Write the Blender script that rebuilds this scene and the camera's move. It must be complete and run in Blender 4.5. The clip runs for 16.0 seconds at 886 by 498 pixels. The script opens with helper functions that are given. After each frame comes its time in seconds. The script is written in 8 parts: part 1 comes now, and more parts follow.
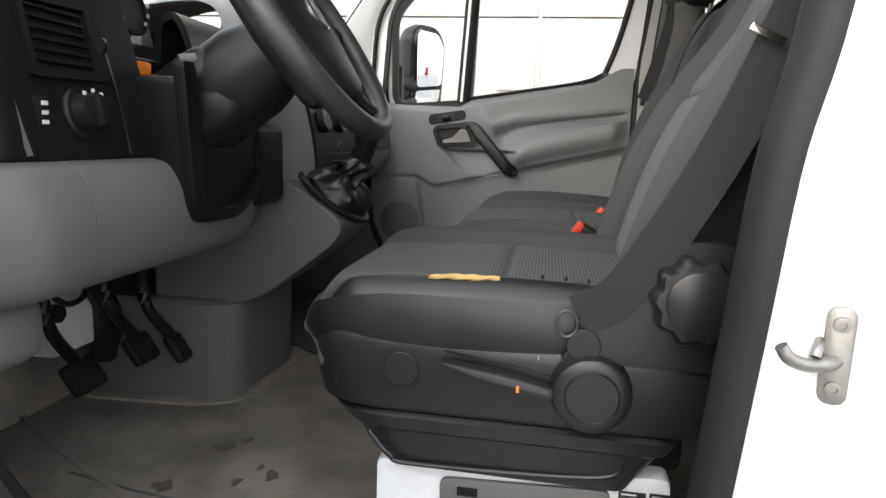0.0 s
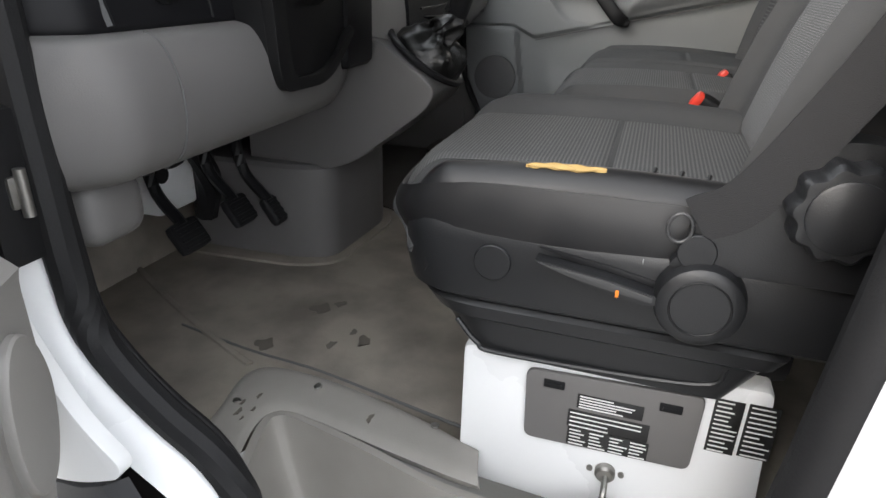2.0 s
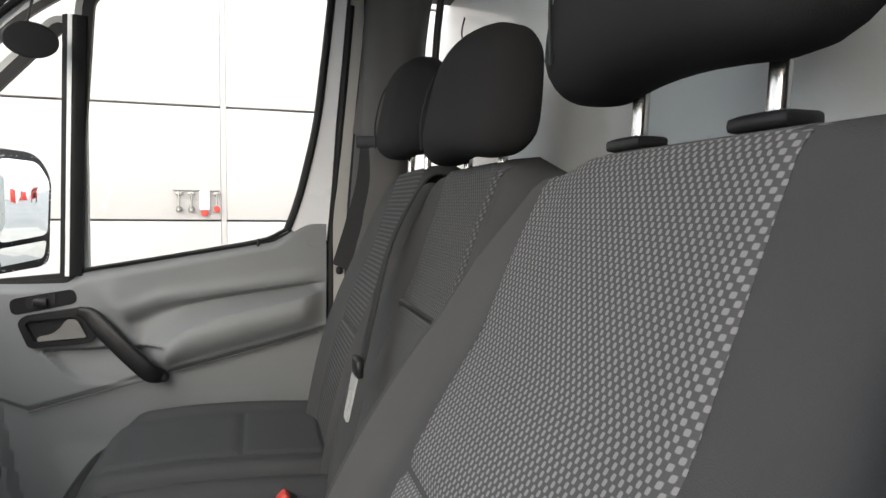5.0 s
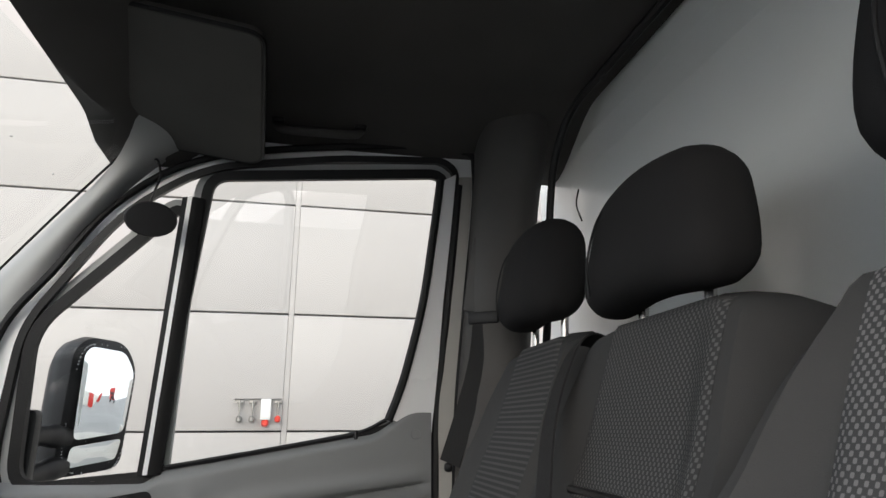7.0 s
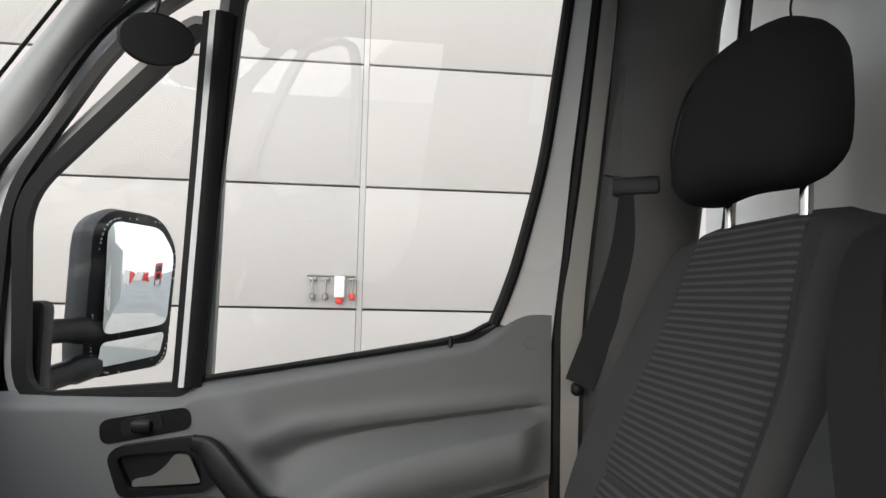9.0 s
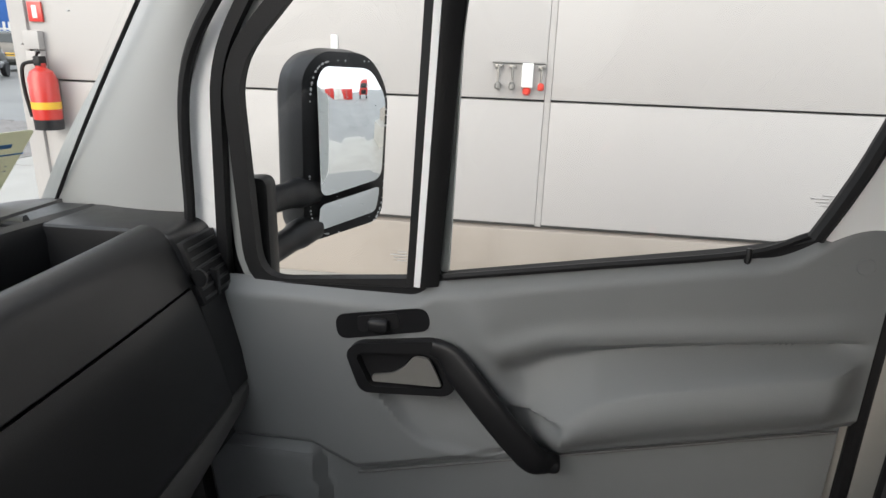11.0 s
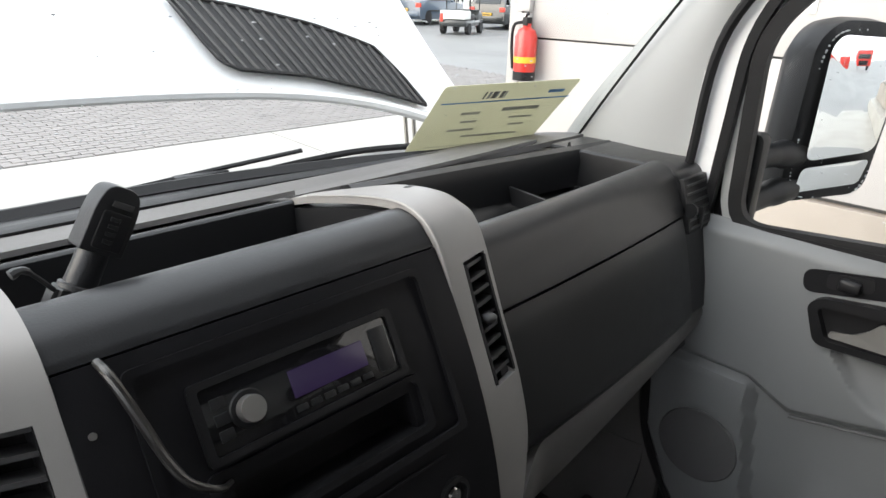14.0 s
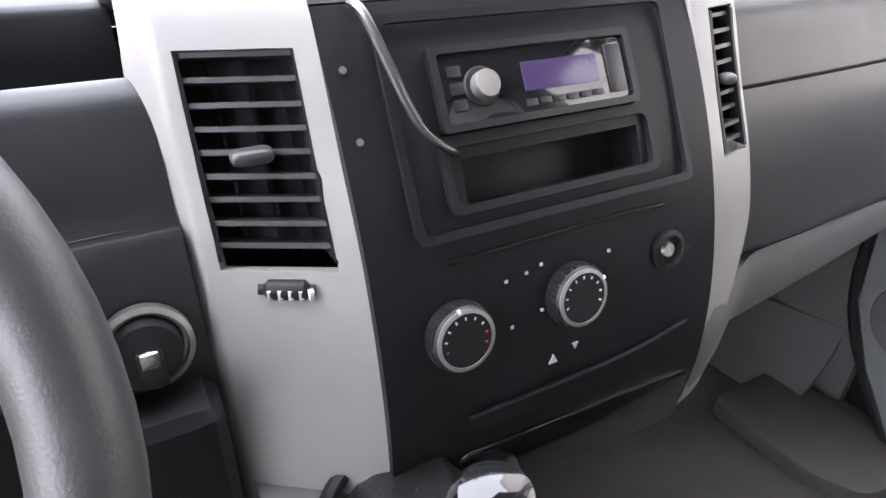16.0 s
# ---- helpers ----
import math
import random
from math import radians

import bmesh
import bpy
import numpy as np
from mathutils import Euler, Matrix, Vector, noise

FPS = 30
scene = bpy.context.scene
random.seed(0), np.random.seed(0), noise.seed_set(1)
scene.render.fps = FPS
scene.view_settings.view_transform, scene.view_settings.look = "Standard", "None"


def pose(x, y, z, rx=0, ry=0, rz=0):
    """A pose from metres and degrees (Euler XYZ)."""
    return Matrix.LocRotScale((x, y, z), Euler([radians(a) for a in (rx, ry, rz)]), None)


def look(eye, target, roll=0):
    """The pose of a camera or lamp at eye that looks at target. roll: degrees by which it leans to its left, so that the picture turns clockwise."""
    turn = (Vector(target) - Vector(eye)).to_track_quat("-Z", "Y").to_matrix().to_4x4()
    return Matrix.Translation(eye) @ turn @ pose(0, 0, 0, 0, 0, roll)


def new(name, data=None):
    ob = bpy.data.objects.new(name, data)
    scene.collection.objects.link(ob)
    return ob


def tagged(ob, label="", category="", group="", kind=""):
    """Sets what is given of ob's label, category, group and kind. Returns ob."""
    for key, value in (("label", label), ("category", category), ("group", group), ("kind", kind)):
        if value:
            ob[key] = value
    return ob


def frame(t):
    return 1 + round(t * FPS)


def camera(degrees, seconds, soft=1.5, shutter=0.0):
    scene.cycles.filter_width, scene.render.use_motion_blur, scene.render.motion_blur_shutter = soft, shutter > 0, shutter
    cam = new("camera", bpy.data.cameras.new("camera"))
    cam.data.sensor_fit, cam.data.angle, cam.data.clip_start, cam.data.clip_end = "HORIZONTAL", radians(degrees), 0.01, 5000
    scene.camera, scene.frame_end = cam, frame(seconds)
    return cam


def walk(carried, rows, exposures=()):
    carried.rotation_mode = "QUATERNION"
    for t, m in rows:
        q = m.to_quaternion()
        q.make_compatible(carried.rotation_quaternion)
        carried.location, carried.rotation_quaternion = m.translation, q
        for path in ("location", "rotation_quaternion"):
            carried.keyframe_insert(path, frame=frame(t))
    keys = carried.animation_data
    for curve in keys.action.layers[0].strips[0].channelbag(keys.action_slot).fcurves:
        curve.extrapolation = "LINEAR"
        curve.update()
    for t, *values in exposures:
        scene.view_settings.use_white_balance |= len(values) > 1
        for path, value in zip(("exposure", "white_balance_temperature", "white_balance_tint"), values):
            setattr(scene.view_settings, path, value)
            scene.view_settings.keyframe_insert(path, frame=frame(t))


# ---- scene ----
cam = camera(70.7, 16.0)
PATH = [
    (0, (-1.416, 0.37, 0.592), (0.528, 0.684, 0.247), 2.1),
    (0.5, (-1.441, 0.344, 0.582), (0.459, 0.847, 0.208), 1.7),
    (1, (-1.482, 0.317, 0.578), (0.339, 0.849, -0.056), 1.8),
    (1.5, (-1.477, 0.32, 0.594), (0.271, 0.847, -0.22), 1.6),
    (2, (-1.353, 0.39, 0.622), (0.391, 0.934, -0.193), 1.8),
    (2.5, (-1.169, 0.391, 0.654), (0.612, 1.008, -0.014), 1.5),
    (3, (-1.055, 0.371, 0.726), (0.765, 0.924, 0.108), 1.8),
    (3.5, (-0.944, 0.300, 0.803), (0.960, 0.423, 0.205), 2.0),
    (4, (-0.823, 0.277, 0.876), (1.083, 0.126, 0.290), 2.2),
    (4.5, (-0.784, 0.280, 0.884), (1.119, -0.103, 0.406), 1.6),
    (5, (-0.762, 0.258, 0.898), (1.155, -0.299, 0.764), 0.7),
    (5.2, (-0.746, 0.256, 0.910), (1.162, -0.340, 0.954), 0.4),
    (7.3, (-0.524, 0.408, 0.772), (1.355, 0.016, 1.333), -0.2),
    (7.5, (-0.47, 0.417, 0.733), (1.412, 0.043, 1.296), -0.2),
    (8, (-0.275, 0.397, 0.743), (1.626, 0.11, 1.297), -0.0),
    (8.2, (-0.245, 0.389, 0.771), (1.666, 0.125, 1.299), 0.3),
    (10.3, (-0.014, 0.42, 1.003), (1.896, 0.347, 0.413), 2.1),
    (10.5, (0.019, 0.457, 1.024), (1.926, 0.45, 0.423), 2.3),
    (11, (0.065, 0.545, 1.041), (1.952, 0.81, 0.432), 1.9),
    (11.5, (0.025, 0.585, 1.051), (1.859, 1.104, 0.445), 1.9),
    (12, (-0.012, 0.601, 1.044), (1.738, 1.368, 0.452), 1.7),
    (12.5, (-0.044, 0.603, 1.035), (1.612, 1.549, 0.434), 1.7),
    (13, (-0.087, 0.588, 1.057), (1.451, 1.656, 0.355), 1.4),
    (13.5, (-0.127, 0.573, 1.051), (1.311, 1.75, 0.312), 1.5),
    (14, (-0.174, 0.58, 1.051), (1.143, 1.883, 0.3), 1.7),
    (14.5, (-0.234, 0.598, 1.052), (0.937, 2.033, 0.298), 1.5),
    (15, (-0.244, 0.61, 0.988), (0.794, 2.144, 0.231), 1.1),
    (15.5, (-0.23, 0.591, 0.938), (0.73, 2.154, 0.142), 1.4),
    (16, (-0.241, 0.572, 0.896), (0.614, 2.077, -0.108), 1.1),
]
EXPOSURES = [(0, 1.1, 6500, 10), (0.5, 2.0, 6500, 10), (1.0, 1.65, 6500, 10), (1.5, 0.7, 6500, 10), (2.0, 1.2, 6500, 10), (2.5, 2.35, 6500, 10), (3.0, 2.7, 6500, 10), (3.5, 2.7, 6500, 10), (4.0, 2.2, 6500, 10), (4.5, 1.8, 6500, 10), (5.0, 1.05, 6500, 10), (5.2, 0.85, 6500, 10), (7.3, 0.25, 6370, 10), (8.0, 0.1, 6370, 10), (10.3, 0.6, 6370, 10), (11.0, 0.45, 6370, 10), (12.5, 0.8, 6420, 10), (13.5, 0.95, 6430, 10), (14.5, 1.0, 6450, 10), (15.0, 1.0, 6400, 12), (15.5, 1.52, 6330, 14), (16.0, 3.2, 6200, 18)]
walk(cam, [(t, look(eye, target, roll)) for t, eye, target, roll in PATH], EXPOSURES)

# ---- light ----
world = bpy.data.worlds.new("overcast")
scene.world = world
world.use_nodes = True
wn, wl = world.node_tree.nodes, world.node_tree.links
sky = wn.new("ShaderNodeTexSky")
sky.sky_type, sky.sun_disc = "NISHITA", False
sky.sun_elevation, sky.sun_rotation = radians(22), radians(-66)
sky.air_density, sky.dust_density, sky.ozone_density = 1.0, 6.0, 0.6
soft_sky = wn.new("ShaderNodeMixRGB")
soft_sky.inputs[0].default_value = 0.75
soft_sky.inputs[2].default_value = (11.0, 11.35, 11.9, 1)
wl.new(sky.outputs[0], soft_sky.inputs[1])
wl.new(soft_sky.outputs[0], wn["Background"].inputs[0])
wn["Background"].inputs[1].default_value = 0.15

sun = new("sun", bpy.data.lights.new("sun", "SUN"))
sun.data.energy, sun.data.angle, sun.data.color = 1.5, radians(60), (1.0, 0.99, 0.985)
sun.matrix_world = look((-5, 2.2, 2.2), (0, 0, 0))


# ---- materials ----
def material(name, base, rough=0.5, metal=0.0, grain=0.0, scale=600.0, spots=0.0, spot_scale=6.0, spot_base=None, coat=0.0, stretch=(1, 1, 1), gloss=0.5):
    """A Principled surface with fine relief (grain, at scale) and large uneven patches (spots, at spot_scale)."""
    m = bpy.data.materials.new(name)
    m.use_nodes = True
    n, l = m.node_tree.nodes, m.node_tree.links
    b = n["Principled BSDF"]
    b.inputs["Base Color"].default_value = (*base, 1)
    b.inputs["Roughness"].default_value = rough
    b.inputs["Metallic"].default_value = metal
    b.inputs["Coat Weight"].default_value = coat
    b.inputs["Specular IOR Level"].default_value = gloss
    co = n.new("ShaderNodeTexCoord")
    mp = n.new("ShaderNodeMapping")
    mp.inputs["Scale"].default_value = stretch
    l.new(co.outputs["Object"], mp.inputs[0])
    if grain:
        t = n.new("ShaderNodeTexNoise")
        t.inputs["Scale"].default_value, t.inputs["Detail"].default_value = scale, 3
        bump = n.new("ShaderNodeBump")
        bump.inputs["Strength"].default_value, bump.inputs["Distance"].default_value = grain, 0.001
        l.new(mp.outputs[0], t.inputs[0])
        l.new(t.outputs[0], bump.inputs["Height"])
        l.new(bump.outputs[0], b.inputs["Normal"])
    if spots:
        t = n.new("ShaderNodeTexNoise")
        t.inputs["Scale"].default_value, t.inputs["Detail"].default_value = spot_scale, 6
        r = n.new("ShaderNodeMapRange")
        r.inputs[1].default_value, r.inputs[2].default_value, r.inputs[4].default_value = 0.42, 0.68, spots
        mix = n.new("ShaderNodeMixRGB")
        mix.inputs[1].default_value = (*base, 1)
        mix.inputs[2].default_value = (*(spot_base or tuple(0.6 * c for c in base)), 1)
        l.new(mp.outputs[0], t.inputs[0])
        l.new(t.outputs[0], r.inputs[0])
        l.new(r.outputs[0], mix.inputs[0])
        l.new(mix.outputs[0], b.inputs["Base Color"])
        rr = n.new("ShaderNodeMapRange")
        rr.inputs[3].default_value, rr.inputs[4].default_value = max(rough - 0.08, 0.02), min(rough + 0.08, 1)
        l.new(t.outputs[0], rr.inputs[0])
        l.new(rr.outputs[0], b.inputs["Roughness"])
    return m


def weave(name, dark, light, kx, kz, axis_a, axis_b, cut=0.35, lines=False):
    """Woven cloth: light stitches in rows on a dark ground, at kx and kz stitches a metre."""
    m = material(name, dark, 0.9, grain=0.5, scale=900, gloss=0.2)
    n, l = m.node_tree.nodes, m.node_tree.links
    co = n.new("ShaderNodeTexCoord")
    sep = n.new("ShaderNodeSeparateXYZ")
    l.new(co.outputs["Object"], sep.inputs[0])

    def wave(out, k):
        mul = n.new("ShaderNodeMath")
        mul.operation, mul.inputs[1].default_value = "MULTIPLY", 2 * math.pi * k
        l.new(out, mul.inputs[0])
        s = n.new("ShaderNodeMath")
        s.operation = "SINE"
        l.new(mul.outputs[0], s.inputs[0])
        return s.outputs[0]

    a, b = wave(sep.outputs[axis_a], kx), wave(sep.outputs[axis_b], kz)
    both = n.new("ShaderNodeMath")
    both.operation = "MAXIMUM" if lines else "MULTIPLY"
    l.new(a, both.inputs[0])
    if lines:
        both.operation = "ADD"
        fine = n.new("ShaderNodeMath")
        fine.operation, fine.inputs[1].default_value = "MULTIPLY", 0.35
        l.new(b, fine.inputs[0])
        l.new(fine.outputs[0], both.inputs[1])
    else:
        l.new(b, both.inputs[1])
    r = n.new("ShaderNodeMapRange")
    r.inputs[1].default_value, r.inputs[2].default_value = cut, cut + 0.35
    l.new(both.outputs[0], r.inputs[0])
    mix = n.new("ShaderNodeMixRGB")
    mix.inputs[1].default_value, mix.inputs[2].default_value = (*dark, 1), (*light, 1)
    l.new(r.outputs[0], mix.inputs[0])
    l.new(mix.outputs[0], n["Principled BSDF"].inputs["Base Color"])
    return m


def clear_glass(name, tint=(0.95, 0.97, 0.96), gloss=0.06):
    m = bpy.data.materials.new(name)
    m.use_nodes = True
    n, l = m.node_tree.nodes, m.node_tree.links
    n.remove(n["Principled BSDF"])
    tr, gl, mx = n.new("ShaderNodeBsdfTransparent"), n.new("ShaderNodeBsdfGlossy"), n.new("ShaderNodeMixShader")
    tr.inputs[0].default_value = (*tint, 1)
    gl.inputs["Roughness"].default_value = 0.01
    mx.inputs[0].default_value = gloss
    l.new(tr.outputs[0], mx.inputs[1])
    l.new(gl.outputs[0], mx.inputs[2])
    l.new(mx.outputs[0], n["Material Output"].inputs[0])
    return m


def glowing(name, colour, strength):
    m = material(name, (0.02, 0.02, 0.02), 0.2)
    b = m.node_tree.nodes["Principled BSDF"]
    b.inputs["Emission Color"].default_value = (*colour, 1)
    b.inputs["Emission Strength"].default_value = strength
    return m


M_DASH = material("dark_dash_plastic", (0.0125, 0.0128, 0.0138), 0.35, grain=0.20, scale=700, spots=0.15, spot_scale=45, spot_base=(0.016, 0.016, 0.017), gloss=0.5)
M_BLACK = material("black_plastic", (0.011, 0.011, 0.012), 0.42, grain=0.2, scale=800, gloss=0.3)
M_FASCIA = material("charcoal_fascia", (0.0100, 0.0100, 0.0113), 0.42, grain=0.12, scale=900, spots=0.3, spot_scale=14, spot_base=(0.0145, 0.014, 0.0155), gloss=0.18)
M_GREY = material("grey_plastic", (0.136, 0.131, 0.128), 0.5, grain=0.3, scale=650, spots=0.3, spot_scale=5, spot_base=(0.114, 0.110, 0.107), gloss=0.4)
M_DOOR = material("door_grey_plastic", (0.185, 0.192, 0.196), 0.5, grain=0.3, scale=650, spots=0.3, spot_scale=5, spot_base=(0.155, 0.163, 0.167), gloss=0.3)
M_OPEN = material("open_door_lining", (0.235, 0.225, 0.215), 0.55, grain=0.3, scale=600, spots=0.3, spot_scale=6, spot_base=(0.20, 0.19, 0.18))
M_GRID = material("dark_grid", (0.03, 0.031, 0.033), 0.7, grain=0.8, scale=260, spots=0.5, spot_scale=120, spot_base=(0.014, 0.014, 0.015))
M_SHROUD = material("matt_black_plastic", (0.007, 0.007, 0.0075), 0.45, grain=0.25, scale=700, gloss=0.25)
M_GRILLE = material("speaker_mesh", (0.105, 0.105, 0.107), 0.7, grain=1.0, scale=420)
M_CLAD = material("arch_plastic", (0.040, 0.041, 0.044), 0.55, grain=0.3, scale=500, spots=0.3, spot_scale=9)
M_TRIM = material("pale_grey_trim", (0.36, 0.368, 0.362), 0.6, grain=0.2, scale=500, spots=0.25, spot_scale=4, spot_base=(0.33, 0.338, 0.332))
M_PILLAR = material("pillar_trim", (0.072, 0.069, 0.066), 0.65, grain=0.3, scale=500, spots=0.3, spot_scale=5)
M_POST = material("warm_grey_trim", (0.31, 0.30, 0.28), 0.65, grain=0.3, scale=500, spots=0.3, spot_scale=5, spot_base=(0.27, 0.262, 0.245))
M_SILVER = material("satin_silver_plastic", (0.30, 0.289, 0.278), 0.45, 0.15, grain=0.12, scale=900, spots=0.2, spot_scale=10)
M_WHITE = material("white_paint", (0.80, 0.81, 0.82), 0.28, spots=0.25, spot_scale=3, spot_base=(0.74, 0.74, 0.73), coat=0.5)
M_BULK = material("bulkhead_paint", (0.84, 0.87, 0.86), 0.35, spots=0.3, spot_scale=2.5, spot_base=(0.78, 0.81, 0.80), coat=0.3)
M_RUBBER = material("black_rubber", (0.011, 0.011, 0.012), 0.6, grain=0.4, scale=300, spots=0.3, spot_scale=12, spot_base=(0.022, 0.022, 0.022), gloss=0.3)
M_MAT = material("dirty_floor_mat", (0.245, 0.220, 0.186), 0.7, grain=0.6, scale=350, spots=0.9, spot_scale=7, spot_base=(0.125, 0.110, 0.094))
# floor rubber with the passenger footwell's shade put into its colour
M_FLOORSHADE = material("shaded_floor_rubber", (0.072, 0.065, 0.058), 0.65, grain=0.6, scale=350, spots=0.8, spot_scale=6, spot_base=(0.112, 0.100, 0.086))
M_STEP = material("step_plastic", (0.27, 0.255, 0.235), 0.6, grain=0.35, scale=400, spots=0.5, spot_scale=9, spot_base=(0.22, 0.205, 0.19))
M_STAIN = material("oil_stain", (0.105, 0.092, 0.078), 0.6, grain=0.4, scale=300)
M_CLOTH = material("dark_seat_cloth", (0.060, 0.061, 0.062), 0.92, grain=0.6, scale=1100, spots=0.4, spot_scale=8, spot_base=(0.076, 0.076, 0.076), gloss=0.15)
M_VINYL = material("worn_black_vinyl", (0.010, 0.010, 0.011), 0.42, grain=0.10, scale=700, spots=0.4, spot_scale=18, spot_base=(0.018, 0.017, 0.017), gloss=0.5)
M_SEATPL = material("seat_shell_plastic", (0.0125, 0.013, 0.0143), 0.36, grain=0.25, scale=600, spots=0.3, spot_scale=12, spot_base=(0.017, 0.017, 0.018), gloss=0.5)
M_HEAD = material("black_headrest_cloth", (0.024, 0.024, 0.025), 0.92, grain=0.6, scale=1100, gloss=0.15)
M_DOTS = weave("dotted_seat_cloth", (0.070, 0.071, 0.073), (0.21, 0.21, 0.21), 140, 128, 0, 2, 0.05)
# darker, coarser version of the dotted cloth, for the middle backrest
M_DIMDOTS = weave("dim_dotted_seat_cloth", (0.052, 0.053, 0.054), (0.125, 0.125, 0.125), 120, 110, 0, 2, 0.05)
M_FINE = weave("fine_dotted_seat_cloth", (0.090, 0.092, 0.094), (0.24, 0.24, 0.24), 180, 165, 0, 2, 0.20)
M_RIBS = weave("ribbed_seat_cloth", (0.064, 0.065, 0.066), (0.108, 0.108, 0.108), 205, 380, 1, 0, 0.0, True)
M_BANDS = weave("banded_seat_cloth", (0.050, 0.051, 0.052), (0.095, 0.095, 0.095), 110, 260, 2, 0, 0.1, True)
M_BELT = material("belt_webbing", (0.032, 0.032, 0.033), 0.85, grain=0.6, scale=500, stretch=(1, 1, 4), gloss=0.15)
M_FOAM = material("yellow_foam", (0.50, 0.34, 0.13), 0.95, grain=1.0, scale=250, spots=0.5, spot_scale=60, spot_base=(0.42, 0.27, 0.10))
M_RED = material("red_plastic", (0.62, 0.05, 0.03), 0.35)
M_ORANGE = material("orange_plastic", (0.8, 0.22, 0.02), 0.35)
M_CHROME = material("chrome", (0.62, 0.60, 0.57), 0.22, 1.0, spots=0.3, spot_scale=60)
M_KNOB = material("brushed_silver", (0.42, 0.41, 0.39), 0.36, 0.9, grain=0.15, scale=900)
M_RING = material("satin_metal_paint", (0.24, 0.233, 0.222), 0.36, 0.35)
M_SLAT = material("louvre_plastic", (0.045, 0.045, 0.046), 0.36, grain=0.1, scale=900)
M_DULL = material("dark_metal", (0.10, 0.098, 0.095), 0.34, 0.9)
M_STEEL = material("dull_steel", (0.30, 0.292, 0.275), 0.42, 0.9, spots=0.4, spot_scale=90, spot_base=(0.20, 0.185, 0.165))
M_MIRROR = material("mirror_glass", (0.86, 0.88, 0.88), 0.02, 1.0)
M_GLASS = clear_glass("clear_pane")
M_DROPS = material("water_drops", (0.45, 0.46, 0.47), 0.08)
M_LABEL = material("black_label", (0.012, 0.012, 0.012), 0.4)
M_INK = material("white_print", (0.72, 0.72, 0.70), 0.6)
M_FAINT = material("faded_print", (0.33, 0.33, 0.29), 0.7)
M_DARKINK = material("dark_print", (0.20, 0.21, 0.22), 0.7)
M_CARD = material("laminated_card", (0.61, 0.595, 0.49), 0.3, spots=0.3, spot_scale=12, spot_base=(0.55, 0.55, 0.43), coat=0.4)
card_nodes = M_CARD.node_tree.nodes
card_back, card_mix = card_nodes.new("ShaderNodeBsdfTranslucent"), card_nodes.new("ShaderNodeMixShader")
card_back.inputs[0].default_value, card_mix.inputs[0].default_value = (0.72, 0.71, 0.56, 1), 0.55
M_CARD.node_tree.links.new(card_nodes["Principled BSDF"].outputs[0], card_mix.inputs[1])
M_CARD.node_tree.links.new(card_back.outputs[0], card_mix.inputs[2])
M_CARD.node_tree.links.new(card_mix.outputs[0], card_nodes["Material Output"].inputs[0])
M_BLUEINK = material("blue_print", (0.05, 0.16, 0.36), 0.6)
M_LINING = material("roof_lining", (0.066, 0.063, 0.060), 0.95, grain=0.8, scale=500, spots=0.3, spot_scale=5)
M_VISOR = material("visor_cloth", (0.082, 0.080, 0.075), 0.9, grain=0.6, scale=600, spots=0.2, spot_scale=6)
M_DISPLAY = glowing("violet_display", (0.12, 0.04, 0.30), 0.048)
M_CLUSTER = material("cluster_lens", (0.008, 0.008, 0.009), 0.08, coat=0.5)
M_LEATHER = material("gaiter_leather", (0.012, 0.012, 0.012), 0.33, grain=0.8, scale=260)
M_WHEEL = material("wheel_leather", (0.030, 0.030, 0.030), 0.42, grain=0.25, scale=700, spots=0.4, spot_scale=20, spot_base=(0.058, 0.057, 0.056))
M_PANEL = material("pale_door_panel", (0.43, 0.41, 0.395), 0.5, grain=0.5, scale=120, spots=0.3, spot_scale=1.2, spot_base=(0.40, 0.38, 0.365), stretch=(1, 0.15, 1))
M_ETCH = material("etched_glass_print", (0.42, 0.415, 0.41), 0.7)
M_JOINT = material("dark_joint", (0.10, 0.10, 0.10), 0.7)
M_CONCRETE = material("wet_concrete", (0.34, 0.30, 0.26), 0.4, grain=0.6, scale=40, spots=0.6, spot_scale=1.5, spot_base=(0.22, 0.19, 0.16))
M_GROUND = material("yard_asphalt", (0.20, 0.20, 0.195), 0.5, grain=0.6, scale=60, spots=0.5, spot_scale=0.4, spot_base=(0.15, 0.15, 0.147))
M_PAVER = material("paving_brick", (0.25, 0.235, 0.225), 0.7, grain=0.7, scale=80, spots=0.5, spot_scale=3, spot_base=(0.18, 0.17, 0.165))
M_SLAB = material("pale_concrete", (0.37, 0.355, 0.325), 0.5, grain=0.5, scale=50, spots=0.6, spot_scale=1.2, spot_base=(0.29, 0.275, 0.25))
M_EXT = material("extinguisher_red", (0.55, 0.03, 0.02), 0.3, coat=0.4)
M_YELLOW = material("yellow_plate", (0.75, 0.45, 0.03), 0.5)
M_CARDARK = material("dark_car_paint", (0.015, 0.018, 0.018), 0.25, coat=0.6)
M_CARBLUE = material("blue_grey_car_paint", (0.10, 0.13, 0.17), 0.25, coat=0.6)
M_CARGLASS = material("car_glass", (0.03, 0.035, 0.035), 0.08, coat=0.5)
M_TRAILER = material("blue_tarpaulin", (0.03, 0.12, 0.40), 0.5, spots=0.3, spot_scale=0.5)
M_LEAF = material("leaves", (0.07, 0.11, 0.05), 0.7, spots=0.6, spot_scale=0.7, spot_base=(0.11, 0.15, 0.08))
M_BARK = material("bark", (0.10, 0.08, 0.06), 0.9, grain=0.8, scale=30)
M_FENCE = material("fence_white", (0.68, 0.68, 0.64), 0.6)


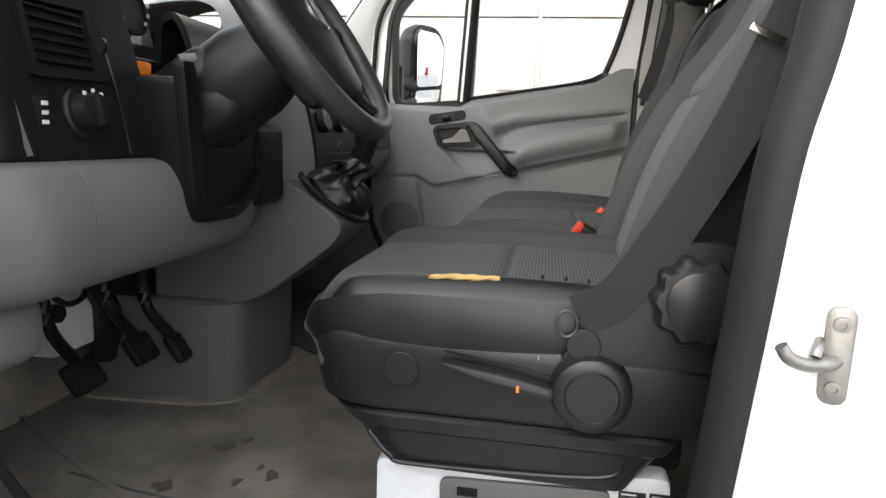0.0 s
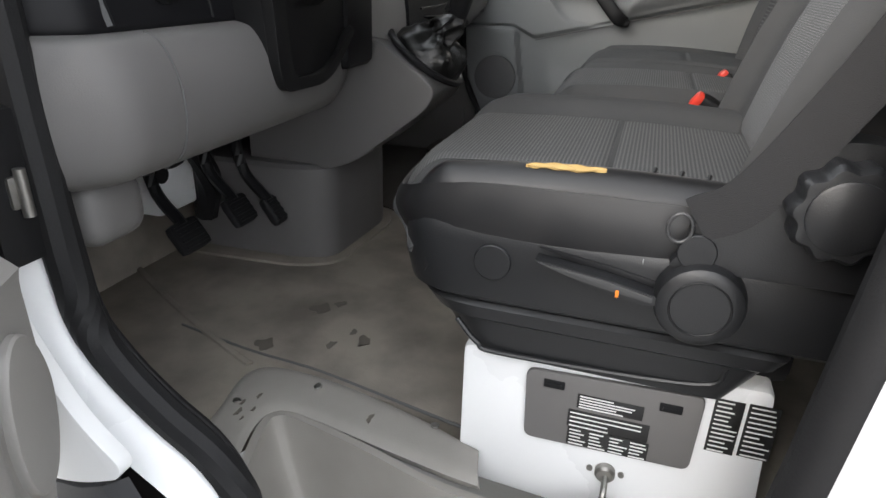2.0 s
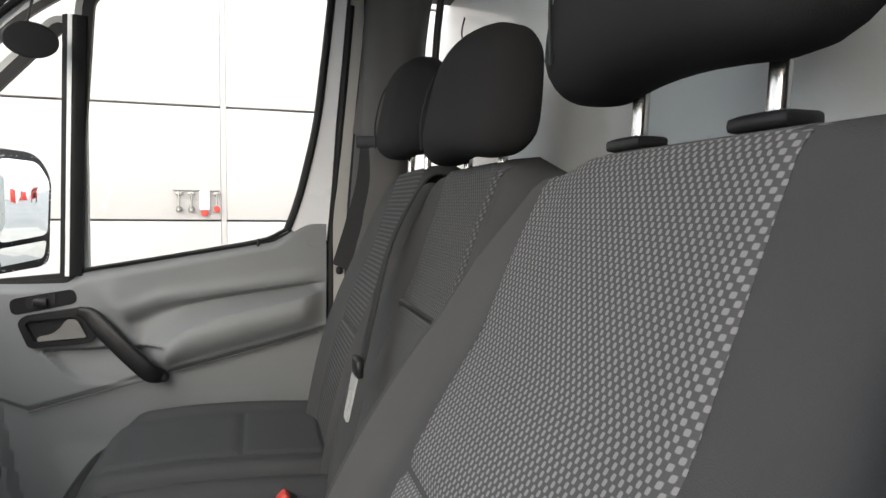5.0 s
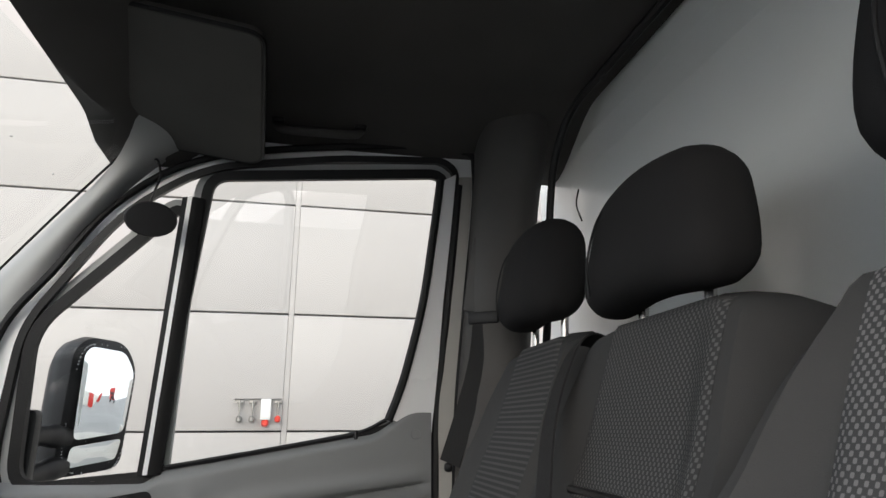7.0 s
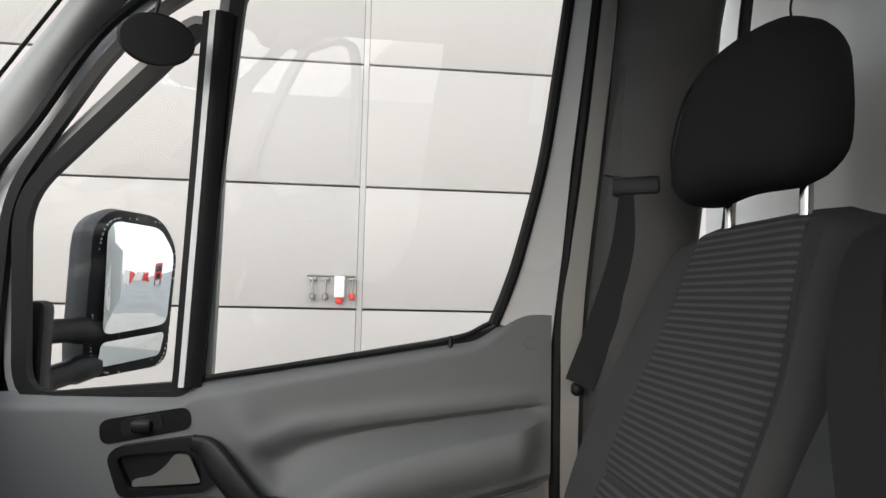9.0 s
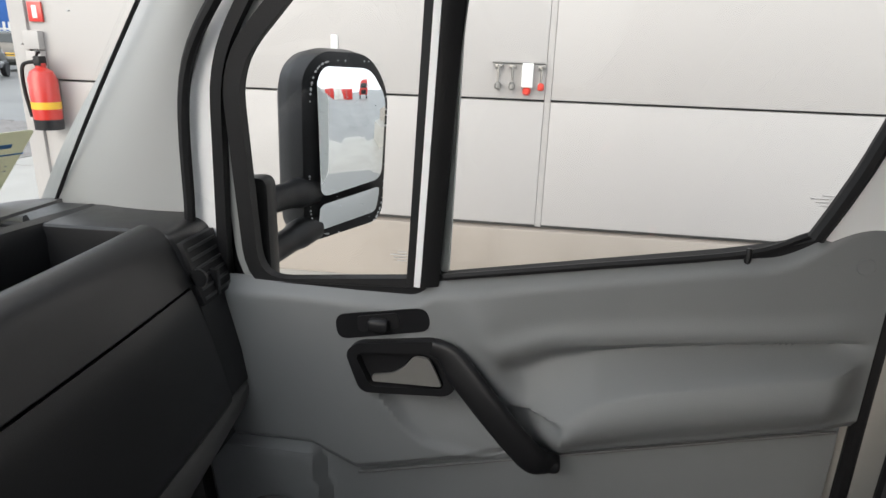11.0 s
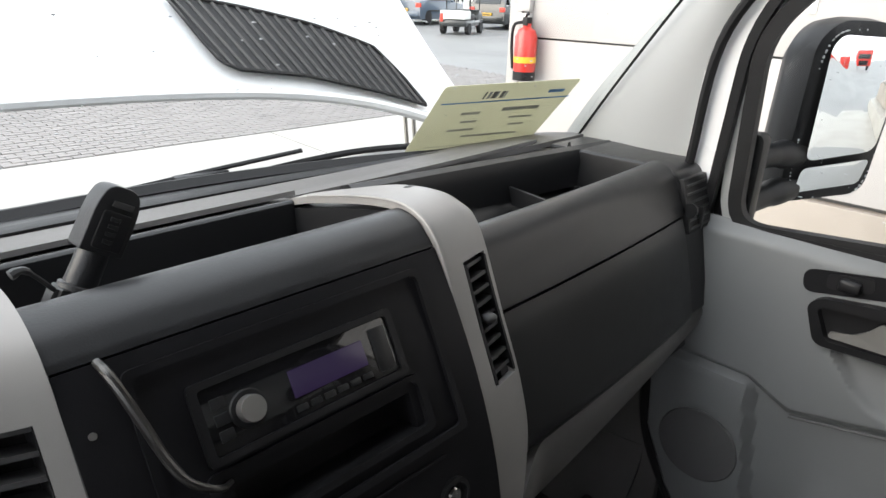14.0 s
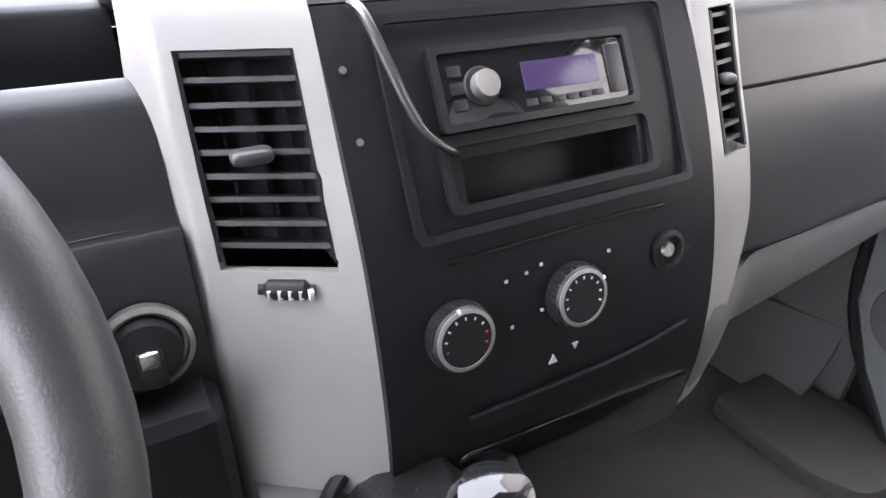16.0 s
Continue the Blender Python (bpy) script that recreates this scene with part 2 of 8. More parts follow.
# ---- mesh helpers ----
def smooth(bm, angle=0.6):
    for f in bm.faces:
        f.smooth = True
    for e in bm.edges:
        if len(e.link_faces) == 2 and e.calc_face_angle(0) > angle:
            e.smooth = False
    return bm


def finish(name, bm, mat):
    bmesh.ops.recalc_face_normals(bm, faces=bm.faces)
    smooth(bm)
    me = bpy.data.meshes.new(name)
    bm.to_mesh(me)
    bm.free()
    me.materials.append(mat)
    return me


def thing(name, at, label, category, group="", kind=""):
    """An Empty at a thing's base, for its parts; meshes are given in world metres."""
    ob = new(name)
    ob.empty_display_size = 0.05
    ob.location = at
    ob["base"] = at
    return tagged(ob, label, category, group, kind)


def part(name, bm, mat, parent, label="", kind=""):
    """One mesh under a thing or a part, from a bmesh in world metres."""
    base = Vector(parent["base"])
    bmesh.ops.translate(bm, verts=bm.verts, vec=-base)
    ob = new(name, finish(name, bm, mat))
    ob["base"] = tuple(base)
    ob.parent = parent
    return tagged(ob, label, "", "", kind)


def single(name, bm, mat, label, category="", kind="", group=""):
    """A thing of one mesh, in world metres."""
    ob = new(name, finish(name, bm, mat))
    ob["base"] = (0, 0, 0)
    return tagged(ob, label, category, group, kind)


def bevel(bm, r, seg=2, angle=0.5):
    es = [e for e in bm.edges if len(e.link_faces) == 2 and e.calc_face_angle(0) > angle]
    if es and r > 0:
        bmesh.ops.bevel(bm, geom=es, offset=r, segments=seg, profile=0.6, affect="EDGES", clamp_overlap=True)
    return bm


def box(x0, x1, y0, y1, z0, z1, r=0.004, seg=2):
    bm = bmesh.new()
    bmesh.ops.create_cube(bm, size=1)
    for v in bm.verts:
        v.co = Vector(((x0 + x1) / 2 + v.co.x * (x1 - x0), (y0 + y1) / 2 + v.co.y * (y1 - y0), (z0 + z1) / 2 + v.co.z * (z1 - z0)))
    return bevel(bm, r, seg)


def moved(bm, m):
    bmesh.ops.transform(bm, matrix=m, verts=bm.verts)
    return bm


def joined(*bms):
    out = bms[0]
    for b in bms[1:]:
        me = bpy.data.meshes.new("tmp")
        b.to_mesh(me)
        b.free()
        out.from_mesh(me)
        bpy.data.meshes.remove(me)
    return out


def lift(p, axis, d):
    """A 2D point laid into the world with the extrusion axis at d."""
    return {"x": (d, p[0], p[1]), "y": (p[0], d, p[1]), "z": (p[0], p[1], d)}[axis]


def prism(pts, axis, a, b, r=0.0, seg=2):
    bm = bmesh.new()
    lo = [bm.verts.new(lift(p, axis, a)) for p in pts]
    hi = [bm.verts.new(lift(p, axis, b)) for p in pts]
    n = len(pts)
    for i in range(n):
        bm.faces.new((lo[i], lo[(i + 1) % n], hi[(i + 1) % n], hi[i]))
    bm.faces.new(lo[::-1])
    bm.faces.new(hi)
    bmesh.ops.recalc_face_normals(bm, faces=bm.faces)
    return bevel(bm, r, seg)


def spline(pts, n):
    """n points along a smooth curve through the given ones."""
    p = [Vector(q) for q in pts]
    p = [2 * p[0] - p[1]] + p + [2 * p[-1] - p[-2]]
    out, k = [], len(pts) - 1
    for i in range(n):
        s = i / (n - 1) * k
        j = min(int(s), k - 1)
        t = s - j
        a, b, c, d = p[j : j + 4]
        out.append(0.5 * (2 * b + (c - a) * t + (2 * a - 5 * b + 4 * c - d) * t * t + (3 * b - a - 3 * c + d) * t**3))
    return out


def ring_loft(rings, close=True, caps=True):
    bm = bmesh.new()
    vs = [[bm.verts.new(p) for p in ring] for ring in rings]
    n = len(vs[0])
    for a, b in zip(vs, vs[1:]):
        for i in range(n if close else n - 1):
            j = (i + 1) % n
            bm.faces.new((a[i], a[j], b[j], b[i]))
    if caps:
        bm.faces.new(vs[0][::-1])
        bm.faces.new(vs[-1])
    return bm


def tube(path, r, sides=10, n=0, flat=1.0, closed=False):
    """A round bar along a path; flat squeezes it along the second cross axis. r: a number, or one for each point."""
    pts = [Vector(p) for p in (spline(path, n) if n else path)]
    rad = r if isinstance(r, (list, tuple)) else [r] * len(pts)
    if len(rad) != len(pts):
        rad = [rad[min(int(i / (len(pts) - 1) * (len(rad) - 1) + 0.5), len(rad) - 1)] for i in range(len(pts))]
    rings, up = [], Vector((0.13, 0.21, 0.97))
    for i, p in enumerate(pts):
        a = pts[i - 1] if i or closed else p
        b = pts[(i + 1) % len(pts)] if i + 1 < len(pts) or closed else p
        d = (b - a).normalized()
        side = d.cross(up).normalized()
        top = side.cross(d)
        rings.append([p + rad[i] * (math.cos(q) * side + flat * math.sin(q) * top) for q in (2 * math.pi * k / sides for k in range(sides))])
    if closed:
        rings.append(rings[0])
    bm = ring_loft(rings, True, not closed)
    if closed:
        bmesh.ops.remove_doubles(bm, verts=bm.verts, dist=1e-5)
    return bm


def strap(path, width, thick, across, n=24):
    """Flat webbing along a path; across: the direction of its width."""
    rings = []
    pts = spline(path, n)
    ac = Vector(across).normalized()
    for i, p in enumerate(pts):
        d = (pts[min(i + 1, n - 1)] - pts[max(i - 1, 0)]).normalized()
        w = (ac - ac.dot(d) * d).normalized() * width / 2
        h = d.cross(w).normalized() * thick / 2
        rings.append([p - w - h, p + w - h, p + w + h, p - w + h])
    return ring_loft(rings)


def disc(c, axis, r, depth, seg=32, edge=0.0):
    """A round plate with its back centre at c, depth along axis."""
    ax = Vector(axis).normalized()
    q = ax.to_track_quat("Z", "Y").to_matrix()
    prof = [(r, 0), (r, depth - edge), (r - edge, depth)] if edge else [(r, 0), (r, depth)]
    rings = [[Vector(c) + q @ Vector((rr * math.cos(a), rr * math.sin(a), h)) for a in (2 * math.pi * k / seg for k in range(seg))] for rr, h in prof]
    return ring_loft(rings)


def lathe(c, axis, prof, seg=28):
    ax = Vector(axis).normalized()
    q = ax.to_track_quat("Z", "Y").to_matrix()
    return ring_loft([[Vector(c) + q @ Vector((r * math.cos(a), r * math.sin(a), h)) for a in (2 * math.pi * k / seg for k in range(seg))] for r, h in prof])


MIDDLE = Vector((-0.2, 0.4, 0.8))


def thicken(bm, thick):
    """Give a skin a back, on the side away from the middle of the cab."""
    bmesh.ops.recalc_face_normals(bm, faces=bm.faces)
    bm.normal_update()
    if sum(f.normal.dot(MIDDLE - f.calc_center_median()) * f.calc_area() for f in bm.faces) < 0:
        bmesh.ops.reverse_faces(bm, faces=bm.faces)
        bm.normal_update()
    back = {v: bm.verts.new(v.co - v.normal * abs(thick)) for v in list(bm.verts)}
    fs = list(bm.faces)
    rim = [e for e in bm.edges if len(e.link_faces) == 1]
    walls = [tuple(l.vert for l in (e.link_loops[0], e.link_loops[0].link_loop_next)) for e in rim]
    for f in fs:
        bm.faces.new([back[v] for v in reversed(f.verts)])
    for a, b in walls:
        bm.faces.new((b, a, back[a], back[b]))
    return bm


def sheet(f, nu, nv, thick=0.0, keep=None):
    """A surface f(u, v), u and v from 0 to 1, thickened by thick; keep(u, v) drops cells where it is false."""
    bm = bmesh.new()
    vs = [[bm.verts.new(f(i / nu, j / nv)) for j in range(nv + 1)] for i in range(nu + 1)]
    for i in range(nu):
        for j in range(nv):
            if keep is None or keep((i + 0.5) / nu, (j + 0.5) / nv):
                bm.faces.new((vs[i][j], vs[i + 1][j], vs[i + 1][j + 1], vs[i][j + 1]))
    for v in [v for v in bm.verts if not v.link_faces]:
        bm.verts.remove(v)
    if thick:
        thicken(bm, thick)
    return bm


def plate(outer, holes, f, thick):
    """A flat cut-out with holes, in 2D, mapped into the world by f(a, b) and thickened."""
    bm = bmesh.new()
    for loop in (outer, *holes):
        vs = [bm.verts.new((p[0], p[1], 0)) for p in loop]
        for i in range(len(vs)):
            bm.edges.new((vs[i], vs[(i + 1) % len(vs)]))
    bmesh.ops.triangle_fill(bm, edges=bm.edges, use_beauty=True)
    for v in bm.verts:
        v.co = Vector(f(v.co.x, v.co.y))
    bmesh.ops.recalc_face_normals(bm, faces=bm.faces)
    if thick:
        thicken(bm, thick)
    return bm


def ring_plate(inner, outer, f, thick):
    """A flat frame between two outlines with the same number of points, mapped into the world by f and thickened."""
    bm = bmesh.new()
    a, b = [bm.verts.new(f(*p)) for p in inner], [bm.verts.new(f(*p)) for p in outer]
    for i in range(len(a)):
        j = (i + 1) % len(a)
        bm.faces.new((a[i], a[j], b[j], b[i]))
    return thicken(bm, thick)


def rounded(pts, r, n=5):
    """A polygon with rounded corners; r: one radius or one for each corner."""
    out, k = [], len(pts)
    for i in range(k):
        p, a, b = Vector(pts[i]), Vector(pts[i - 1]), Vector(pts[(i + 1) % k])
        rr = r[i] if isinstance(r, (list, tuple)) else r
        da, db = (a - p), (b - p)
        rr = min(rr, 0.48 * da.length, 0.48 * db.length)
        s, e = p + da.normalized() * rr, p + db.normalized() * rr
        for j in range(n + 1):
            t = j / n
            out.append(tuple((1 - t) ** 2 * s + 2 * t * (1 - t) * p + t * t * e))
    return out


def inset(pts, d):
    """A closed polygon moved inwards by d (outwards for a negative d)."""
    k, out = len(pts), []
    area = sum(pts[i - 1][0] * pts[i][1] - pts[i][0] * pts[i - 1][1] for i in range(k))
    s = 1 if area > 0 else -1
    for i in range(k):
        a, p, b = Vector(pts[i - 1]), Vector(pts[i]), Vector(pts[(i + 1) % k])
        t = ((p - a).normalized() + (b - p).normalized()).normalized()
        out.append((p.x - s * t.y * d, p.y + s * t.x * d))
    return out


def step(a, b, x):
    t = min(max((x - a) / (b - a), 0), 1)
    return t * t * (3 - 2 * t)


def hump(a, b, c, d, x):
    return step(a, b, x) * (1 - step(c, d, x))


def pad(cx, cy, cz, sx, sy, sz, r, cuts=6, deform=None):
    """A soft rounded block."""
    bm = bmesh.new()
    bmesh.ops.create_cube(bm, size=2)
    bmesh.ops.subdivide_edges(bm, edges=bm.edges, cuts=cuts, use_grid_fill=True)
    for v in bm.verts:
        d = Vector((v.co.x * sx / 2, v.co.y * sy / 2, v.co.z * sz / 2))
        core = Vector((max(min(d.x, sx / 2 - r), r - sx / 2), max(min(d.y, sy / 2 - r), r - sy / 2), max(min(d.z, sz / 2 - r), r - sz / 2)))
        off = d - core
        if off.length > 1e-6:
            off = off.normalized() * r
        p = core + off
        v.co = Vector((cx, cy, cz)) + (deform(p) if deform else p)
    return bm


# ---- the cab's shell ----
floor_ob = thing("floor", (-0.1, 0.7, 0), "worn brown-grey rubber cab floor with dirt", "", kind="structure")
floor_shape = [(-0.66, -0.28), (0.86, -0.28), (0.86, 1.3), (0.7, 1.45), (-0.7, 1.45), (-0.84, 1.3), (-0.82, 0.90), (-0.74, 0.86), (-0.62, 0.84), (-0.645, 0.55), (-0.66, 0.4)]
part("mat", prism(floor_shape, "z", -0.03, 0.016, 0.006), M_MAT, floor_ob, "brown-grey rubber mat, stained and worn")
# extra mat whose dark colour stands in for shade under the dash
part("shaded_passenger_mat", prism(rounded([(0.10, 0.40), (0.855, 0.40), (0.855, 1.28), (0.70, 1.36), (0.16, 1.36), (0.155, 1.02), (0.10, 0.96)], 0.03), "z", 0.010, 0.0205, 0.002), M_FLOORSHADE, floor_ob, "worn rubber mat on the passenger side, darkened for footwell shade")
part("toe_board", sheet(lambda u, v: (-0.86 + 1.74 * u, 1.36 + 0.16 * v + 0.04 * v * v, 0.0 + 0.5 * v), 8, 10, 0.02), M_MAT, floor_ob)
sill_out = spline([(-0.78, 0.915, 0), (-0.737, 0.921, 0), (-0.665, 0.934, 0), (-0.628, 0.920, 0), (-0.616, 0.872, 0), (-0.624, 0.777, 0), (-0.656, 0.643, 0), (-0.694, 0.535, 0)], 43)
sill_in = spline([(-0.84, 0.824, 0), (-0.79, 0.842, 0), (-0.746, 0.850, 0), (-0.717, 0.842, 0), (-0.709, 0.806, 0), (-0.732, 0.679, 0), (-0.752, 0.565, 0), (-0.757, 0.520, 0)], 43)
part("sill_plate", sheet(lambda u, v: sill_out[round(u * 42)].lerp(sill_in[round(u * 42)], v) + Vector((0, 0, 0.026 - 0.006 * abs(2 * v - 1) ** 6)), 42, 10, 0.02), M_STEP, floor_ob, "scuffed grey plastic sill plate")
for sx, sy, sr in ((-0.742, 0.885, 0.008), (-0.722, 0.892, 0.006), (-0.730, 0.868, 0.005), (-0.700, 0.878, 0.006), (-0.690, 0.70, 0.009), (-0.752, 0.872, 0.004)):
    part("scuff", prism([(sx + sr * (1 + 0.4 * math.sin(3 * a + 50 * sx)) * math.cos(a), sy + sr * (0.6 + 0.3 * math.cos(2 * a)) * math.sin(a)) for a in (2 * math.pi * k / 14 for k in range(14))], "z", 0.0255, 0.0268), M_STAIN, floor_ob, "dark scuff mark")
part("mat_edge", tube([(-0.557, 1.133, 0.0165), (-0.585, 0.98, 0.0165), (-0.594, 0.88, 0.0165), (-0.601, 0.82, 0.0165), (-0.625, 0.70, 0.0165), (-0.652, 0.57, 0.0165)], 0.0026, 6, 40), M_JOINT, floor_ob, "dark gap along the mat")
part("mat_fold", tube([(-0.365, 1.43, 0.018), (-0.479, 1.237, 0.018), (-0.557, 1.09, 0.018), (-0.623, 0.947, 0.018)], 0.007, 8, 40, 0.6), M_MAT, floor_ob)
for sx, sy in ((-0.72, 0.903), (-0.648, 0.806), (-0.672, 0.606)):
    part("screw", disc((sx, sy, 0.0255), (0, 0, 1), 0.0065, 0.0022, 14, 0.0008), M_STEEL, floor_ob, "small rusty screw head")
for sx, sy, sr in ((-0.415, 0.928, 0.020), (-0.385, 0.90, 0.012), (-0.56, 0.96, 0.018), (-0.52, 0.85, 0.011), (-0.49, 0.80, 0.016), (-0.47, 0.83, 0.009)):
    blot = [(sx + sr * (1 + 0.35 * math.sin(3 * a + 40 * sx)) * math.cos(a), sy + sr * (0.8 + 0.3 * math.cos(2 * a + sy * 30)) * math.sin(a)) for a in (2 * math.pi * k / 22 for k in range(22))]
    part("stain", prism(blot, "z", 0.0155, 0.0168), M_STAIN, floor_ob, "dark oily stain")

# entry step below the driver's seat
well = thing("entry_step", (-0.8, 0.5, -0.24), "scuffed grey plastic entry step with a ribbed tread", "step", kind="structure")


def well_wall(u, v):
    # rim to bottom: front-inner corner, rounded in plan
    rim = spline([(-0.93, 0.80, 0.006), (-0.836, 0.824, 0.018), (-0.746, 0.849, 0.019), (-0.714, 0.839, 0.019), (-0.708, 0.80, 0.019), (-0.732, 0.679, 0.016), (-0.753, 0.565, 0.006), (-0.742, 0.40, -0.016), (-0.732, 0.278, -0.032), (-0.76, 0.13, -0.05), (-0.90, 0.10, -0.05)], 81)[round(u * 80)]
    mid = Vector((-0.86, 0.48, 0))
    to = (mid - Vector((rim.x, rim.y, 0))) * 0.17
    k = v**1.5
    return Vector((rim.x + to.x * k, rim.y + to.y * k, rim.z * (1 - v) - 0.185 * v - 0.006 * math.sin(math.pi * min(v * 6, 1))))


part("lining", sheet(well_wall, 80, 14, -0.012), M_STEP, well)
part("tread", prism([(-0.98, 0.82), (-0.74, 0.80), (-0.73, 0.45), (-0.75, 0.12), (-0.98, 0.12)], "z", -0.21, -0.181, 0.004), M_STEP, well)
for k in range(18):
    ry = 0.22 + 0.028 * k
    part("rib", box(-0.96, -0.757, ry, ry + 0.017, -0.183, -0.1745, 0.003), M_STEP, well)

# left body side: door opening flange, rubber seals, white pillar
side = thing("wall_left", (-0.92, 0.5, -0.3), "white painted body side round the driver's door opening", "", kind="structure")
front_edge = [(0.97, 1.30), (0.985, 0.9), (0.975, 0.65), (0.97, 0.48), (0.962, 0.33), (0.95, 0.24), (0.915, 0.185), (0.863, 0.135), (0.80, 0.085), (0.76, 0.01), (0.742, -0.11), (0.735, -0.30)]
fe = spline([(-0.885, y, z) for y, z in front_edge], 60)


def flange(u, v):
    p = fe[round(u * 59)]
    a, b = fe[max(round(u * 59) - 1, 0)], fe[min(round(u * 59) + 1, 59)]
    d = (b - a).normalized()
    out = Vector((0, -d.z, d.y))
    if out.y < 0:
        out = -out
    return p + out * (0.018 + 0.030 * v) + Vector((-0.050 * v**0.8, 0, 0))


part("front_flange", sheet(flange, 59, 8, 0.012), M_WHITE, side)
part("front_seal", tube([p + Vector((0.0, 0.012, 0)) for p in fe], 0.021, 10, 60), M_RUBBER, side, "black rubber door seal")
part("front_seal_lip", tube([p + Vector((0.022, 0.022, 0)) for p in fe], 0.012, 8, 60), M_RUBBER, side)
rear_edge = [(0.095, 1.40), (0.134, 1.0), (0.161, 0.70), (0.181, 0.58), (0.192, 0.437), (0.206, 0.252), (0.219, 0.085), (0.226, -0.3)]
re_ = spline([(-0.875, y, z) for y, z in rear_edge], 40)
part("rear_seal", tube(re_, 0.02, 10, 40, 1.2), M_RUBBER, side, "black rubber door seal")
part("rear_seal_lip", tube([p + Vector((0.025, 0.004, 0)) for p in re_], 0.014, 8, 40), M_RUBBER, side)


def b_post(u, v):
    p = re_[round(v * 39)]
    prof = [(-0.885, 0.0), (-0.905, -0.015), (-0.915, -0.05), (-0.935, -0.12), (-0.945, -0.16), (-0.965, -0.175), (-0.975, -0.25), (-0.98, -0.7)]
    q = spline([(a, b, 0) for a, b in prof], 25)[round(u * 24)]
    return Vector((q.x, p.y + q.y - 0.012, p.z))


part("rear_post", sheet(b_post, 24, 39, 0.012), M_WHITE, side, "white painted door post")
part("inner_post", sheet(lambda u, v: (-0.86 + 0.20 * u, 0.17 - 0.36 * u - 0.05 * v, -0.1 + 1.6 * v), 6, 12, 0.01), M_BLACK, side, "black trim inside the door post")
part("decal", sheet(lambda a, b: b_post(0.14 + 0.10 * a, 0.475 + 0.07 * b) + Vector((-0.0025, 0.0, 0)), 4, 6, 0.001), M_INK, side, "small printed white sticker")
for k in range(6):
    part("print_line", sheet(lambda a, b: b_post(0.155 + 0.07 * a, 0.482 + 0.0098 * k + 0.005 * b) + Vector((-0.0032, 0.0, 0)), 3, 1, 0.0005), M_DARKINK, side)
part("plug", pad(-0.946, 0.140, 0.285, 0.010, 0.007, 0.013, 0.003, 3), M_RUBBER, side, "small black rubber plug")

striker = thing("door_striker", (-0.913, 0.146, 0.442), "dull steel door striker bolted to the white post", "striker")
SM = pose(-0.9235, 0.147, 0.443, 0, 0, -14)
part("base_plate", moved(prism(rounded([(-0.0098, -0.038), (0.0098, -0.038), (0.0098, 0.038), (-0.0098, 0.038)], 0.0095), "x", -0.005, 0.008, 0.0015), SM), M_STEEL, striker)
for bz in (0.025, -0.025):
    part("bolt", moved(lathe((-0.005, 0, bz), (-1, 0, 0), [(0.0062, 0), (0.0058, 0.002), (0.003, 0.0022), (0.0028, 0.0005)], 14), SM), M_STEEL, striker)
part("loop", tube([(-0.918, 0.142, 0.440), (-0.931, 0.156, 0.438), (-0.938, 0.172, 0.438), (-0.941, 0.186, 0.443), (-0.941, 0.193, 0.452)], [0.0075, 0.006, 0.0052, 0.0052, 0.0048], 12, 30), M_STEEL, striker)
part("catch", tube([(-0.920, 0.158, 0.452), (-0.930, 0.163, 0.449), (-0.934, 0.166, 0.443)], 0.0042, 10, 12), M_STEEL, striker)

# right body side behind and round the passenger door
rside = thing("wall_right", (0.92, 0.4, -0.2), "white painted body side round the passenger door", "", kind="structure")
def seal_at(z):
    zs = (-0.1, 0.5, 0.83, 1.1, 1.40)
    return float(np.interp(z, zs, (0.845, 0.845, 0.835, 0.795, 0.770))), float(np.interp(z, zs, (0.052, 0.050, 0.045, 0.030, 0.010)))


def jamb(u, v):
    z = -0.1 + 1.5 * v
    bx_, by_ = seal_at(z)
    front = Vector((0.893 - 0.155 * max(z - 0.74, 0), 0.112 - 0.085 * max(z - 0.80, 0), z))
    return front.lerp(Vector((bx_ + 0.006, by_ + 0.004, z)), u) + Vector((-0.006 * math.sin(math.pi * u), 0, 0))


part("door_jamb", sheet(jamb, 6, 30, 0.01), M_POST, rside, "warm grey door jamb")
part("rear_door_seal", tube([(0.872, 0.086, 0.03), (0.872, 0.086, 0.40), (0.868, 0.086, 0.80), (0.846, 0.076, 0.96), (0.822, 0.067, 1.10), (0.785, 0.048, 1.38)], 0.011, 8, 50), M_RUBBER, rside, "black rubber seal behind the door")
part("jamb_seal", tube([(0.845, 0.052, -0.1), (0.845, 0.05, 0.5), (0.835, 0.045, 0.83), (0.795, 0.03, 1.1), (0.77, 0.01, 1.40), (0.765, 0.06, 1.462), (0.765, 0.33, 1.445), (0.775, 0.62, 1.395), (0.785, 0.79, 1.285), (0.80, 0.90, 1.13), (0.83, 0.99, 1.0), (0.86, 1.02, 0.8)], 0.008, 8, 80), M_RUBBER, rside, "black rubber door seal")
part("sill", box(0.84, 0.95, -0.2, 1.1, -0.2, 0.02, 0.02), M_WHITE, rside)
POST_PLAN = spline([(0, 0, 0), (-0.045, -0.002, 0), (-0.085, -0.030, 0), (-0.108, -0.085, 0), (-0.098, -0.120, 0), (-0.06, -0.145, 0)], 17)


def post_face(u, v):
    z = 1.5 * v
    bx_, by_ = seal_at(z)
    q = POST_PLAN[round(u * 16)]
    k = step(1.30, 1.5, z)
    return Vector((bx_ - 0.004 + q.x - 0.06 * k * u, by_ + 0.004 + q.y, z))


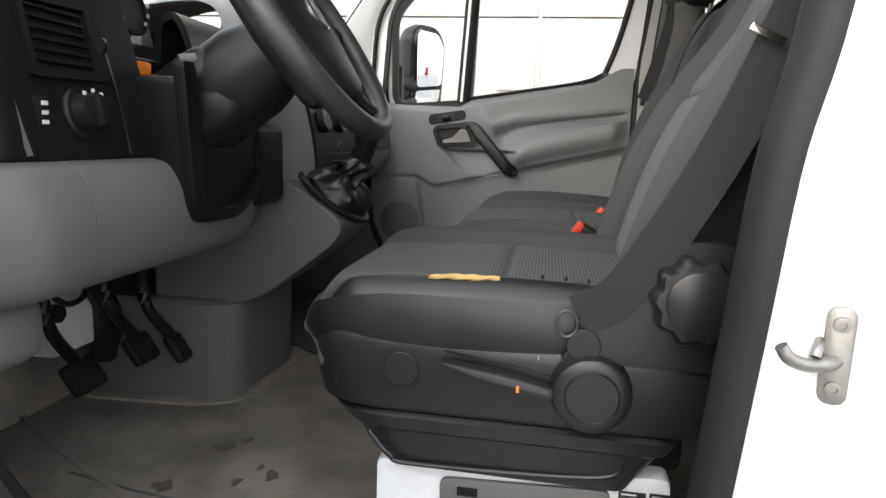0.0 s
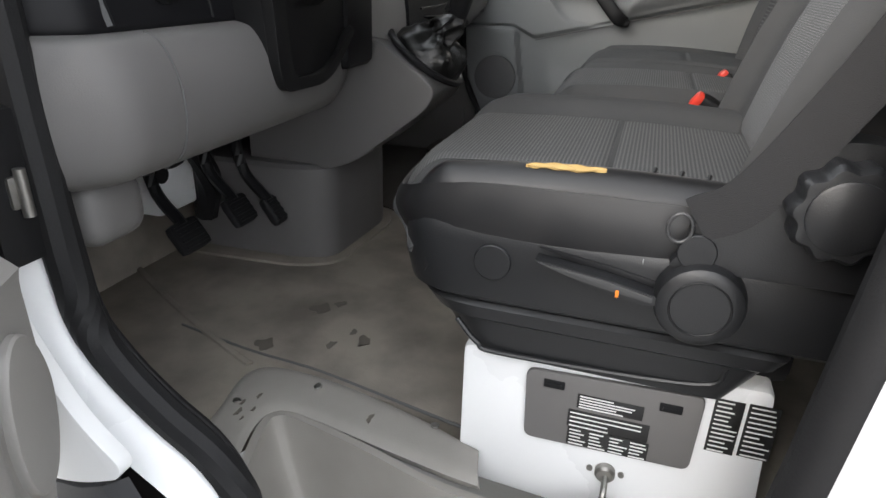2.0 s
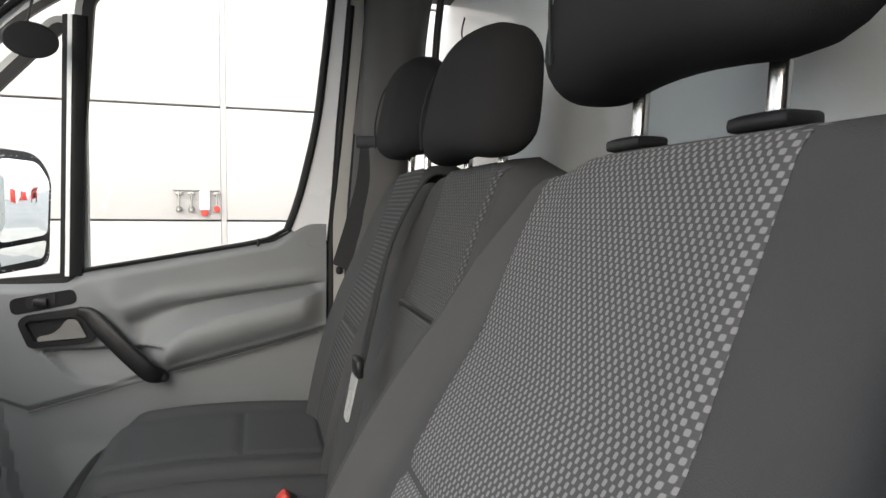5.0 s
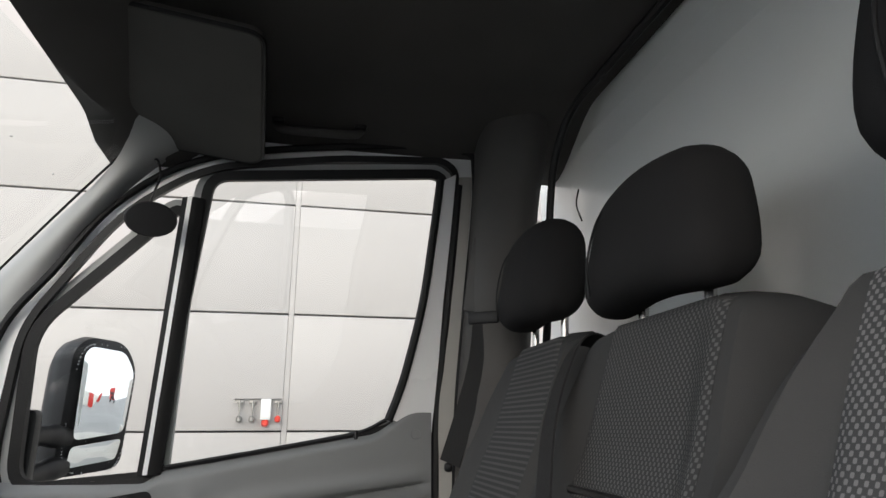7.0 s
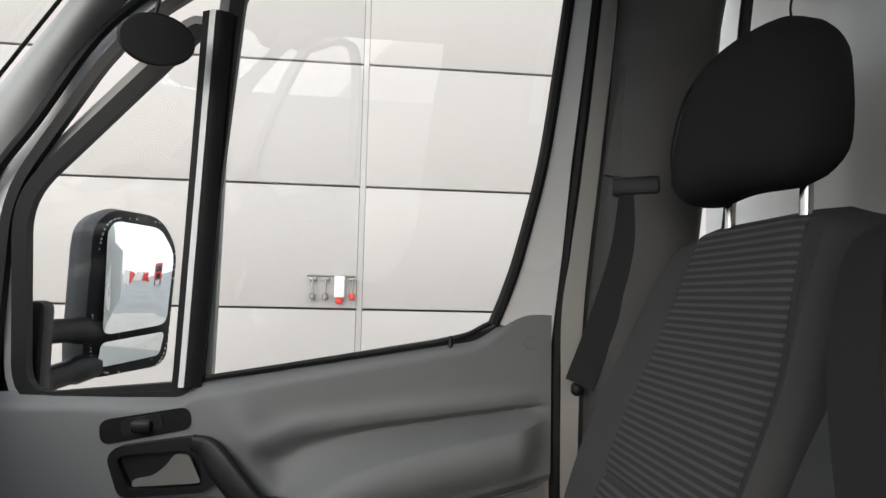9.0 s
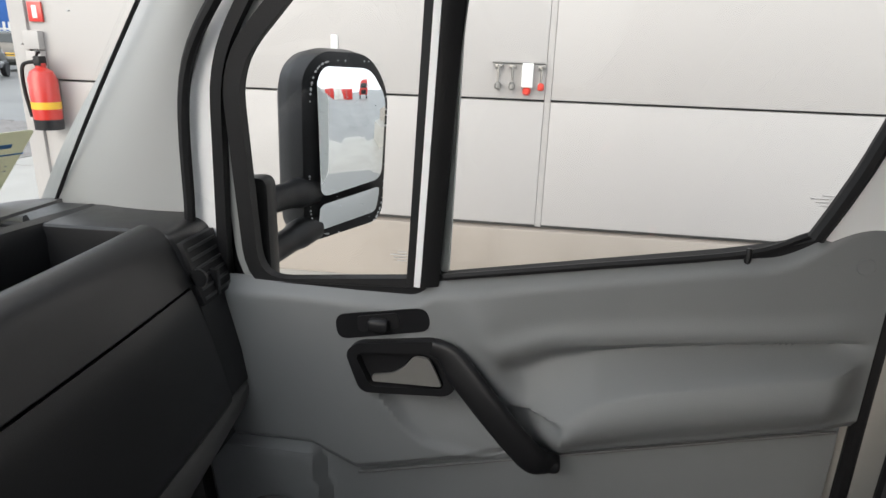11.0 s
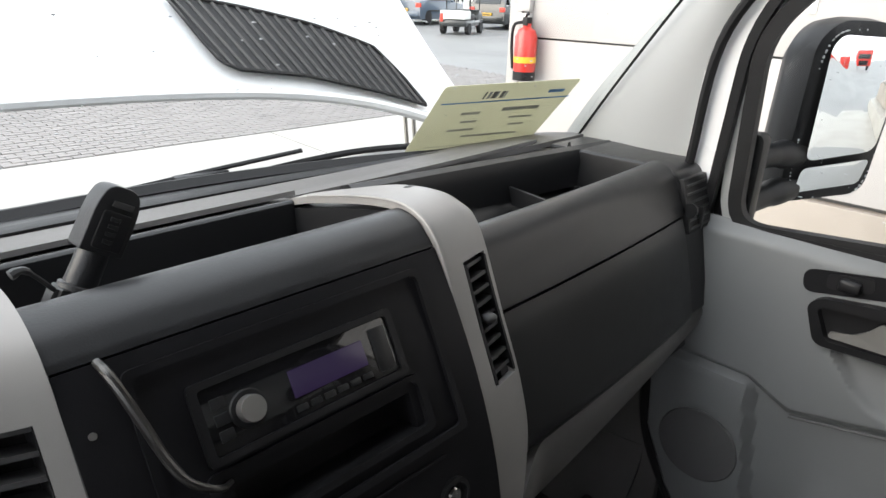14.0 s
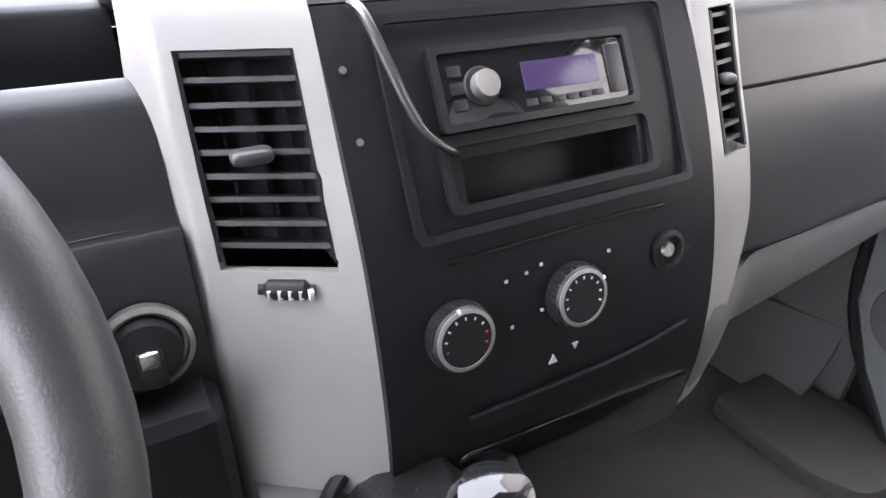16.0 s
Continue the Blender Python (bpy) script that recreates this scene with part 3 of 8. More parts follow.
part("post_trim", sheet(post_face, 16, 30, 0.012), M_PILLAR, rside, "dark grey pillar trim")
part("belt_guide", moved(box(-0.052, 0.052, -0.010, 0.010, -0.085, 0.085, 0.005), pose(0.722, -0.010, 1.145, 0, -10, 56)), M_PILLAR, rside, "dark belt height adjuster cover")
part("guide_loop", moved(box(-0.035, 0.035, -0.016, 0.016, -0.014, 0.014, 0.006), pose(0.728, 0.005, 1.050, 0, 0, 56)), M_BLACK, rside)


def a_trim(u, v):
    # from the door seal (u 0) round to the windscreen (u 1), bottom to top
    a = spline([(0.90, 1.04, 0.74), (0.865, 1.02, 0.90), (0.83, 0.96, 1.06), (0.79, 0.84, 1.23), (0.765, 0.72, 1.36), (0.75, 0.62, 1.43)], 25)[round(v * 24)]
    b = spline([(0.965, 1.36, 0.76), (0.93, 1.25, 0.90), (0.87, 1.09, 1.06), (0.79, 0.92, 1.22), (0.715, 0.79, 1.345), (0.62, 0.73, 1.43)], 25)[round(v * 24)]
    p = a.lerp(b, u)
    bulge = 0.035 * math.sin(math.pi * u)
    return p + Vector((-0.75, -0.45, 0.1)) * bulge


part("front_post_trim", sheet(a_trim, 12, 24, 0.01), M_TRIM, rside, "pale grey front post trim")
lside_trim = sheet(lambda u, v: Vector((-1, 1, 1)) * a_trim(u, v), 12, 24, 0.01)
part("front_post_trim", lside_trim, M_TRIM, side, "pale grey front post trim")

# bulkhead behind the seats
bulk = thing("wall_rear", (0, -0.3, 0), "pale painted steel bulkhead behind the seats", "", kind="structure")
part("panel", box(-0.95, 0.95, -0.27, -0.225, -0.05, 1.62, 0.004), M_BULK, bulk)
part("pressing", prism(rounded([(-0.72, 0.2), (0.72, 0.2), (0.72, 1.46), (-0.72, 1.46)], 0.12, 8), "y", -0.227, -0.213, 0.01), M_BULK, bulk)
part("pressing", prism(rounded([(-0.62, 0.3), (0.64, 0.3), (0.64, 1.375), (-0.62, 1.375)], 0.05, 8), "y", -0.215, -0.203, 0.008), M_BULK, bulk)
part("seam_strip", tube([(0.738, -0.125, 0.1), (0.730, -0.125, 0.80), (0.694, -0.132, 1.10), (0.672, -0.140, 1.32), (0.640, -0.150, 1.43), (0.575, -0.165, 1.50), (0.45, -0.18, 1.522), (0.0, -0.19, 1.528)], 0.009, 8, 60), M_BLACK, bulk, "black gap strip round the bulkhead")
part("wire", tube([(0.640, -0.198, 1.26), (0.646, -0.19, 1.30), (0.640, -0.195, 1.335)], 0.0018, 6, 12), M_BLACK, bulk)


def head_lining(u, v):
    x = -0.86 + 1.72 * u
    y = -0.26 + 1.08 * v
    drop = 0.105 * step(0.58, 0.84, abs(x)) + 0.135 * step(0.74, 1, v)
    return (x, y, 1.535 - min(drop, 0.150 + 0.02 * abs(x)))


single("ceiling", sheet(head_lining, 48, 36, 0.02), M_LINING, "dark grey felt roof lining", kind="structure")

part("kick_panel", box(0.885, 0.93, 0.98, 1.62, -0.1, 0.76, 0.01), M_GREY, rside, "grey footwell side panel")
part("kick_panel", box(-0.955, -0.90, 1.0, 1.62, 0.0, 0.76, 0.01), M_GREY, side, "grey footwell side panel")
part("kick_trim", sheet(lambda u, v: Vector((0.885 - 0.10 * v * v - 0.02 * u, 1.02 + 0.34 * u, 0.02 + 0.17 * (1 - v) * (1 - 0.3 * u))), 8, 8, 0.01), M_GREY, rside, "grey sill moulding in the footwell")
part("front_seal", tube([(0.855, 1.030, 0.70), (0.855, 1.030, 0.45), (0.855, 1.014, 0.28), (0.853, 0.960, 0.165), (0.850, 0.865, 0.04)], 0.011, 10, 40), M_RUBBER, rside, "black rubber door seal")
part("sill_cover", box(0.835, 0.905, 0.10, 1.0, -0.03, 0.040, 0.008), M_FLOORSHADE, rside, "dark sill cover below the door")
# ledge takes the same dark colour, for shade on the floor
part("arch_ledge", prism(rounded([(0.66, 0.90), (0.70, 0.82), (0.865, 0.80), (0.865, 1.10), (0.66, 1.10)], 0.03), "z", 0.012, 0.052, 0.008), M_FLOORSHADE, rside, "low ledge over the wheel arch, darkened for footwell shade")
part("fire_wall", box(-0.93, 0.93, 1.545, 1.60, 0.0, 0.70, 0.01), M_BLACK, floor_ob, "dark bulkhead under the dashboard")

# windscreen and what lies under it
screen = thing("window_1", (0, 1.5, 0.75), "rain-spotted laminated windscreen with a black edge band", "", kind="structure")


def ws(u, v):
    x = (-0.97 + 1.94 * u) * (1 - 0.27 * v)
    return Vector((x, (1.63 - 0.32 * x * x) * (1 - v) + (0.86 - 0.22 * x * x) * v, 0.735 + 0.02 * abs(x) + 0.66 * v - 0.02 * v * x * x))


glass = part("pane", sheet(ws, 40, 20), M_GLASS, screen)
glass.visible_shadow = False
part("edge_band", joined(*[tube([ws(0.0 + a, k / 12) + Vector((0, -0.012, 0)) for k in range(13)], 0.0035, 6, 30, 0.5) for a in (0.008, 0.992)], tube([ws(k / 30, 0.0) + Vector((0, -0.01, 0.0)) for k in range(31)], 0.028, 6, 60, 0.6)), M_RUBBER, screen, "black rubber windscreen edge")
rng = random.Random(5)
drops = []
for k in range(150):
    d = pad(0, 0, 0, *(rng.uniform(0.002, 0.005) for _ in range(2)), 0.002, 0.001, 1)
    drops.append(moved(d, Matrix.Translation(ws(rng.uniform(0.45, 0.97), rng.uniform(0.15, 0.9)) + Vector((0, 0.004, 0.002)))))
part("rain_drops", joined(*drops), M_DROPS, screen, "scattered rain drops", kind="stuff")


# ---- passenger door ----
pdoor = thing("door_1", (0.88, 0.5, 0.02), "closed passenger door with grey plastic lining and grab handle", "door", kind="structure")


def lean(y, z):
    """The inner face of the door's window plane leans inwards with height."""
    return 0.872 - 0.155 * max(z - 0.74, 0) + 0.004 * math.sin(6 * y)


def sill_z(y):
    """The window's lower edge along the door."""
    if y > 0.66:
        return 0.722 + 0.02 * step(0.66, 0.7, 0.7 - (y - 0.66))
    return 0.742 + 0.172 * (0.663 - y) + 0.05 * step(0.24, 0.13, y) * 1.0


def break_z(y):
    """The joint between upper lining and lower pocket panel."""
    return 0.575 - 0.24 * (y - 0.12) if y < 0.78 else 0.4166 + 0.5 * min(y - 0.78, 0.07)


def crease_z(y):
    """The line where the lining folds into the scoop above the arm rest."""
    return float(np.interp(y, (0.10, 0.135, 0.37, 0.50, 0.58), (0.710, 0.706, 0.679, 0.662, 0.635)))


def rest_z(y):
    """The upper edge of the arm rest."""
    return float(np.interp(y, (0.10, 0.145, 0.29, 0.38, 0.44, 0.50, 0.53), (0.682, 0.672, 0.640, 0.618, 0.596, 0.550, 0.515)))


def lining(u, v):
    y = 0.10 + 0.93 * u
    z0, z1 = break_z(y), sill_z(y) - 0.004
    z = z0 + (z1 - z0) * v
    x = 0.852
    x += 0.022 * step(0.88, 1, v) ** 2                                  # rolls over to the glass
    x += 0.010 * step(0.05, 0, v)                                       # returns at the joint
    zc, za = crease_z(y), rest_z(y)
    edge = 0.505 + 0.58 * (z - 0.53)                                    # front end of the scoop, along the grab bar
    along = (1 - step(edge - 0.012, edge + 0.030, y)) * step(0.098, 0.165, y)
    if z > za:
        t = min(max((zc - z) / max(zc - za, 0.004), 0), 1)
        form = 0.026 * step(0, 0.30, t) - 0.060 * t ** 1.7
        form -= 0.007 * math.exp(-(((z - zc - 0.012) / 0.016) ** 2))
    else:
        t = min(max((za - z) / max(za - z0, 0.01), 0), 1)
        form = -0.034 - 0.012 * math.sin(math.pi * min(t * 1.3, 1)) + 0.030 * t * t
    x += form * along
    roll = math.exp(-(((y - 0.600 - 0.35 * (z - 0.68)) / 0.040) ** 2) - (((z - 0.665) / 0.055) ** 2))
    x -= 0.014 * roll
    zl = float(np.interp(y, (0.48, 0.53, 0.60, 0.67, 0.70, 0.74), (0.475, 0.466, 0.464, 0.477, 0.50, 0.548)))
    x += 0.024 * step(zl - 0.002, zl + 0.012, z) * step(0.562, 0.550, z) * hump(0.475, 0.50, 0.735, 0.75, y) * (0.35 + 0.65 * step(zl, 0.55, z))
    return Vector((x, y, z))


part("upper_lining", sheet(lining, 130, 90, 0.006), M_DOOR, pdoor, "mid-grey moulded upper door lining")


def pocket(u, v):
    y = 0.11 + 0.92 * u
    z = 0.03 + (break_z(y) + 0.008 - 0.03) * v
    y = min(y, float(np.interp(z, (0.03, 0.165, 0.28, 0.45), (0.850, 0.948, 1.003, 1.018))))
    x = 0.868
    edge = 0.797 + 0.16 * (z - 0.17)
    front = step(edge - 0.006, edge + 0.010, y)
    x -= 0.026 * front * step(1, 0.96, v)
    x -= 0.014 * hump(0.16, 0.2, 0.70, 0.76, y) * hump(0.0, 0.05, 0.24, 0.34, z)
    sp = math.hypot(y - 0.905, z - 0.285) / 0.080
    x += 0.004 * (1 - step(0.93, 1.0, sp)) * front
    return Vector((x, y, z))


part("lower_lining", sheet(pocket, 110, 60, 0.006), M_DOOR, pdoor, "lower lining with map pocket and speaker dome")
part("door_core", box(0.902, 0.915, 0.105, 1.03, 0.02, 0.70, 0.004), M_BLACK, pdoor, "black inner door panel")
part("speaker_grille", disc((0.8455, 0.905, 0.285), (-1, 0, 0), 0.074, 0.004, 40, 0.002), M_GRILLE, pdoor, "round perforated grey speaker cover")

main_glass = rounded([(0.663, 0.741), (0.27, 0.808), (0.165, 0.835), (0.128, 1.049), (0.092, 1.392), (0.602, 1.345), (0.637, 1.049)], [0.01, 0.02, 0.07, 0.05, 0.03, 0.03, 0.02], 6)
quarter = rounded([(0.692, 0.735), (0.928, 0.714), (0.922, 1.01), (0.668, 1.268)], [0.008, 0.045, 0.05, 0.012], 6)
frame_out = rounded([(0.655, 0.715), (0.255, 0.785), (0.10, 0.80), (0.082, 1.04), (0.055, 1.41), (0.09, 1.435), (0.33, 1.42), (0.62, 1.375), (0.78, 1.265), (0.95, 1.02), (0.985, 0.70)], [0.01, 0.02, 0.01, 0.05, 0.04, 0.03, 0.05, 0.08, 0.08, 0.06, 0.02], 5)


def on_door(off):
    return lambda y, z: (lean(y, z) + off, y, z)


for ring in (main_glass, quarter):
    part("window_frame", ring_plate(inset(ring, -0.018), inset(ring, -0.040), on_door(0.016), 0.02), M_TRIM, pdoor, "pale painted window frame")
    part("window_seal", ring_plate(ring, inset(ring, -0.022), on_door(0.002), 0.018), M_RUBBER, pdoor, "black rubber window seal")
part("door_frame", ring_plate(inset(frame_out, -0.008), inset(frame_out, -0.060), on_door(0.014), 0.03), M_WHITE, pdoor, "white painted door frame")
part("frame_trim", ring_plate(inset(frame_out, 0.008), inset(frame_out, -0.007), on_door(0.0), 0.016), M_BLACK, pdoor, "black inner frame trim")


rear_edge = [(0.188, 0.835), (0.167, 0.893), (0.148, 0.96), (0.118, 1.10), (0.100, 1.25), (0.086, 1.385)]
part("rear_frame", plate(rear_edge + [(0.058, 1.40), (0.068, 1.25), (0.080, 1.10), (0.087, 0.963), (0.098, 0.81)], [], on_door(-0.005), 0.010), M_WHITE, pdoor, "white painted rear frame of the door")
part("rear_seal", tube([(lean(y, z) - 0.004, y + 0.009, z) for y, z in rear_edge], 0.010, 8, 40), M_RUBBER, pdoor, "black rubber window seal")


def post(u, v):
    z = 0.728 + 0.572 * v
    y = 0.706 - 0.075 * (z - 0.75) - 0.046 * u
    return Vector((lean(y, z) - 0.004 - 0.010 * math.sin(math.pi * u), y, z))


part("divider_post", sheet(post, 8, 20, 0.016), M_RUBBER, pdoor, "black rubber divider post")
part("bright_strip", sheet(lambda u, v: post(0.27 + 0.20 * u, v) + Vector((-0.0015, 0, 0)), 2, 20, 0.004), M_WHITE, pdoor, "narrow pale painted strip")
for ring in (main_glass, quarter):
    g = part("pane", plate(ring, [], on_door(0.013), 0), M_GLASS, pdoor, "clear side glass")
    g.visible_shadow = False
part("glass_mark", joined(*[box(lean(0.19, 0.88) + 0.006, lean(0.19, 0.88) + 0.008, 0.180, 0.198 + 0.006 * (k % 3), 0.874 + 0.0042 * k, 0.8749 + 0.0042 * k, 0) for k in range(4)]), M_ETCH, pdoor, "etched maker's lines on the glass")
part("glass_mark", joined(*[box(lean(0.72, 0.75) + 0.006, lean(0.72, 0.75) + 0.008, 0.709, 0.722 + 0.005 * (k % 3), 0.758 + 0.0042 * k, 0.7589 + 0.0042 * k, 0) for k in range(4)]), M_ETCH, pdoor)
part("sill_seal", tube([(0.866, 0.655, 0.742), (0.868, 0.45, 0.775), (0.868, 0.27, 0.806), (0.866, 0.20, 0.836)], 0.005, 6, 20), M_RUBBER, pdoor)
part("lock_pin", lathe((0.866, 0.267, 0.792), (0, 0, 1), [(0.004, 0), (0.0045, 0.018), (0.003, 0.022)], 10), M_BLACK, pdoor, "small black lock pin")
part("cover_cap", disc((0.853, 0.135, 0.805), (-1, 0, 0), 0.011, 0.002, 20, 0.001), M_DOOR, pdoor)

# switch plate
sw = rounded([(0.803, 0.640), (0.668, 0.666), (0.674, 0.700), (0.808, 0.678)], 0.017, 6)
swp = part("switch_plate", plate(sw, [], lambda y, z: (0.8505, y, z), 0.006), M_FASCIA, pdoor, "dark oval switch plate")
part("switch", pad(0.842, 0.742, 0.671, 0.016, 0.03, 0.02, 0.006, 3), M_BLACK, swp, "black rocker switch")
part("switch_surround", plate(rounded([(0.772, 0.655), (0.712, 0.667), (0.715, 0.690), (0.775, 0.679)], 0.008), [], lambda y, z: (0.8485, y, z), 0.004), M_BLACK, swp)

# latch bezel and grab bar
bez_o = rounded([(0.790, 0.625), (0.768, 0.566), (0.632, 0.574), (0.620, 0.640), (0.655, 0.658), (0.775, 0.642)], [0.012, 0.014, 0.02, 0.02, 0.02, 0.012], 5)
bez_i = rounded([(0.774, 0.622), (0.753, 0.577), (0.646, 0.585), (0.652, 0.622), (0.672, 0.637), (0.765, 0.629)], [0.008, 0.01, 0.008, 0.012, 0.012, 0.008], 5)
part("latch_bezel", ring_plate(bez_i, bez_o, lambda y, z: (0.836 + 0.10 * max(y - 0.75, 0), y, z), 0.020), M_BLACK, pdoor, "black latch surround")
part("latch_recess", plate(inset(bez_i, -0.004), [], lambda y, z: (0.8512, y, z), 0.004), M_BLACK, pdoor)
part("latch_lever", plate(rounded([(0.752, 0.590), (0.752, 0.580), (0.648, 0.588), (0.668, 0.630), (0.690, 0.630), (0.703, 0.612), (0.720, 0.598)], 0.006), [], lambda y, z: (0.846 - 0.010 * step(0.74, 0.67, y), y, z), 0.005), M_RING, pdoor, "satin metal latch lever")
bar_line = spline([(0.840, 0.665, 0.648), (0.832, 0.640, 0.640), (0.822, 0.612, 0.610), (0.814, 0.578, 0.573), (0.812, 0.542, 0.532), (0.816, 0.512, 0.500), (0.832, 0.488, 0.486)], 36)
rings = []
for i, p in enumerate(bar_line):
    t = i / 35
    d = (bar_line[min(i + 1, 35)] - bar_line[max(i - 1, 0)]).normalized()
    side_v = Vector((0, d.z, -d.y)).normalized()
    hw_, th_ = 0.012 + 0.009 * step(0, 0.3, t) - 0.004 * step(0.85, 1, t), 0.009
    rings.append([p + side_v * hw_ * math.copysign(abs(math.cos(a)) ** 0.6, math.cos(a)) + Vector((-1, 0, 0)) * th_ * math.copysign(abs(math.sin(a)) ** 0.7, math.sin(a)) for a in (2 * math.pi * k / 20 for k in range(20))])
part("grab_bar", ring_loft(rings), M_BLACK, pdoor, "black slanted grab handle")
part("grab_end", pad(0.838, 0.492, 0.484, 0.03, 0.034, 0.022, 0.008, 4), M_BLACK, pdoor)
part("lining_joint", tube([(0.853, y, break_z(y) - 0.002) for y in (0.12, 0.25, 0.4, 0.55, 0.7, 0.775)], 0.0022, 6, 30), M_JOINT, pdoor, "dark joint between the linings")

# ---- door mirror ----
mir = thing("door_mirror", (0.93, 0.95, 0.72), "black twin-arm door mirror wet with rain drops", "mirror")
nrm = Vector((-0.565, -0.825, -0.052)).normalized()
axr = Vector((-nrm.y, nrm.x, 0)).normalized() * -1
axr = -axr if axr.x < 0 else axr
upv = nrm.cross(axr)
upv = upv if upv.z > 0 else -upv
MC = Vector((1.135, 0.872, 0.868))


def mfront(a, b, d=0.0):
    return MC + axr * a + upv * b - nrm * d


def mring(k, d, top=0.0):
    pts = rounded([(-0.092 * k, -0.16 * k), (0.088 * k, -0.145 * k), (0.092 * k, 0.10 * k), (0.045 * k, 0.162 * k), (-0.06 * k, 0.165 * k), (-0.096 * k, 0.13 * k)], 0.035, 5)
    return [mfront(a, b, d) for a, b in pts]


part("housing", ring_loft([mring(0.93, -0.004), mring(1.0, 0.0), mring(1.02, 0.03), mring(0.97, 0.07), mring(0.80, 0.10), mring(0.5, 0.115)]), M_BLACK, mir, "black mirror housing")
def dome(outline, steps=9):
    """A gently bulging mirror glass inside an outline."""
    ca, cb = sum(p[0] for p in outline) / len(outline), sum(p[1] for p in outline) / len(outline)
    rings_ = []
    for k in range(steps, 0, -1):
        q = [(ca + (p[0] - ca) * k / steps, cb + (p[1] - cb) * k / steps) for p in outline]
        rings_.append([mfront(a_, b_, -0.0075 - (0.026 - a_ * a_ - b_ * b_) / 2.2) for a_, b_ in q])
    return ring_loft(rings_)


part("mirror_glass", dome(rounded([(-0.068, -0.076), (0.068, -0.058), (0.074, 0.09), (0.04, 0.138), (-0.058, 0.142), (-0.074, 0.12)], 0.02)), M_MIRROR, mir, "main mirror glass")
part("lower_glass", dome(rounded([(-0.068, -0.138), (0.062, -0.122), (0.067, -0.073), (-0.068, -0.090)], 0.012)), M_MIRROR, mir, "lower wide-angle glass")
part("arm", tube([(0.93, 0.965, 0.80), (1.0, 0.95, 0.803), (1.09, 0.925, 0.80)], [0.026, 0.022, 0.026], 12, 14), M_BLACK, mir)
part("arm", tube([(0.93, 0.965, 0.715), (1.0, 0.95, 0.722), (1.09, 0.925, 0.735)], [0.026, 0.022, 0.026], 12, 14), M_BLACK, mir)
part("foot", prism(rounded([(0.92, 0.66), (1.0, 0.66), (1.0, 0.85), (0.92, 0.86)], 0.02), "x", 0.90, 0.935, 0.008), M_BLACK, mir)
rng = random.Random(3)
md = []
for k in range(170):
    if k < 110:
        t = rng.uniform(0, 2 * math.pi)
        a, b, d = 0.084 * math.copysign(abs(math.cos(t)) ** 0.4, math.cos(t)), 0.15 * math.copysign(abs(math.sin(t)) ** 0.4, math.sin(t)), -0.005
    else:
        a, b, d = rng.uniform(-0.07, 0.065), rng.uniform(-0.13, 0.13), -0.0165
    r = rng.uniform(0.0009, 0.0022) if k < 110 else rng.uniform(0.0006, 0.0012)
    md.append(moved(pad(0, 0, 0, 2 * r, 2 * r, 2 * r, r, 1), Matrix.Translation(mfront(a, b, d))))
part("rain_drops", joined(*md), M_DROPS, mir, "clinging rain drops", kind="stuff")

# ---- roof fittings ----
visor = thing("sun_visor", (0.55, 0.62, 1.42), "grey cloth sun visor folded up against the roof", "sun visor")
VM = pose(0.545, 0.620, 1.432, 6, 9, 3)
VISOR = rounded([(-0.20, -0.13), (0.205, -0.13), (0.205, 0.115), (0.15, 0.13), (-0.20, 0.13)], [0.03, 0.045, 0.03, 0.03, 0.03], 6)
part("board", moved(prism(VISOR, "z", -0.011, 0.011, 0.008, 3), VM), M_VISOR, visor)
part("piping", moved(tube([(a, b, -0.006) for a, b in inset(VISOR, -0.0005)], 0.0042, 6, 0, 1.0, True), VM), M_BLACK, visor, "dark stitched edge")
part("pivot", tube([(0.76, 0.755, 1.42), (0.72, 0.752, 1.43), (0.62, 0.75, 1.432)], 0.007, 8, 10), M_BLACK, visor)
grab = thing("roof_grab_handle", (0.74, 0.35, 1.49), "dark grey grab handle on the roof edge", "handle")
part("grip", tube([(0.735, 0.478, 1.478), (0.728, 0.468, 1.462), (0.722, 0.44, 1.456), (0.720, 0.38, 1.455), (0.722, 0.32, 1.457), (0.728, 0.297, 1.464), (0.735, 0.287, 1.482)], 0.012, 12, 30, 0.8), M_PILLAR, grab)
for fy_ in (0.292, 0.474):
    part("foot", pad(0.735, fy_, 1.482, 0.045, 0.032, 0.022, 0.008, 3), M_BLACK, grab)
spot = thing("blind_spot_mirror", (0.70, 0.70, 1.2), "small oval mirror hung by a wire from the post", "mirror")
oval = [(0.001, -0.012), (0.7, -0.009), (1.0, 0.0), (1.0, 0.006), (0.93, 0.009), (0.5, 0.0095)]
on = Vector((-0.92, -0.30, -0.22)).normalized()
oa = Vector((-on.y, on.x, 0)).normalized()
ob2 = on.cross(oa)
part("oval_back", ring_loft([[Vector((0.72, 0.708, 1.228)) + on * h + 0.050 * r * math.cos(a) * oa + 0.036 * r * math.sin(a) * ob2 for a in (2 * math.pi * k / 32 for k in range(32))] for r, h in oval]), M_BLACK, spot, "black oval mirror back")
part("stalk", tube([(0.725, 0.715, 1.262), (0.722, 0.708, 1.29), (0.725, 0.702, 1.325), (0.73, 0.712, 1.362), (0.742, 0.730, 1.366)], 0.0026, 8, 20), M_BLACK, spot)

# ---- driver's door, swung open ----
ddoor = thing("door_2", (-0.95, 1.0, -0.2), "driver's door swung wide open with grey lining", "door", kind="structure")


DD, DN, DP = Vector((-0.875, -0.485, 0)), Vector((0.485, -0.875, 0)), Vector((-0.963, 0.895, 0))


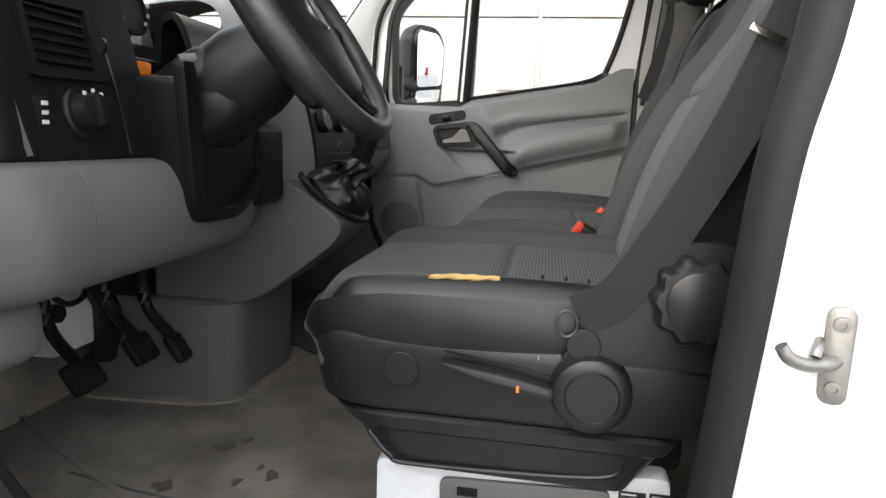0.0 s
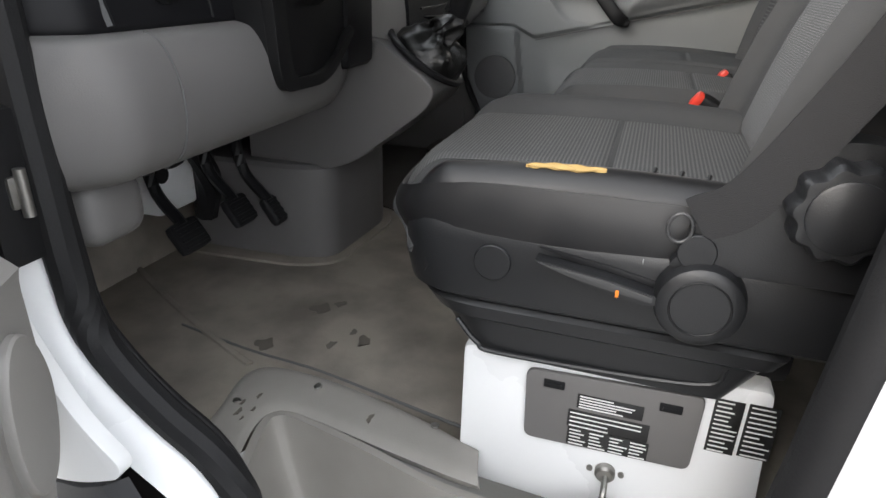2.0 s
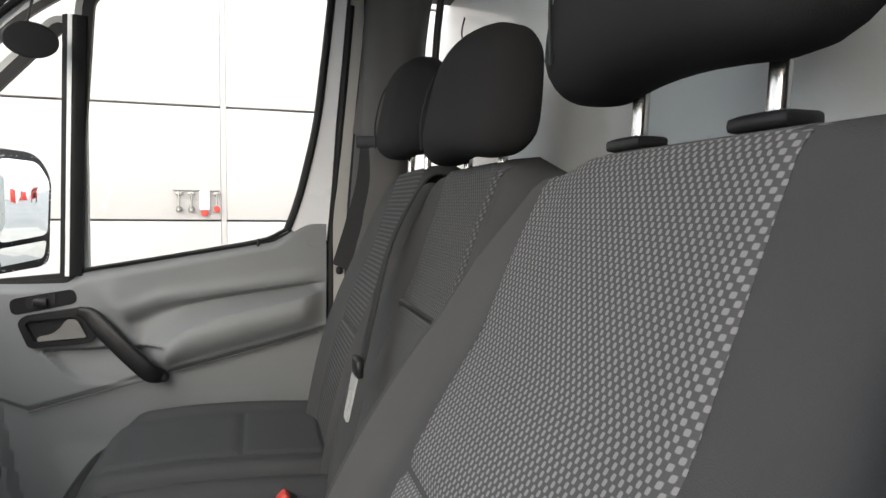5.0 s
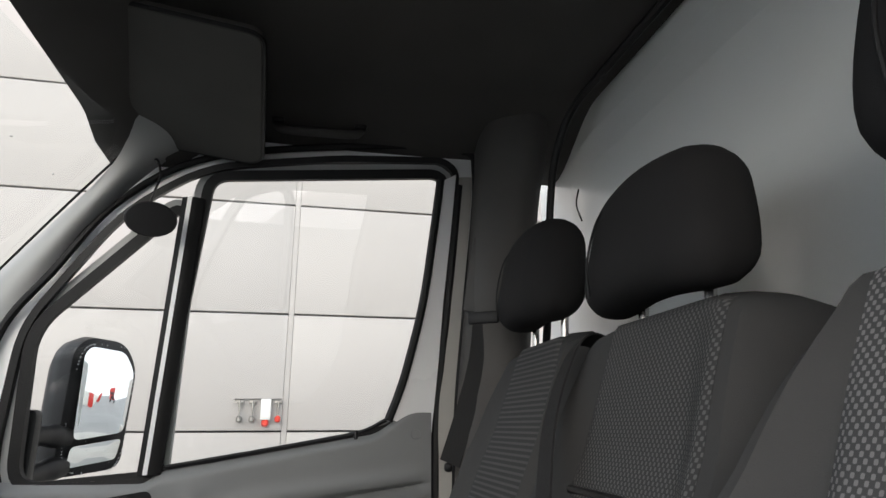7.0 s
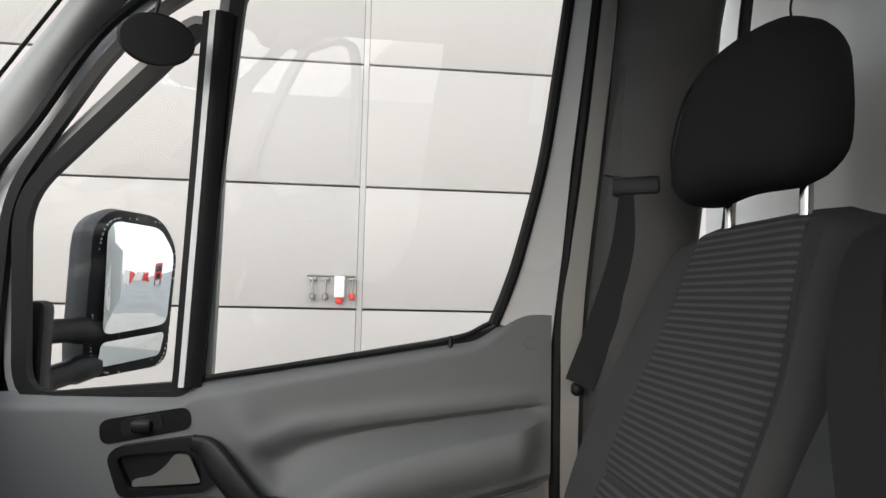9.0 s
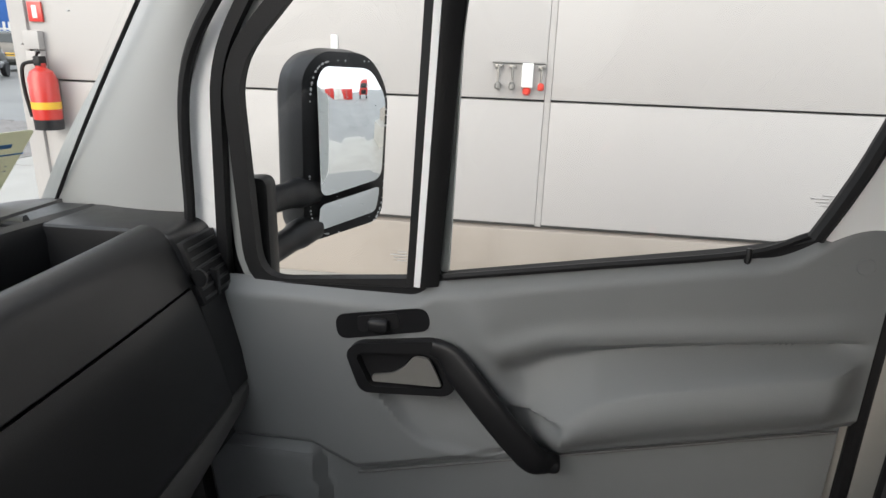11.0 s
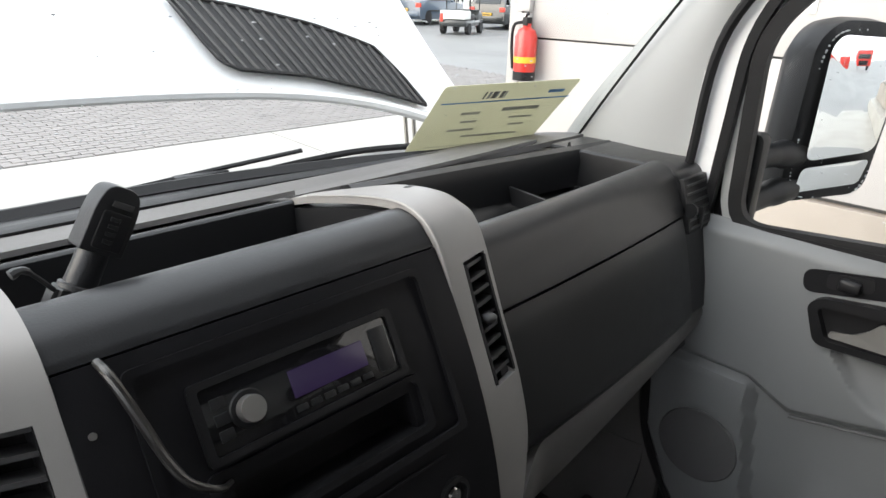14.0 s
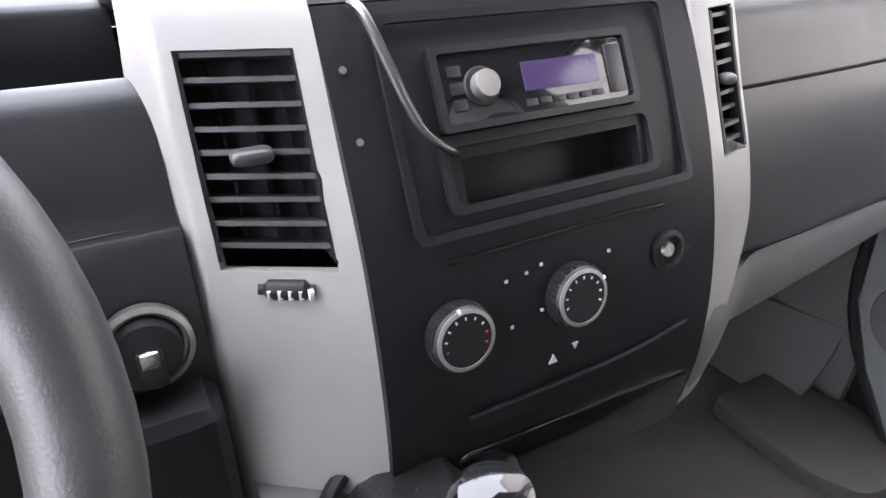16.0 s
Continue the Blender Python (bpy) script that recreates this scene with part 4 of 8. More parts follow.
def on_open(a, z, d=0.0):
    """A place on the open door: a along it from the hinge, z up, d towards the cab."""
    return DP + DD * a + DN * d + Vector((0, 0, z))


def door_edge(z):
    return 0.008 + 0.012 * step(0.44, 0.39, z) + 0.085 * step(0.30, -0.02, z) + 0.10 * step(-0.02, -0.22, z)


def dpanel(u, v):
    z = -0.22 + 0.92 * v
    a = door_edge(z) + 0.90 * u
    d = -0.028 * step(0.375, 0.40, z) - 0.05 * step(0.03, 0.0, u) ** 2 - 0.010 * step(0.155, 0.135, a) * step(0.40, 0.36, z)
    return on_open(a, z, d)


part("lining", sheet(dpanel, 120, 80, 0.01), M_OPEN, ddoor, "grey plastic door lining")
oval_ = [(0.040 * math.cos(k * math.pi / 24), 0.078 * math.sin(k * math.pi / 24)) for k in range(48)]
part("speaker_cover", ring_loft([[on_open(0.088 + 0.10 * max(0, 0.27 - 0.258 - q * b) + q * a, 0.258 + q * b, d) for a, b in oval_] for q, d in ((1.0, -0.014), (1.0, -0.004), (0.97, -0.0015), (0.90, -0.001), (0.3, -0.001))]), M_OPEN, ddoor, "oval grey speaker cover")
part("door_bin", ring_loft([[on_open(a, z, d) for a, z in rounded([(0.155 + k, -0.20), (0.142 + k, 0.10), (0.165 + k, 0.150 - k), (0.30, 0.165 - k), (0.80 - k, 0.20 - k), (0.82 - k, -0.20)], [0.02, 0.05, 0.05, 0.08, 0.05, 0.02], 6)] for k, d in ((0.0, -0.012), (0.0, 0.026), (0.008, 0.036), (0.022, 0.040))]), M_OPEN, ddoor, "rounded grey door bin")
part("outer_skin", sheet(lambda u, v: on_open(-0.02 + 1.0 * u + door_edge(-0.24 + 0.96 * v), -0.24 + 0.96 * v, -0.10 - 0.012 * math.sin(3 * v)), 12, 30, 0.012), M_WHITE, ddoor, "white painted door skin")
part("edge_strip", sheet(lambda u, v: on_open(door_edge(-0.24 + 0.96 * v) - 0.02 * u, -0.24 + 0.96 * v, -0.045 - 0.058 * u), 4, 30, 0.004), M_WHITE, ddoor)
part("hinge", joined(box(-0.930, -0.910, 0.968, 1.0, 0.39, 0.425, 0.005), disc((-0.917, 0.966, 0.382), (0, 0, 1), 0.006, 0.05, 14)), M_STEEL, ddoor, "dirty steel hinge")
part("hinge_cover", box(-0.95, -0.90, 0.972, 1.0, 0.33, 0.49, 0.006), M_BLACK, ddoor)
fr = [on_open(0.02, 0.70, -0.06), on_open(0.10, 0.95, -0.06), on_open(0.35, 1.32, -0.04), on_open(0.5, 1.42, -0.03), on_open(0.88, 1.42, -0.03), on_open(0.92, 0.72, -0.06)]
part("window_frame", tube(fr, 0.022, 8, 50), M_WHITE, ddoor)
part("window_seal", tube([p + DN * 0.02 + DD * 0.015 for p in fr], 0.012, 8, 50), M_RUBBER, ddoor)

# front wing and wheel arch below the hinge side
wing = thing("front_wing", (-0.97, 1.3, -0.4), "white front wing with dark wheel arch cladding", "wing", kind="structure")
part("skin", sheet(lambda u, v: (-0.985 - 0.02 * math.sin(3 * v), 0.975 + 1.2 * u + 0.05 * v, -0.02 + 0.72 * v), 12, 10, 0.01), M_WHITE, wing)


part("wing_corner", prism(rounded([(1.02, 0.44), (0.955, 0.36), (0.915, 0.265), (0.880, 0.200), (0.836, 0.156), (0.842, 0.138), (0.900, 0.114), (1.02, 0.105)], [0.01, 0.05, 0.06, 0.05, 0.012, 0.03, 0.03, 0.01], 5), "x", -0.990, -0.972, 0.005), M_WHITE, wing, "white lower corner of the wing")
part("cladding", prism([(0.96, 0.104), (0.900, 0.108), (0.866, 0.122), (0.817, 0.005), (0.802, -0.10), (0.797, -0.30), (0.96, -0.30)], "x", -0.990, -0.968, 0.004), M_CLAD, wing, "dark grey arch cladding")
part("cladding_edge", ring_loft([[Vector((-0.990, 0.866, 0.121)), Vector((-0.990, 0.816, 0.005)), Vector((-0.990, 0.801, -0.10)), Vector((-0.990, 0.796, -0.30))], [Vector((-0.974, 0.846, 0.127)), Vector((-0.974, 0.789, -0.002)), Vector((-0.974, 0.774, -0.108)), Vector((-0.974, 0.768, -0.30))]], False, False), M_CLAD, wing, "bevelled edge of the cladding")
part("arch_liner", sheet(lambda u, v: Vector((-0.955 + 0.25 * v, 1.30 - 0.42 * math.cos(math.pi * u), -0.42 + 0.50 * math.sin(math.pi * u))), 24, 4, 0.01), M_BLACK, wing, "black wheel arch liner")
part("sill_skin", sheet(lambda u, v: (-0.93 - 0.04 * math.sin(3.1 * v) - 0.02, 0.05 + 0.80 * u, -0.45 + 0.20 * v), 10, 8, 0.01), M_WHITE, wing)
tyre = thing("front_wheel", (-0.86, 1.30, -0.42), "black front tyre in the wheel arch", "wheel")
part("tyre", lathe((-0.97, 1.30, -0.43), (1, 0, 0), [(0.20, 0), (0.30, 0.0), (0.335, 0.03), (0.345, 0.06), (0.345, 0.17), (0.33, 0.2), (0.2, 0.22)], 48), M_RUBBER, tyre)
part("rim", lathe((-0.95, 1.30, -0.43), (1, 0, 0), [(0.02, 0.06), (0.12, 0.05), (0.19, 0.0), (0.205, 0.0), (0.205, 0.18)], 40), M_STEEL, tyre)


# ---- dashboard ----
dash = thing("dashboard", (0.0, 1.2, 0.4), "dark two-tone van dashboard with silver-grey console strips", "dashboard")


def profiled(prof, x0, x1, nu, nv, thick, bend=None, holes=()):
    """A moulding that follows a side profile (y, z) from x0 to x1; bend shifts it forwards by x; holes: (x0, x1, z0, z1)."""
    pts = spline([(0, y, z) for y, z in prof], nv + 1)

    def f(u, v):
        p = pts[round(v * nv)]
        x = x0 + (x1 - x0) * u
        return Vector((x, p.y + (bend(x, p.z) if bend else 0), p.z))

    def keep(u, v):
        p, x = f(round(u * nu - 0.5) / nu, round(v * nv - 0.5) / nv), x0 + (x1 - x0) * u
        return not any(a < x < b and c < p.z < d and p.y < 1.03 for a, b, c, d in holes)

    return sheet(f, nu, nv, thick, keep if holes else None)


part("core", prism([(1.02, 0.47), (1.02, 0.70), (1.085, 0.715), (1.30, 0.70), (1.50, 0.70), (1.50, 0.45)], "x", -0.90, 0.885, 0.0), M_BLACK, dash, "black structure inside the dashboard")
part("core", prism([(0.945, 0.50), (0.985, 0.70), (1.03, 0.79), (1.055, 0.79), (1.06, 0.50)], "x", 0.312, 0.80, 0.0), M_BLACK, dash)
part("core", prism([(0.985, 0.48), (1.01, 0.66), (1.06, 0.78), (1.10, 0.78), (1.20, 0.60), (1.20, 0.48)], "x", 0.206, 0.225, 0.0), M_BLACK, dash)
part("core", prism([(0.985, 0.48), (1.01, 0.66), (1.06, 0.78), (1.10, 0.78), (1.20, 0.60), (1.20, 0.48)], "x", -0.122, -0.112, 0.0), M_BLACK, dash)

# passenger side: tray, glovebox lid, lower panel
def rbend(x, z):
    return 0.045 * ((x - 0.3) / 0.58) ** 2 * 0.6 + 0.10 * step(0.86, 0.97, x)


UNDER = spline([(0, 0.936, 0.546), (0, 0.931, 0.520), (0, 0.934, 0.47), (0, 0.945, 0.430), (0, 0.975, 0.400), (0, 1.05, 0.37), (0, 1.2, 0.33)], 25)
part("tray_shelf", profiled([(1.56, 0.7265), (1.40, 0.7665), (1.27, 0.7965)], 0.245, 0.79, 20, 12, 0.006, rbend), M_GREY, dash, "grey shelf behind the tray")
tray_prof = [(1.29, 0.780), (1.27, 0.784), (1.235, 0.792), (1.215, 0.790), (1.203, 0.775), (1.195, 0.735), (1.15, 0.722), (1.075, 0.722), (1.052, 0.74), (1.046, 0.79), (1.036, 0.806), (1.015, 0.808), (0.992, 0.792), (0.975, 0.757), (0.964, 0.731)]
part("passenger_tray", profiled(tray_prof, 0.282, 0.79, 30, 90, 0.008, rbend), M_DASH, dash, "dark open tray above the glovebox")
part("tray_end", prism([(1.215, 0.812), (1.19, 0.735), (1.08, 0.725), (1.04, 0.80), (1.02, 0.795), (1.02, 0.74), (1.22, 0.70)], "x", 0.780, 0.792, 0.003), M_DASH, dash)
def ledge_ring(k):
    t = k / 12
    x, y, z = 0.30 + 0.595 * t, 1.222 - 0.018 * t - 0.012 * t * t, 0.806 - 0.014 * t
    return [Vector((x, y + a, z + b)) for a, b in ((0.040, -0.020), (0.022, 0.006), (0.006, 0.011), (-0.006, 0.007), (-0.012, -0.012), (-0.010, -0.06), (0.040, -0.06))]


part("tray_ledge", ring_loft([ledge_ring(k) for k in range(13)]), M_DASH, dash, "dark raised ledge behind the tray")
part("tray_divider", prism([(1.20, 0.765), (1.19, 0.735), (1.08, 0.725), (1.048, 0.755)], "x", 0.60, 0.606, 0.001), M_DASH, dash)
part("glovebox_lid", profiled([(0.9635, 0.7265), (0.953, 0.70), (0.938, 0.65), (0.925, 0.60), (0.918, 0.563), (0.935, 0.548)], 0.290, 0.783, 24, 24, 0.008, rbend), M_DASH, dash, "dark flush glovebox lid")
def under(x, z):
    return rbend(x, z) - 0.055 * step(0.37, 0.22, x)


part("lower_panel", sheet(lambda u, v: Vector((0.212 + 0.688 * u, 0, 0.0)) + UNDER[round(v * 24)] + Vector((0, under(0.212 + 0.688 * u, 0), 0.09 * u * min(v * 2, 1))), 36, 24, 0.01), M_GREY, dash, "grey lower dash panel")
part("front_shelf", profiled([(1.70, 0.70), (1.56, 0.727), (1.40, 0.768), (1.28, 0.786)], -0.95, 0.95, 20, 10, 0.01), M_GREY, dash, "grey shelf below the windscreen")
part("screen_base", sheet(lambda u, v: (-0.90 + 1.55 * u, 1.437 - 0.10 * (-0.90 + 1.55 * u) ** 2 + 0.17 * v, 0.768 - 0.036 * v + 0.006 * math.sin(math.pi * min(4 * v, 1))), 30, 8, 0.006), M_BLACK, dash, "black base strip under the windscreen")

# outer vent at the passenger door
part("end_cap", prism([(1.26, 0.800), (1.03, 0.803), (1.008, 0.796), (0.998, 0.780), (0.974, 0.700), (0.953, 0.610), (0.945, 0.555), (1.06, 0.54), (1.26, 0.68)], "x", 0.786, 0.905, 0.008, 3), M_DASH, dash, "flat dash end beside the door")
vent = part("side_vent", prism([(0.993, 0.787), (0.968, 0.700), (1.0, 0.695), (1.02, 0.784)], "x", 0.790, 0.874, 0.003), M_BLACK, dash, "black side air vent")
for k in range(6):
    zz = 0.706 + 0.0135 * k
    part("slat", box(0.796, 0.868, 0.9672 + 0.29 * (zz - 0.70), 0.985 + 0.29 * (zz - 0.70), zz, zz + 0.0045, 0.001), M_SLAT, vent)
part("upright", box(0.826, 0.834, 0.9675, 0.985, 0.702, 0.74, 0.001), M_DASH, vent)
part("thumbwheel", disc((0.795, 0.975, 0.74), (-1, 0, 0), 0.012, 0.005, 16), M_DASH, vent)

# centre console strips
strip_prof = [(1.30, 0.776), (1.17, 0.814), (1.07, 0.852), (1.022, 0.861), (0.991, 0.853), (0.972, 0.836), (0.956, 0.808), (0.929, 0.745), (0.900, 0.68), (0.880, 0.61), (0.868, 0.53), (0.872, 0.45), (0.880, 0.415)]


def lbend(x, z):
    return (0.55 * max(-0.115 - x, 0) + 1.6 * max(-0.207 - x, 0)) * (1 - 0.55 * step(0.66, 0.88, z))


def cbend(x, z):
    return 0.22 * max(x - 0.218, 0) + 0.5 * max(x - 0.286, 0)


left_prof = [(1.30, 0.776), (1.21, 0.820), (1.145, 0.845), (1.09, 0.856), (1.03, 0.860), (0.994, 0.853)] + strip_prof[5:-2] + [(0.871, 0.470)]
left_line = spline([(0, y, z) for y, z in left_prof], 111)


def left_strip(u, v):
    p = left_line[round(v * 110)]
    x = -0.228 + 0.113 * u
    e = max(0, (-0.203 - x) / 0.025) * step(0.66, 0.88, p.z)
    return Vector((x + 0.010 * e * e, p.y + lbend(x, p.z) + 0.012 * e * e, p.z - 0.016 * e * e))


def left_keep(u, v):
    p = left_strip(round(u * 40 - 0.5) / 40, round(v * 110 - 0.5) / 110)
    return not (-0.197 < -0.228 + 0.113 * u < -0.130 and 0.682 < p.z < 0.811 and p.y < 1.03)


part("console_strip", sheet(left_strip, 40, 110, 0.012, left_keep), M_SILVER, dash, "satin silver-grey console strip")
right_line = spline([(0, y, z) for y, z in [(1.33, 0.772), (1.22, 0.818), (1.12, 0.845), (1.06, 0.857), (1.02, 0.8605), (0.991, 0.853)] + strip_prof[5:]], 111)


def right_strip(u, v):
    p = right_line[round(v * 110)]
    x = 0.210 + (0.076 - 0.040 * step(1.07, 1.20, p.y) - 0.030 * step(0.64, 0.52, p.z)) * u
    return Vector((x, p.y + cbend(x, p.z), p.z - 0.006 * max(0, u - 0.8) / 0.2 * step(0.97, 1.0, p.y)))


def right_keep(u, v):
    p = right_line[min(110, round(v * 110))]
    return not (0.240 < 0.210 + 0.076 * u < 0.2795 and 0.692 < p.z < 0.806 and p.y < 1.0)


part("console_strip", sheet(right_strip, 36, 110, 0.008, right_keep), M_SILVER, dash, "satin silver-grey console strip")
part("strip_edge", tube([right_strip(0, k / 40) + Vector((0.0012, -0.001, 0.0005)) for k in range(4, 41)], 0.0020, 8, 90), M_SILVER, dash)
part("bin_end", prism([(1.25, 0.795), (1.22, 0.806), (1.12, 0.832), (1.06, 0.845), (1.02, 0.848), (1.03, 0.72), (1.25, 0.70)], "x", 0.2085, 0.2145, 0.0), M_DASH, dash)
part("tray_end", prism([(1.235, 0.800), (1.12, 0.828), (1.06, 0.838), (1.02, 0.842), (0.99, 0.825), (0.98, 0.72), (1.235, 0.70)], "x", 0.2150, 0.2855, 0.004), M_DASH, dash)
part("nub", pad(0.266, 1.068, 0.851, 0.020, 0.016, 0.014, 0.006, 4), M_BLACK, dash, "small black sensor nub")


def strip_y(z):
    p = min(spline([(0, y, zz) for y, zz in strip_prof[5:]], 80), key=lambda q: abs(q.z - z))
    return p.y


def vent_unit(x0, x1, z0, z1, bend, count, name_label):
    v = part("air_vent", sheet(lambda u, w: (x0 - 0.006 + (x1 - x0 + 0.012) * u, strip_y(z0 + (z1 - z0) * w) + bend(x0 + (x1 - x0) * u, z0 + (z1 - z0) * w) + 0.045, z0 - 0.006 + (z1 - z0 + 0.012) * w), 6, 10, 0.004), M_BLACK, dash, name_label)
    for k in range(count):
        z = z0 + (z1 - z0) * (k + 0.5) / count
        sl = sheet(lambda u, w: Vector((x0 + (x1 - x0) * u, strip_y(z) + bend(x0 + (x1 - x0) * u, z) + 0.004 + 0.022 * w, z - 0.007 * w)), 6, 2, 0.0035)
        part("slat", sl, M_SLAT, v)
    for k in (1, 2):
        x = x0 + (x1 - x0) * k / 3
        part("blade", sheet(lambda u, w: Vector((x, strip_y(z0 + (z1 - z0) * w) + bend(x, z0 + (z1 - z0) * w) + 0.028 + 0.014 * u, z0 + (z1 - z0) * w)), 2, 10, 0.002), M_FASCIA, v)
    for x in (x0, x1):
        part("side_wall", sheet(lambda u, w: Vector((x, strip_y(z0 + (z1 - z0) * w) + bend(x, z0 + (z1 - z0) * w) + 0.046 * u, z0 + (z1 - z0) * w)), 3, 10, 0.003), M_BLACK, v)
    zk = z0 + (z1 - z0) * 0.52
    part("vent_tab", pad((x0 + x1) / 2 - 0.002, strip_y(zk) + bend((x0 + x1) / 2, zk) - 0.004, zk, min(0.035, 0.4 * (x1 - x0)), 0.014, 0.010, 0.0045, 4), M_SLAT, v, "grey vent tab")
    return v


vent_unit(-0.197, -0.130, 0.682, 0.811, lbend, 9, "black louvred air vent")
vent_unit(0.241, 0.277, 0.692, 0.806, cbend, 9, "black louvred air vent")
tw_line = [Vector((x, strip_y(0.664) + lbend(x, 0.664) + 0.002, 0.664)) for x in (-0.177, -0.166, -0.155, -0.144)]
tw = part("vent_wheel", tube(tw_line, [0.004, 0.0075, 0.0075, 0.004], 14, 12), M_BLACK, dash, "ribbed vent thumbwheel")
for k in range(5):
    x = -0.1725 + 0.006 * k
    part("rib", box(x - 0.0018, x + 0.0018, strip_y(0.664) + lbend(x, 0.664) - 0.0062, strip_y(0.664) + lbend(x, 0.664) - 0.002, 0.660, 0.667, 0.0005), M_INK, tw)
top_line = spline([(0, y, zz) for y, zz in left_prof[:8]], 160)


def on_strip(x, y, up):
    """A place on the upper side of the driver's console strip."""
    return Vector((x, y, min(top_line, key=lambda q: abs(q.y + lbend(x, q.z) - y)).z + up))


gr = part("demister_grille", sheet(lambda u, v: on_strip(-0.198 + 0.044 * u + 0.005 * v, 1.066 + 0.020 * u - 0.036 * v, -0.0012), 12, 12, 0.002), M_BLACK, dash, "black demister grille")
for k in range(5):
    t = (k + 0.8) / 5.6
    part("slat", tube([on_strip(-0.197 + 0.0425 * q / 5 + 0.005 * t, 1.065 + 0.020 * q / 5 - 0.036 * t, 0.0002) for q in range(6)], 0.0016, 6), M_TRIM, gr)
part("grille_sill", tube([on_strip(-0.194 + 0.048 * q / 5, 1.030 + 0.018 * q / 5, 0.0002) for q in range(6)], 0.0022, 6), M_SILVER, gr)
wc_ = on_strip(-0.169, 1.028, -0.0165)
part("demister_wheel", lathe(wc_ + Vector((0.001, -0.005, 0)), (-0.2, 0.98, 0), [(0.019, 0), (0.0215, 0.001), (0.0215, 0.008), (0.019, 0.009)], 60), M_SLAT, gr, "ribbed grey thumbwheel")

# centre fascia
fas_prof = [(1.245, 0.808), (1.232, 0.8125), (1.222, 0.8165), (1.2155, 0.815), (1.2135, 0.806), (1.208, 0.750), (1.195, 0.734), (1.10, 0.730), (1.055, 0.742), (1.046, 0.83), (1.037, 0.850), (1.018, 0.857), (0.995, 0.852), (0.978, 0.838), (0.972, 0.8315)]
part("centre_bin", profiled(fas_prof, -0.116, 0.2088, 24, 80, 0.008), M_DASH, dash, "dark open bin with rounded front edge")


part("bin_shelf", profiled([(1.56, 0.731), (1.35, 0.786), (1.245, 0.8125)], -0.116, 0.230, 12, 12, 0.006), M_GREY, dash, "grey shelf behind the bin")


def fy(z):
    t = (z - 0.54) / 0.29
    return 0.862 + 0.018 * t + 0.090 * t * t


part("fascia", profiled([(fy(z), z) for z in (0.8305, 0.80, 0.77, 0.74, 0.71, 0.68, 0.65, 0.62, 0.59, 0.56, 0.535)], -0.115, 0.2088, 60, 60, 0.010, None, [(-0.045, 0.130, 0.752, 0.804), (-0.036, 0.130, 0.700, 0.740)]), M_FASCIA, dash, "charcoal centre fascia")
FN = Vector((0, -0.898, 0.44))


def fas(x, z, d=0.0):
    return Vector((x, fy(z), z)) + FN * d


def fmat(x, z, d=0.0):
    m = Matrix.Identity(4)
    sl = (fy(z + 0.01) - fy(z - 0.01)) / 0.02
    t = Vector((0, sl, 1)).normalized()
    n = Vector((0, -t.z, t.y))
    for i in range(3):
        m[i][0], m[i][1], m[i][2] = (1, 0, 0)[i], t[i], n[i]
    m.translation = Vector((x, fy(z), z)) + n * d
    return m


part("frame_ridge", moved(ring_plate(rounded([(-0.122, -0.071), (0.122, -0.071), (0.122, 0.069), (-0.122, 0.069)], 0.007), rounded([(-0.128, -0.077), (0.128, -0.077), (0.128, 0.075), (-0.128, 0.075)], 0.008), lambda a, b: (a, b, 0.004), 0.004), fmat(0.048, 0.757)), M_FASCIA, dash, "raised frame line round the radio bay")
part("bay_back", moved(box(-0.115, 0.115, -0.065, 0.065, -0.05, -0.045, 0.002), fmat(0.048, 0.757)), M_BLACK, dash)
part("slot_tray", moved(joined(box(-0.092, 0.092, -0.058, -0.054, -0.06, 0.0, 0.001), box(-0.092, 0.092, -0.014, -0.010, -0.06, 0.0, 0.001), box(-0.094, -0.09, -0.058, -0.010, -0.06, 0.0, 0.001), box(0.09, 0.094, -0.058, -0.010, -0.06, 0.0, 0.001)), fmat(0.046, 0.755)), M_BLACK, dash, "empty storage slot under the radio")
part("slot_rim", moved(ring_plate(rounded([(-0.090, -0.054), (0.090, -0.054), (0.090, -0.014), (-0.090, -0.014)], 0.008), rounded([(-0.097, -0.060), (0.097, -0.060), (0.097, -0.009), (-0.097, -0.009)], 0.008), lambda a, b: (a, b, 0.004), 0.004), fmat(0.046, 0.755)), M_FASCIA, dash, "black slot rim")

radio = thing("car_radio", (0.048, 0.95, 0.75), "black car radio with round silver knob and violet display", "radio")
RM = fmat(0.042, 0.776) @ Matrix.Scale(0.88, 4)
part("face", moved(box(-0.097, 0.097, -0.030, 0.030, -0.04, 0.006, 0.004), RM), M_CLUSTER, radio, "glossy black radio face")
part("trim_ring", moved(ring_plate(rounded([(-0.093, -0.027), (0.093, -0.027), (0.093, 0.027), (-0.093, 0.027)], 0.004), rounded([(-0.100, -0.033), (0.100, -0.033), (0.100, 0.033), (-0.100, 0.033)], 0.005), lambda a, b: (a, b, 0.0085), 0.006), RM), M_BLACK, radio)
part("volume_knob", moved(lathe((-0.058, -0.001, 0.006), (0, 0, 1), [(0.0112, 0), (0.0112, 0.010), (0.0104, 0.0120), (0.002, 0.0116)], 32), RM), M_KNOB, radio, "brushed silver volume knob")
part("knob_collar", moved(disc((-0.058, -0.001, 0.005), (0, 0, 1), 0.016, 0.003, 32, 0.001), RM), M_BLACK, radio)
part("display", moved(box(-0.018, 0.060, -0.010, 0.014, 0.005, 0.0072, 0.001), RM), M_DISPLAY, radio, "dim violet display")
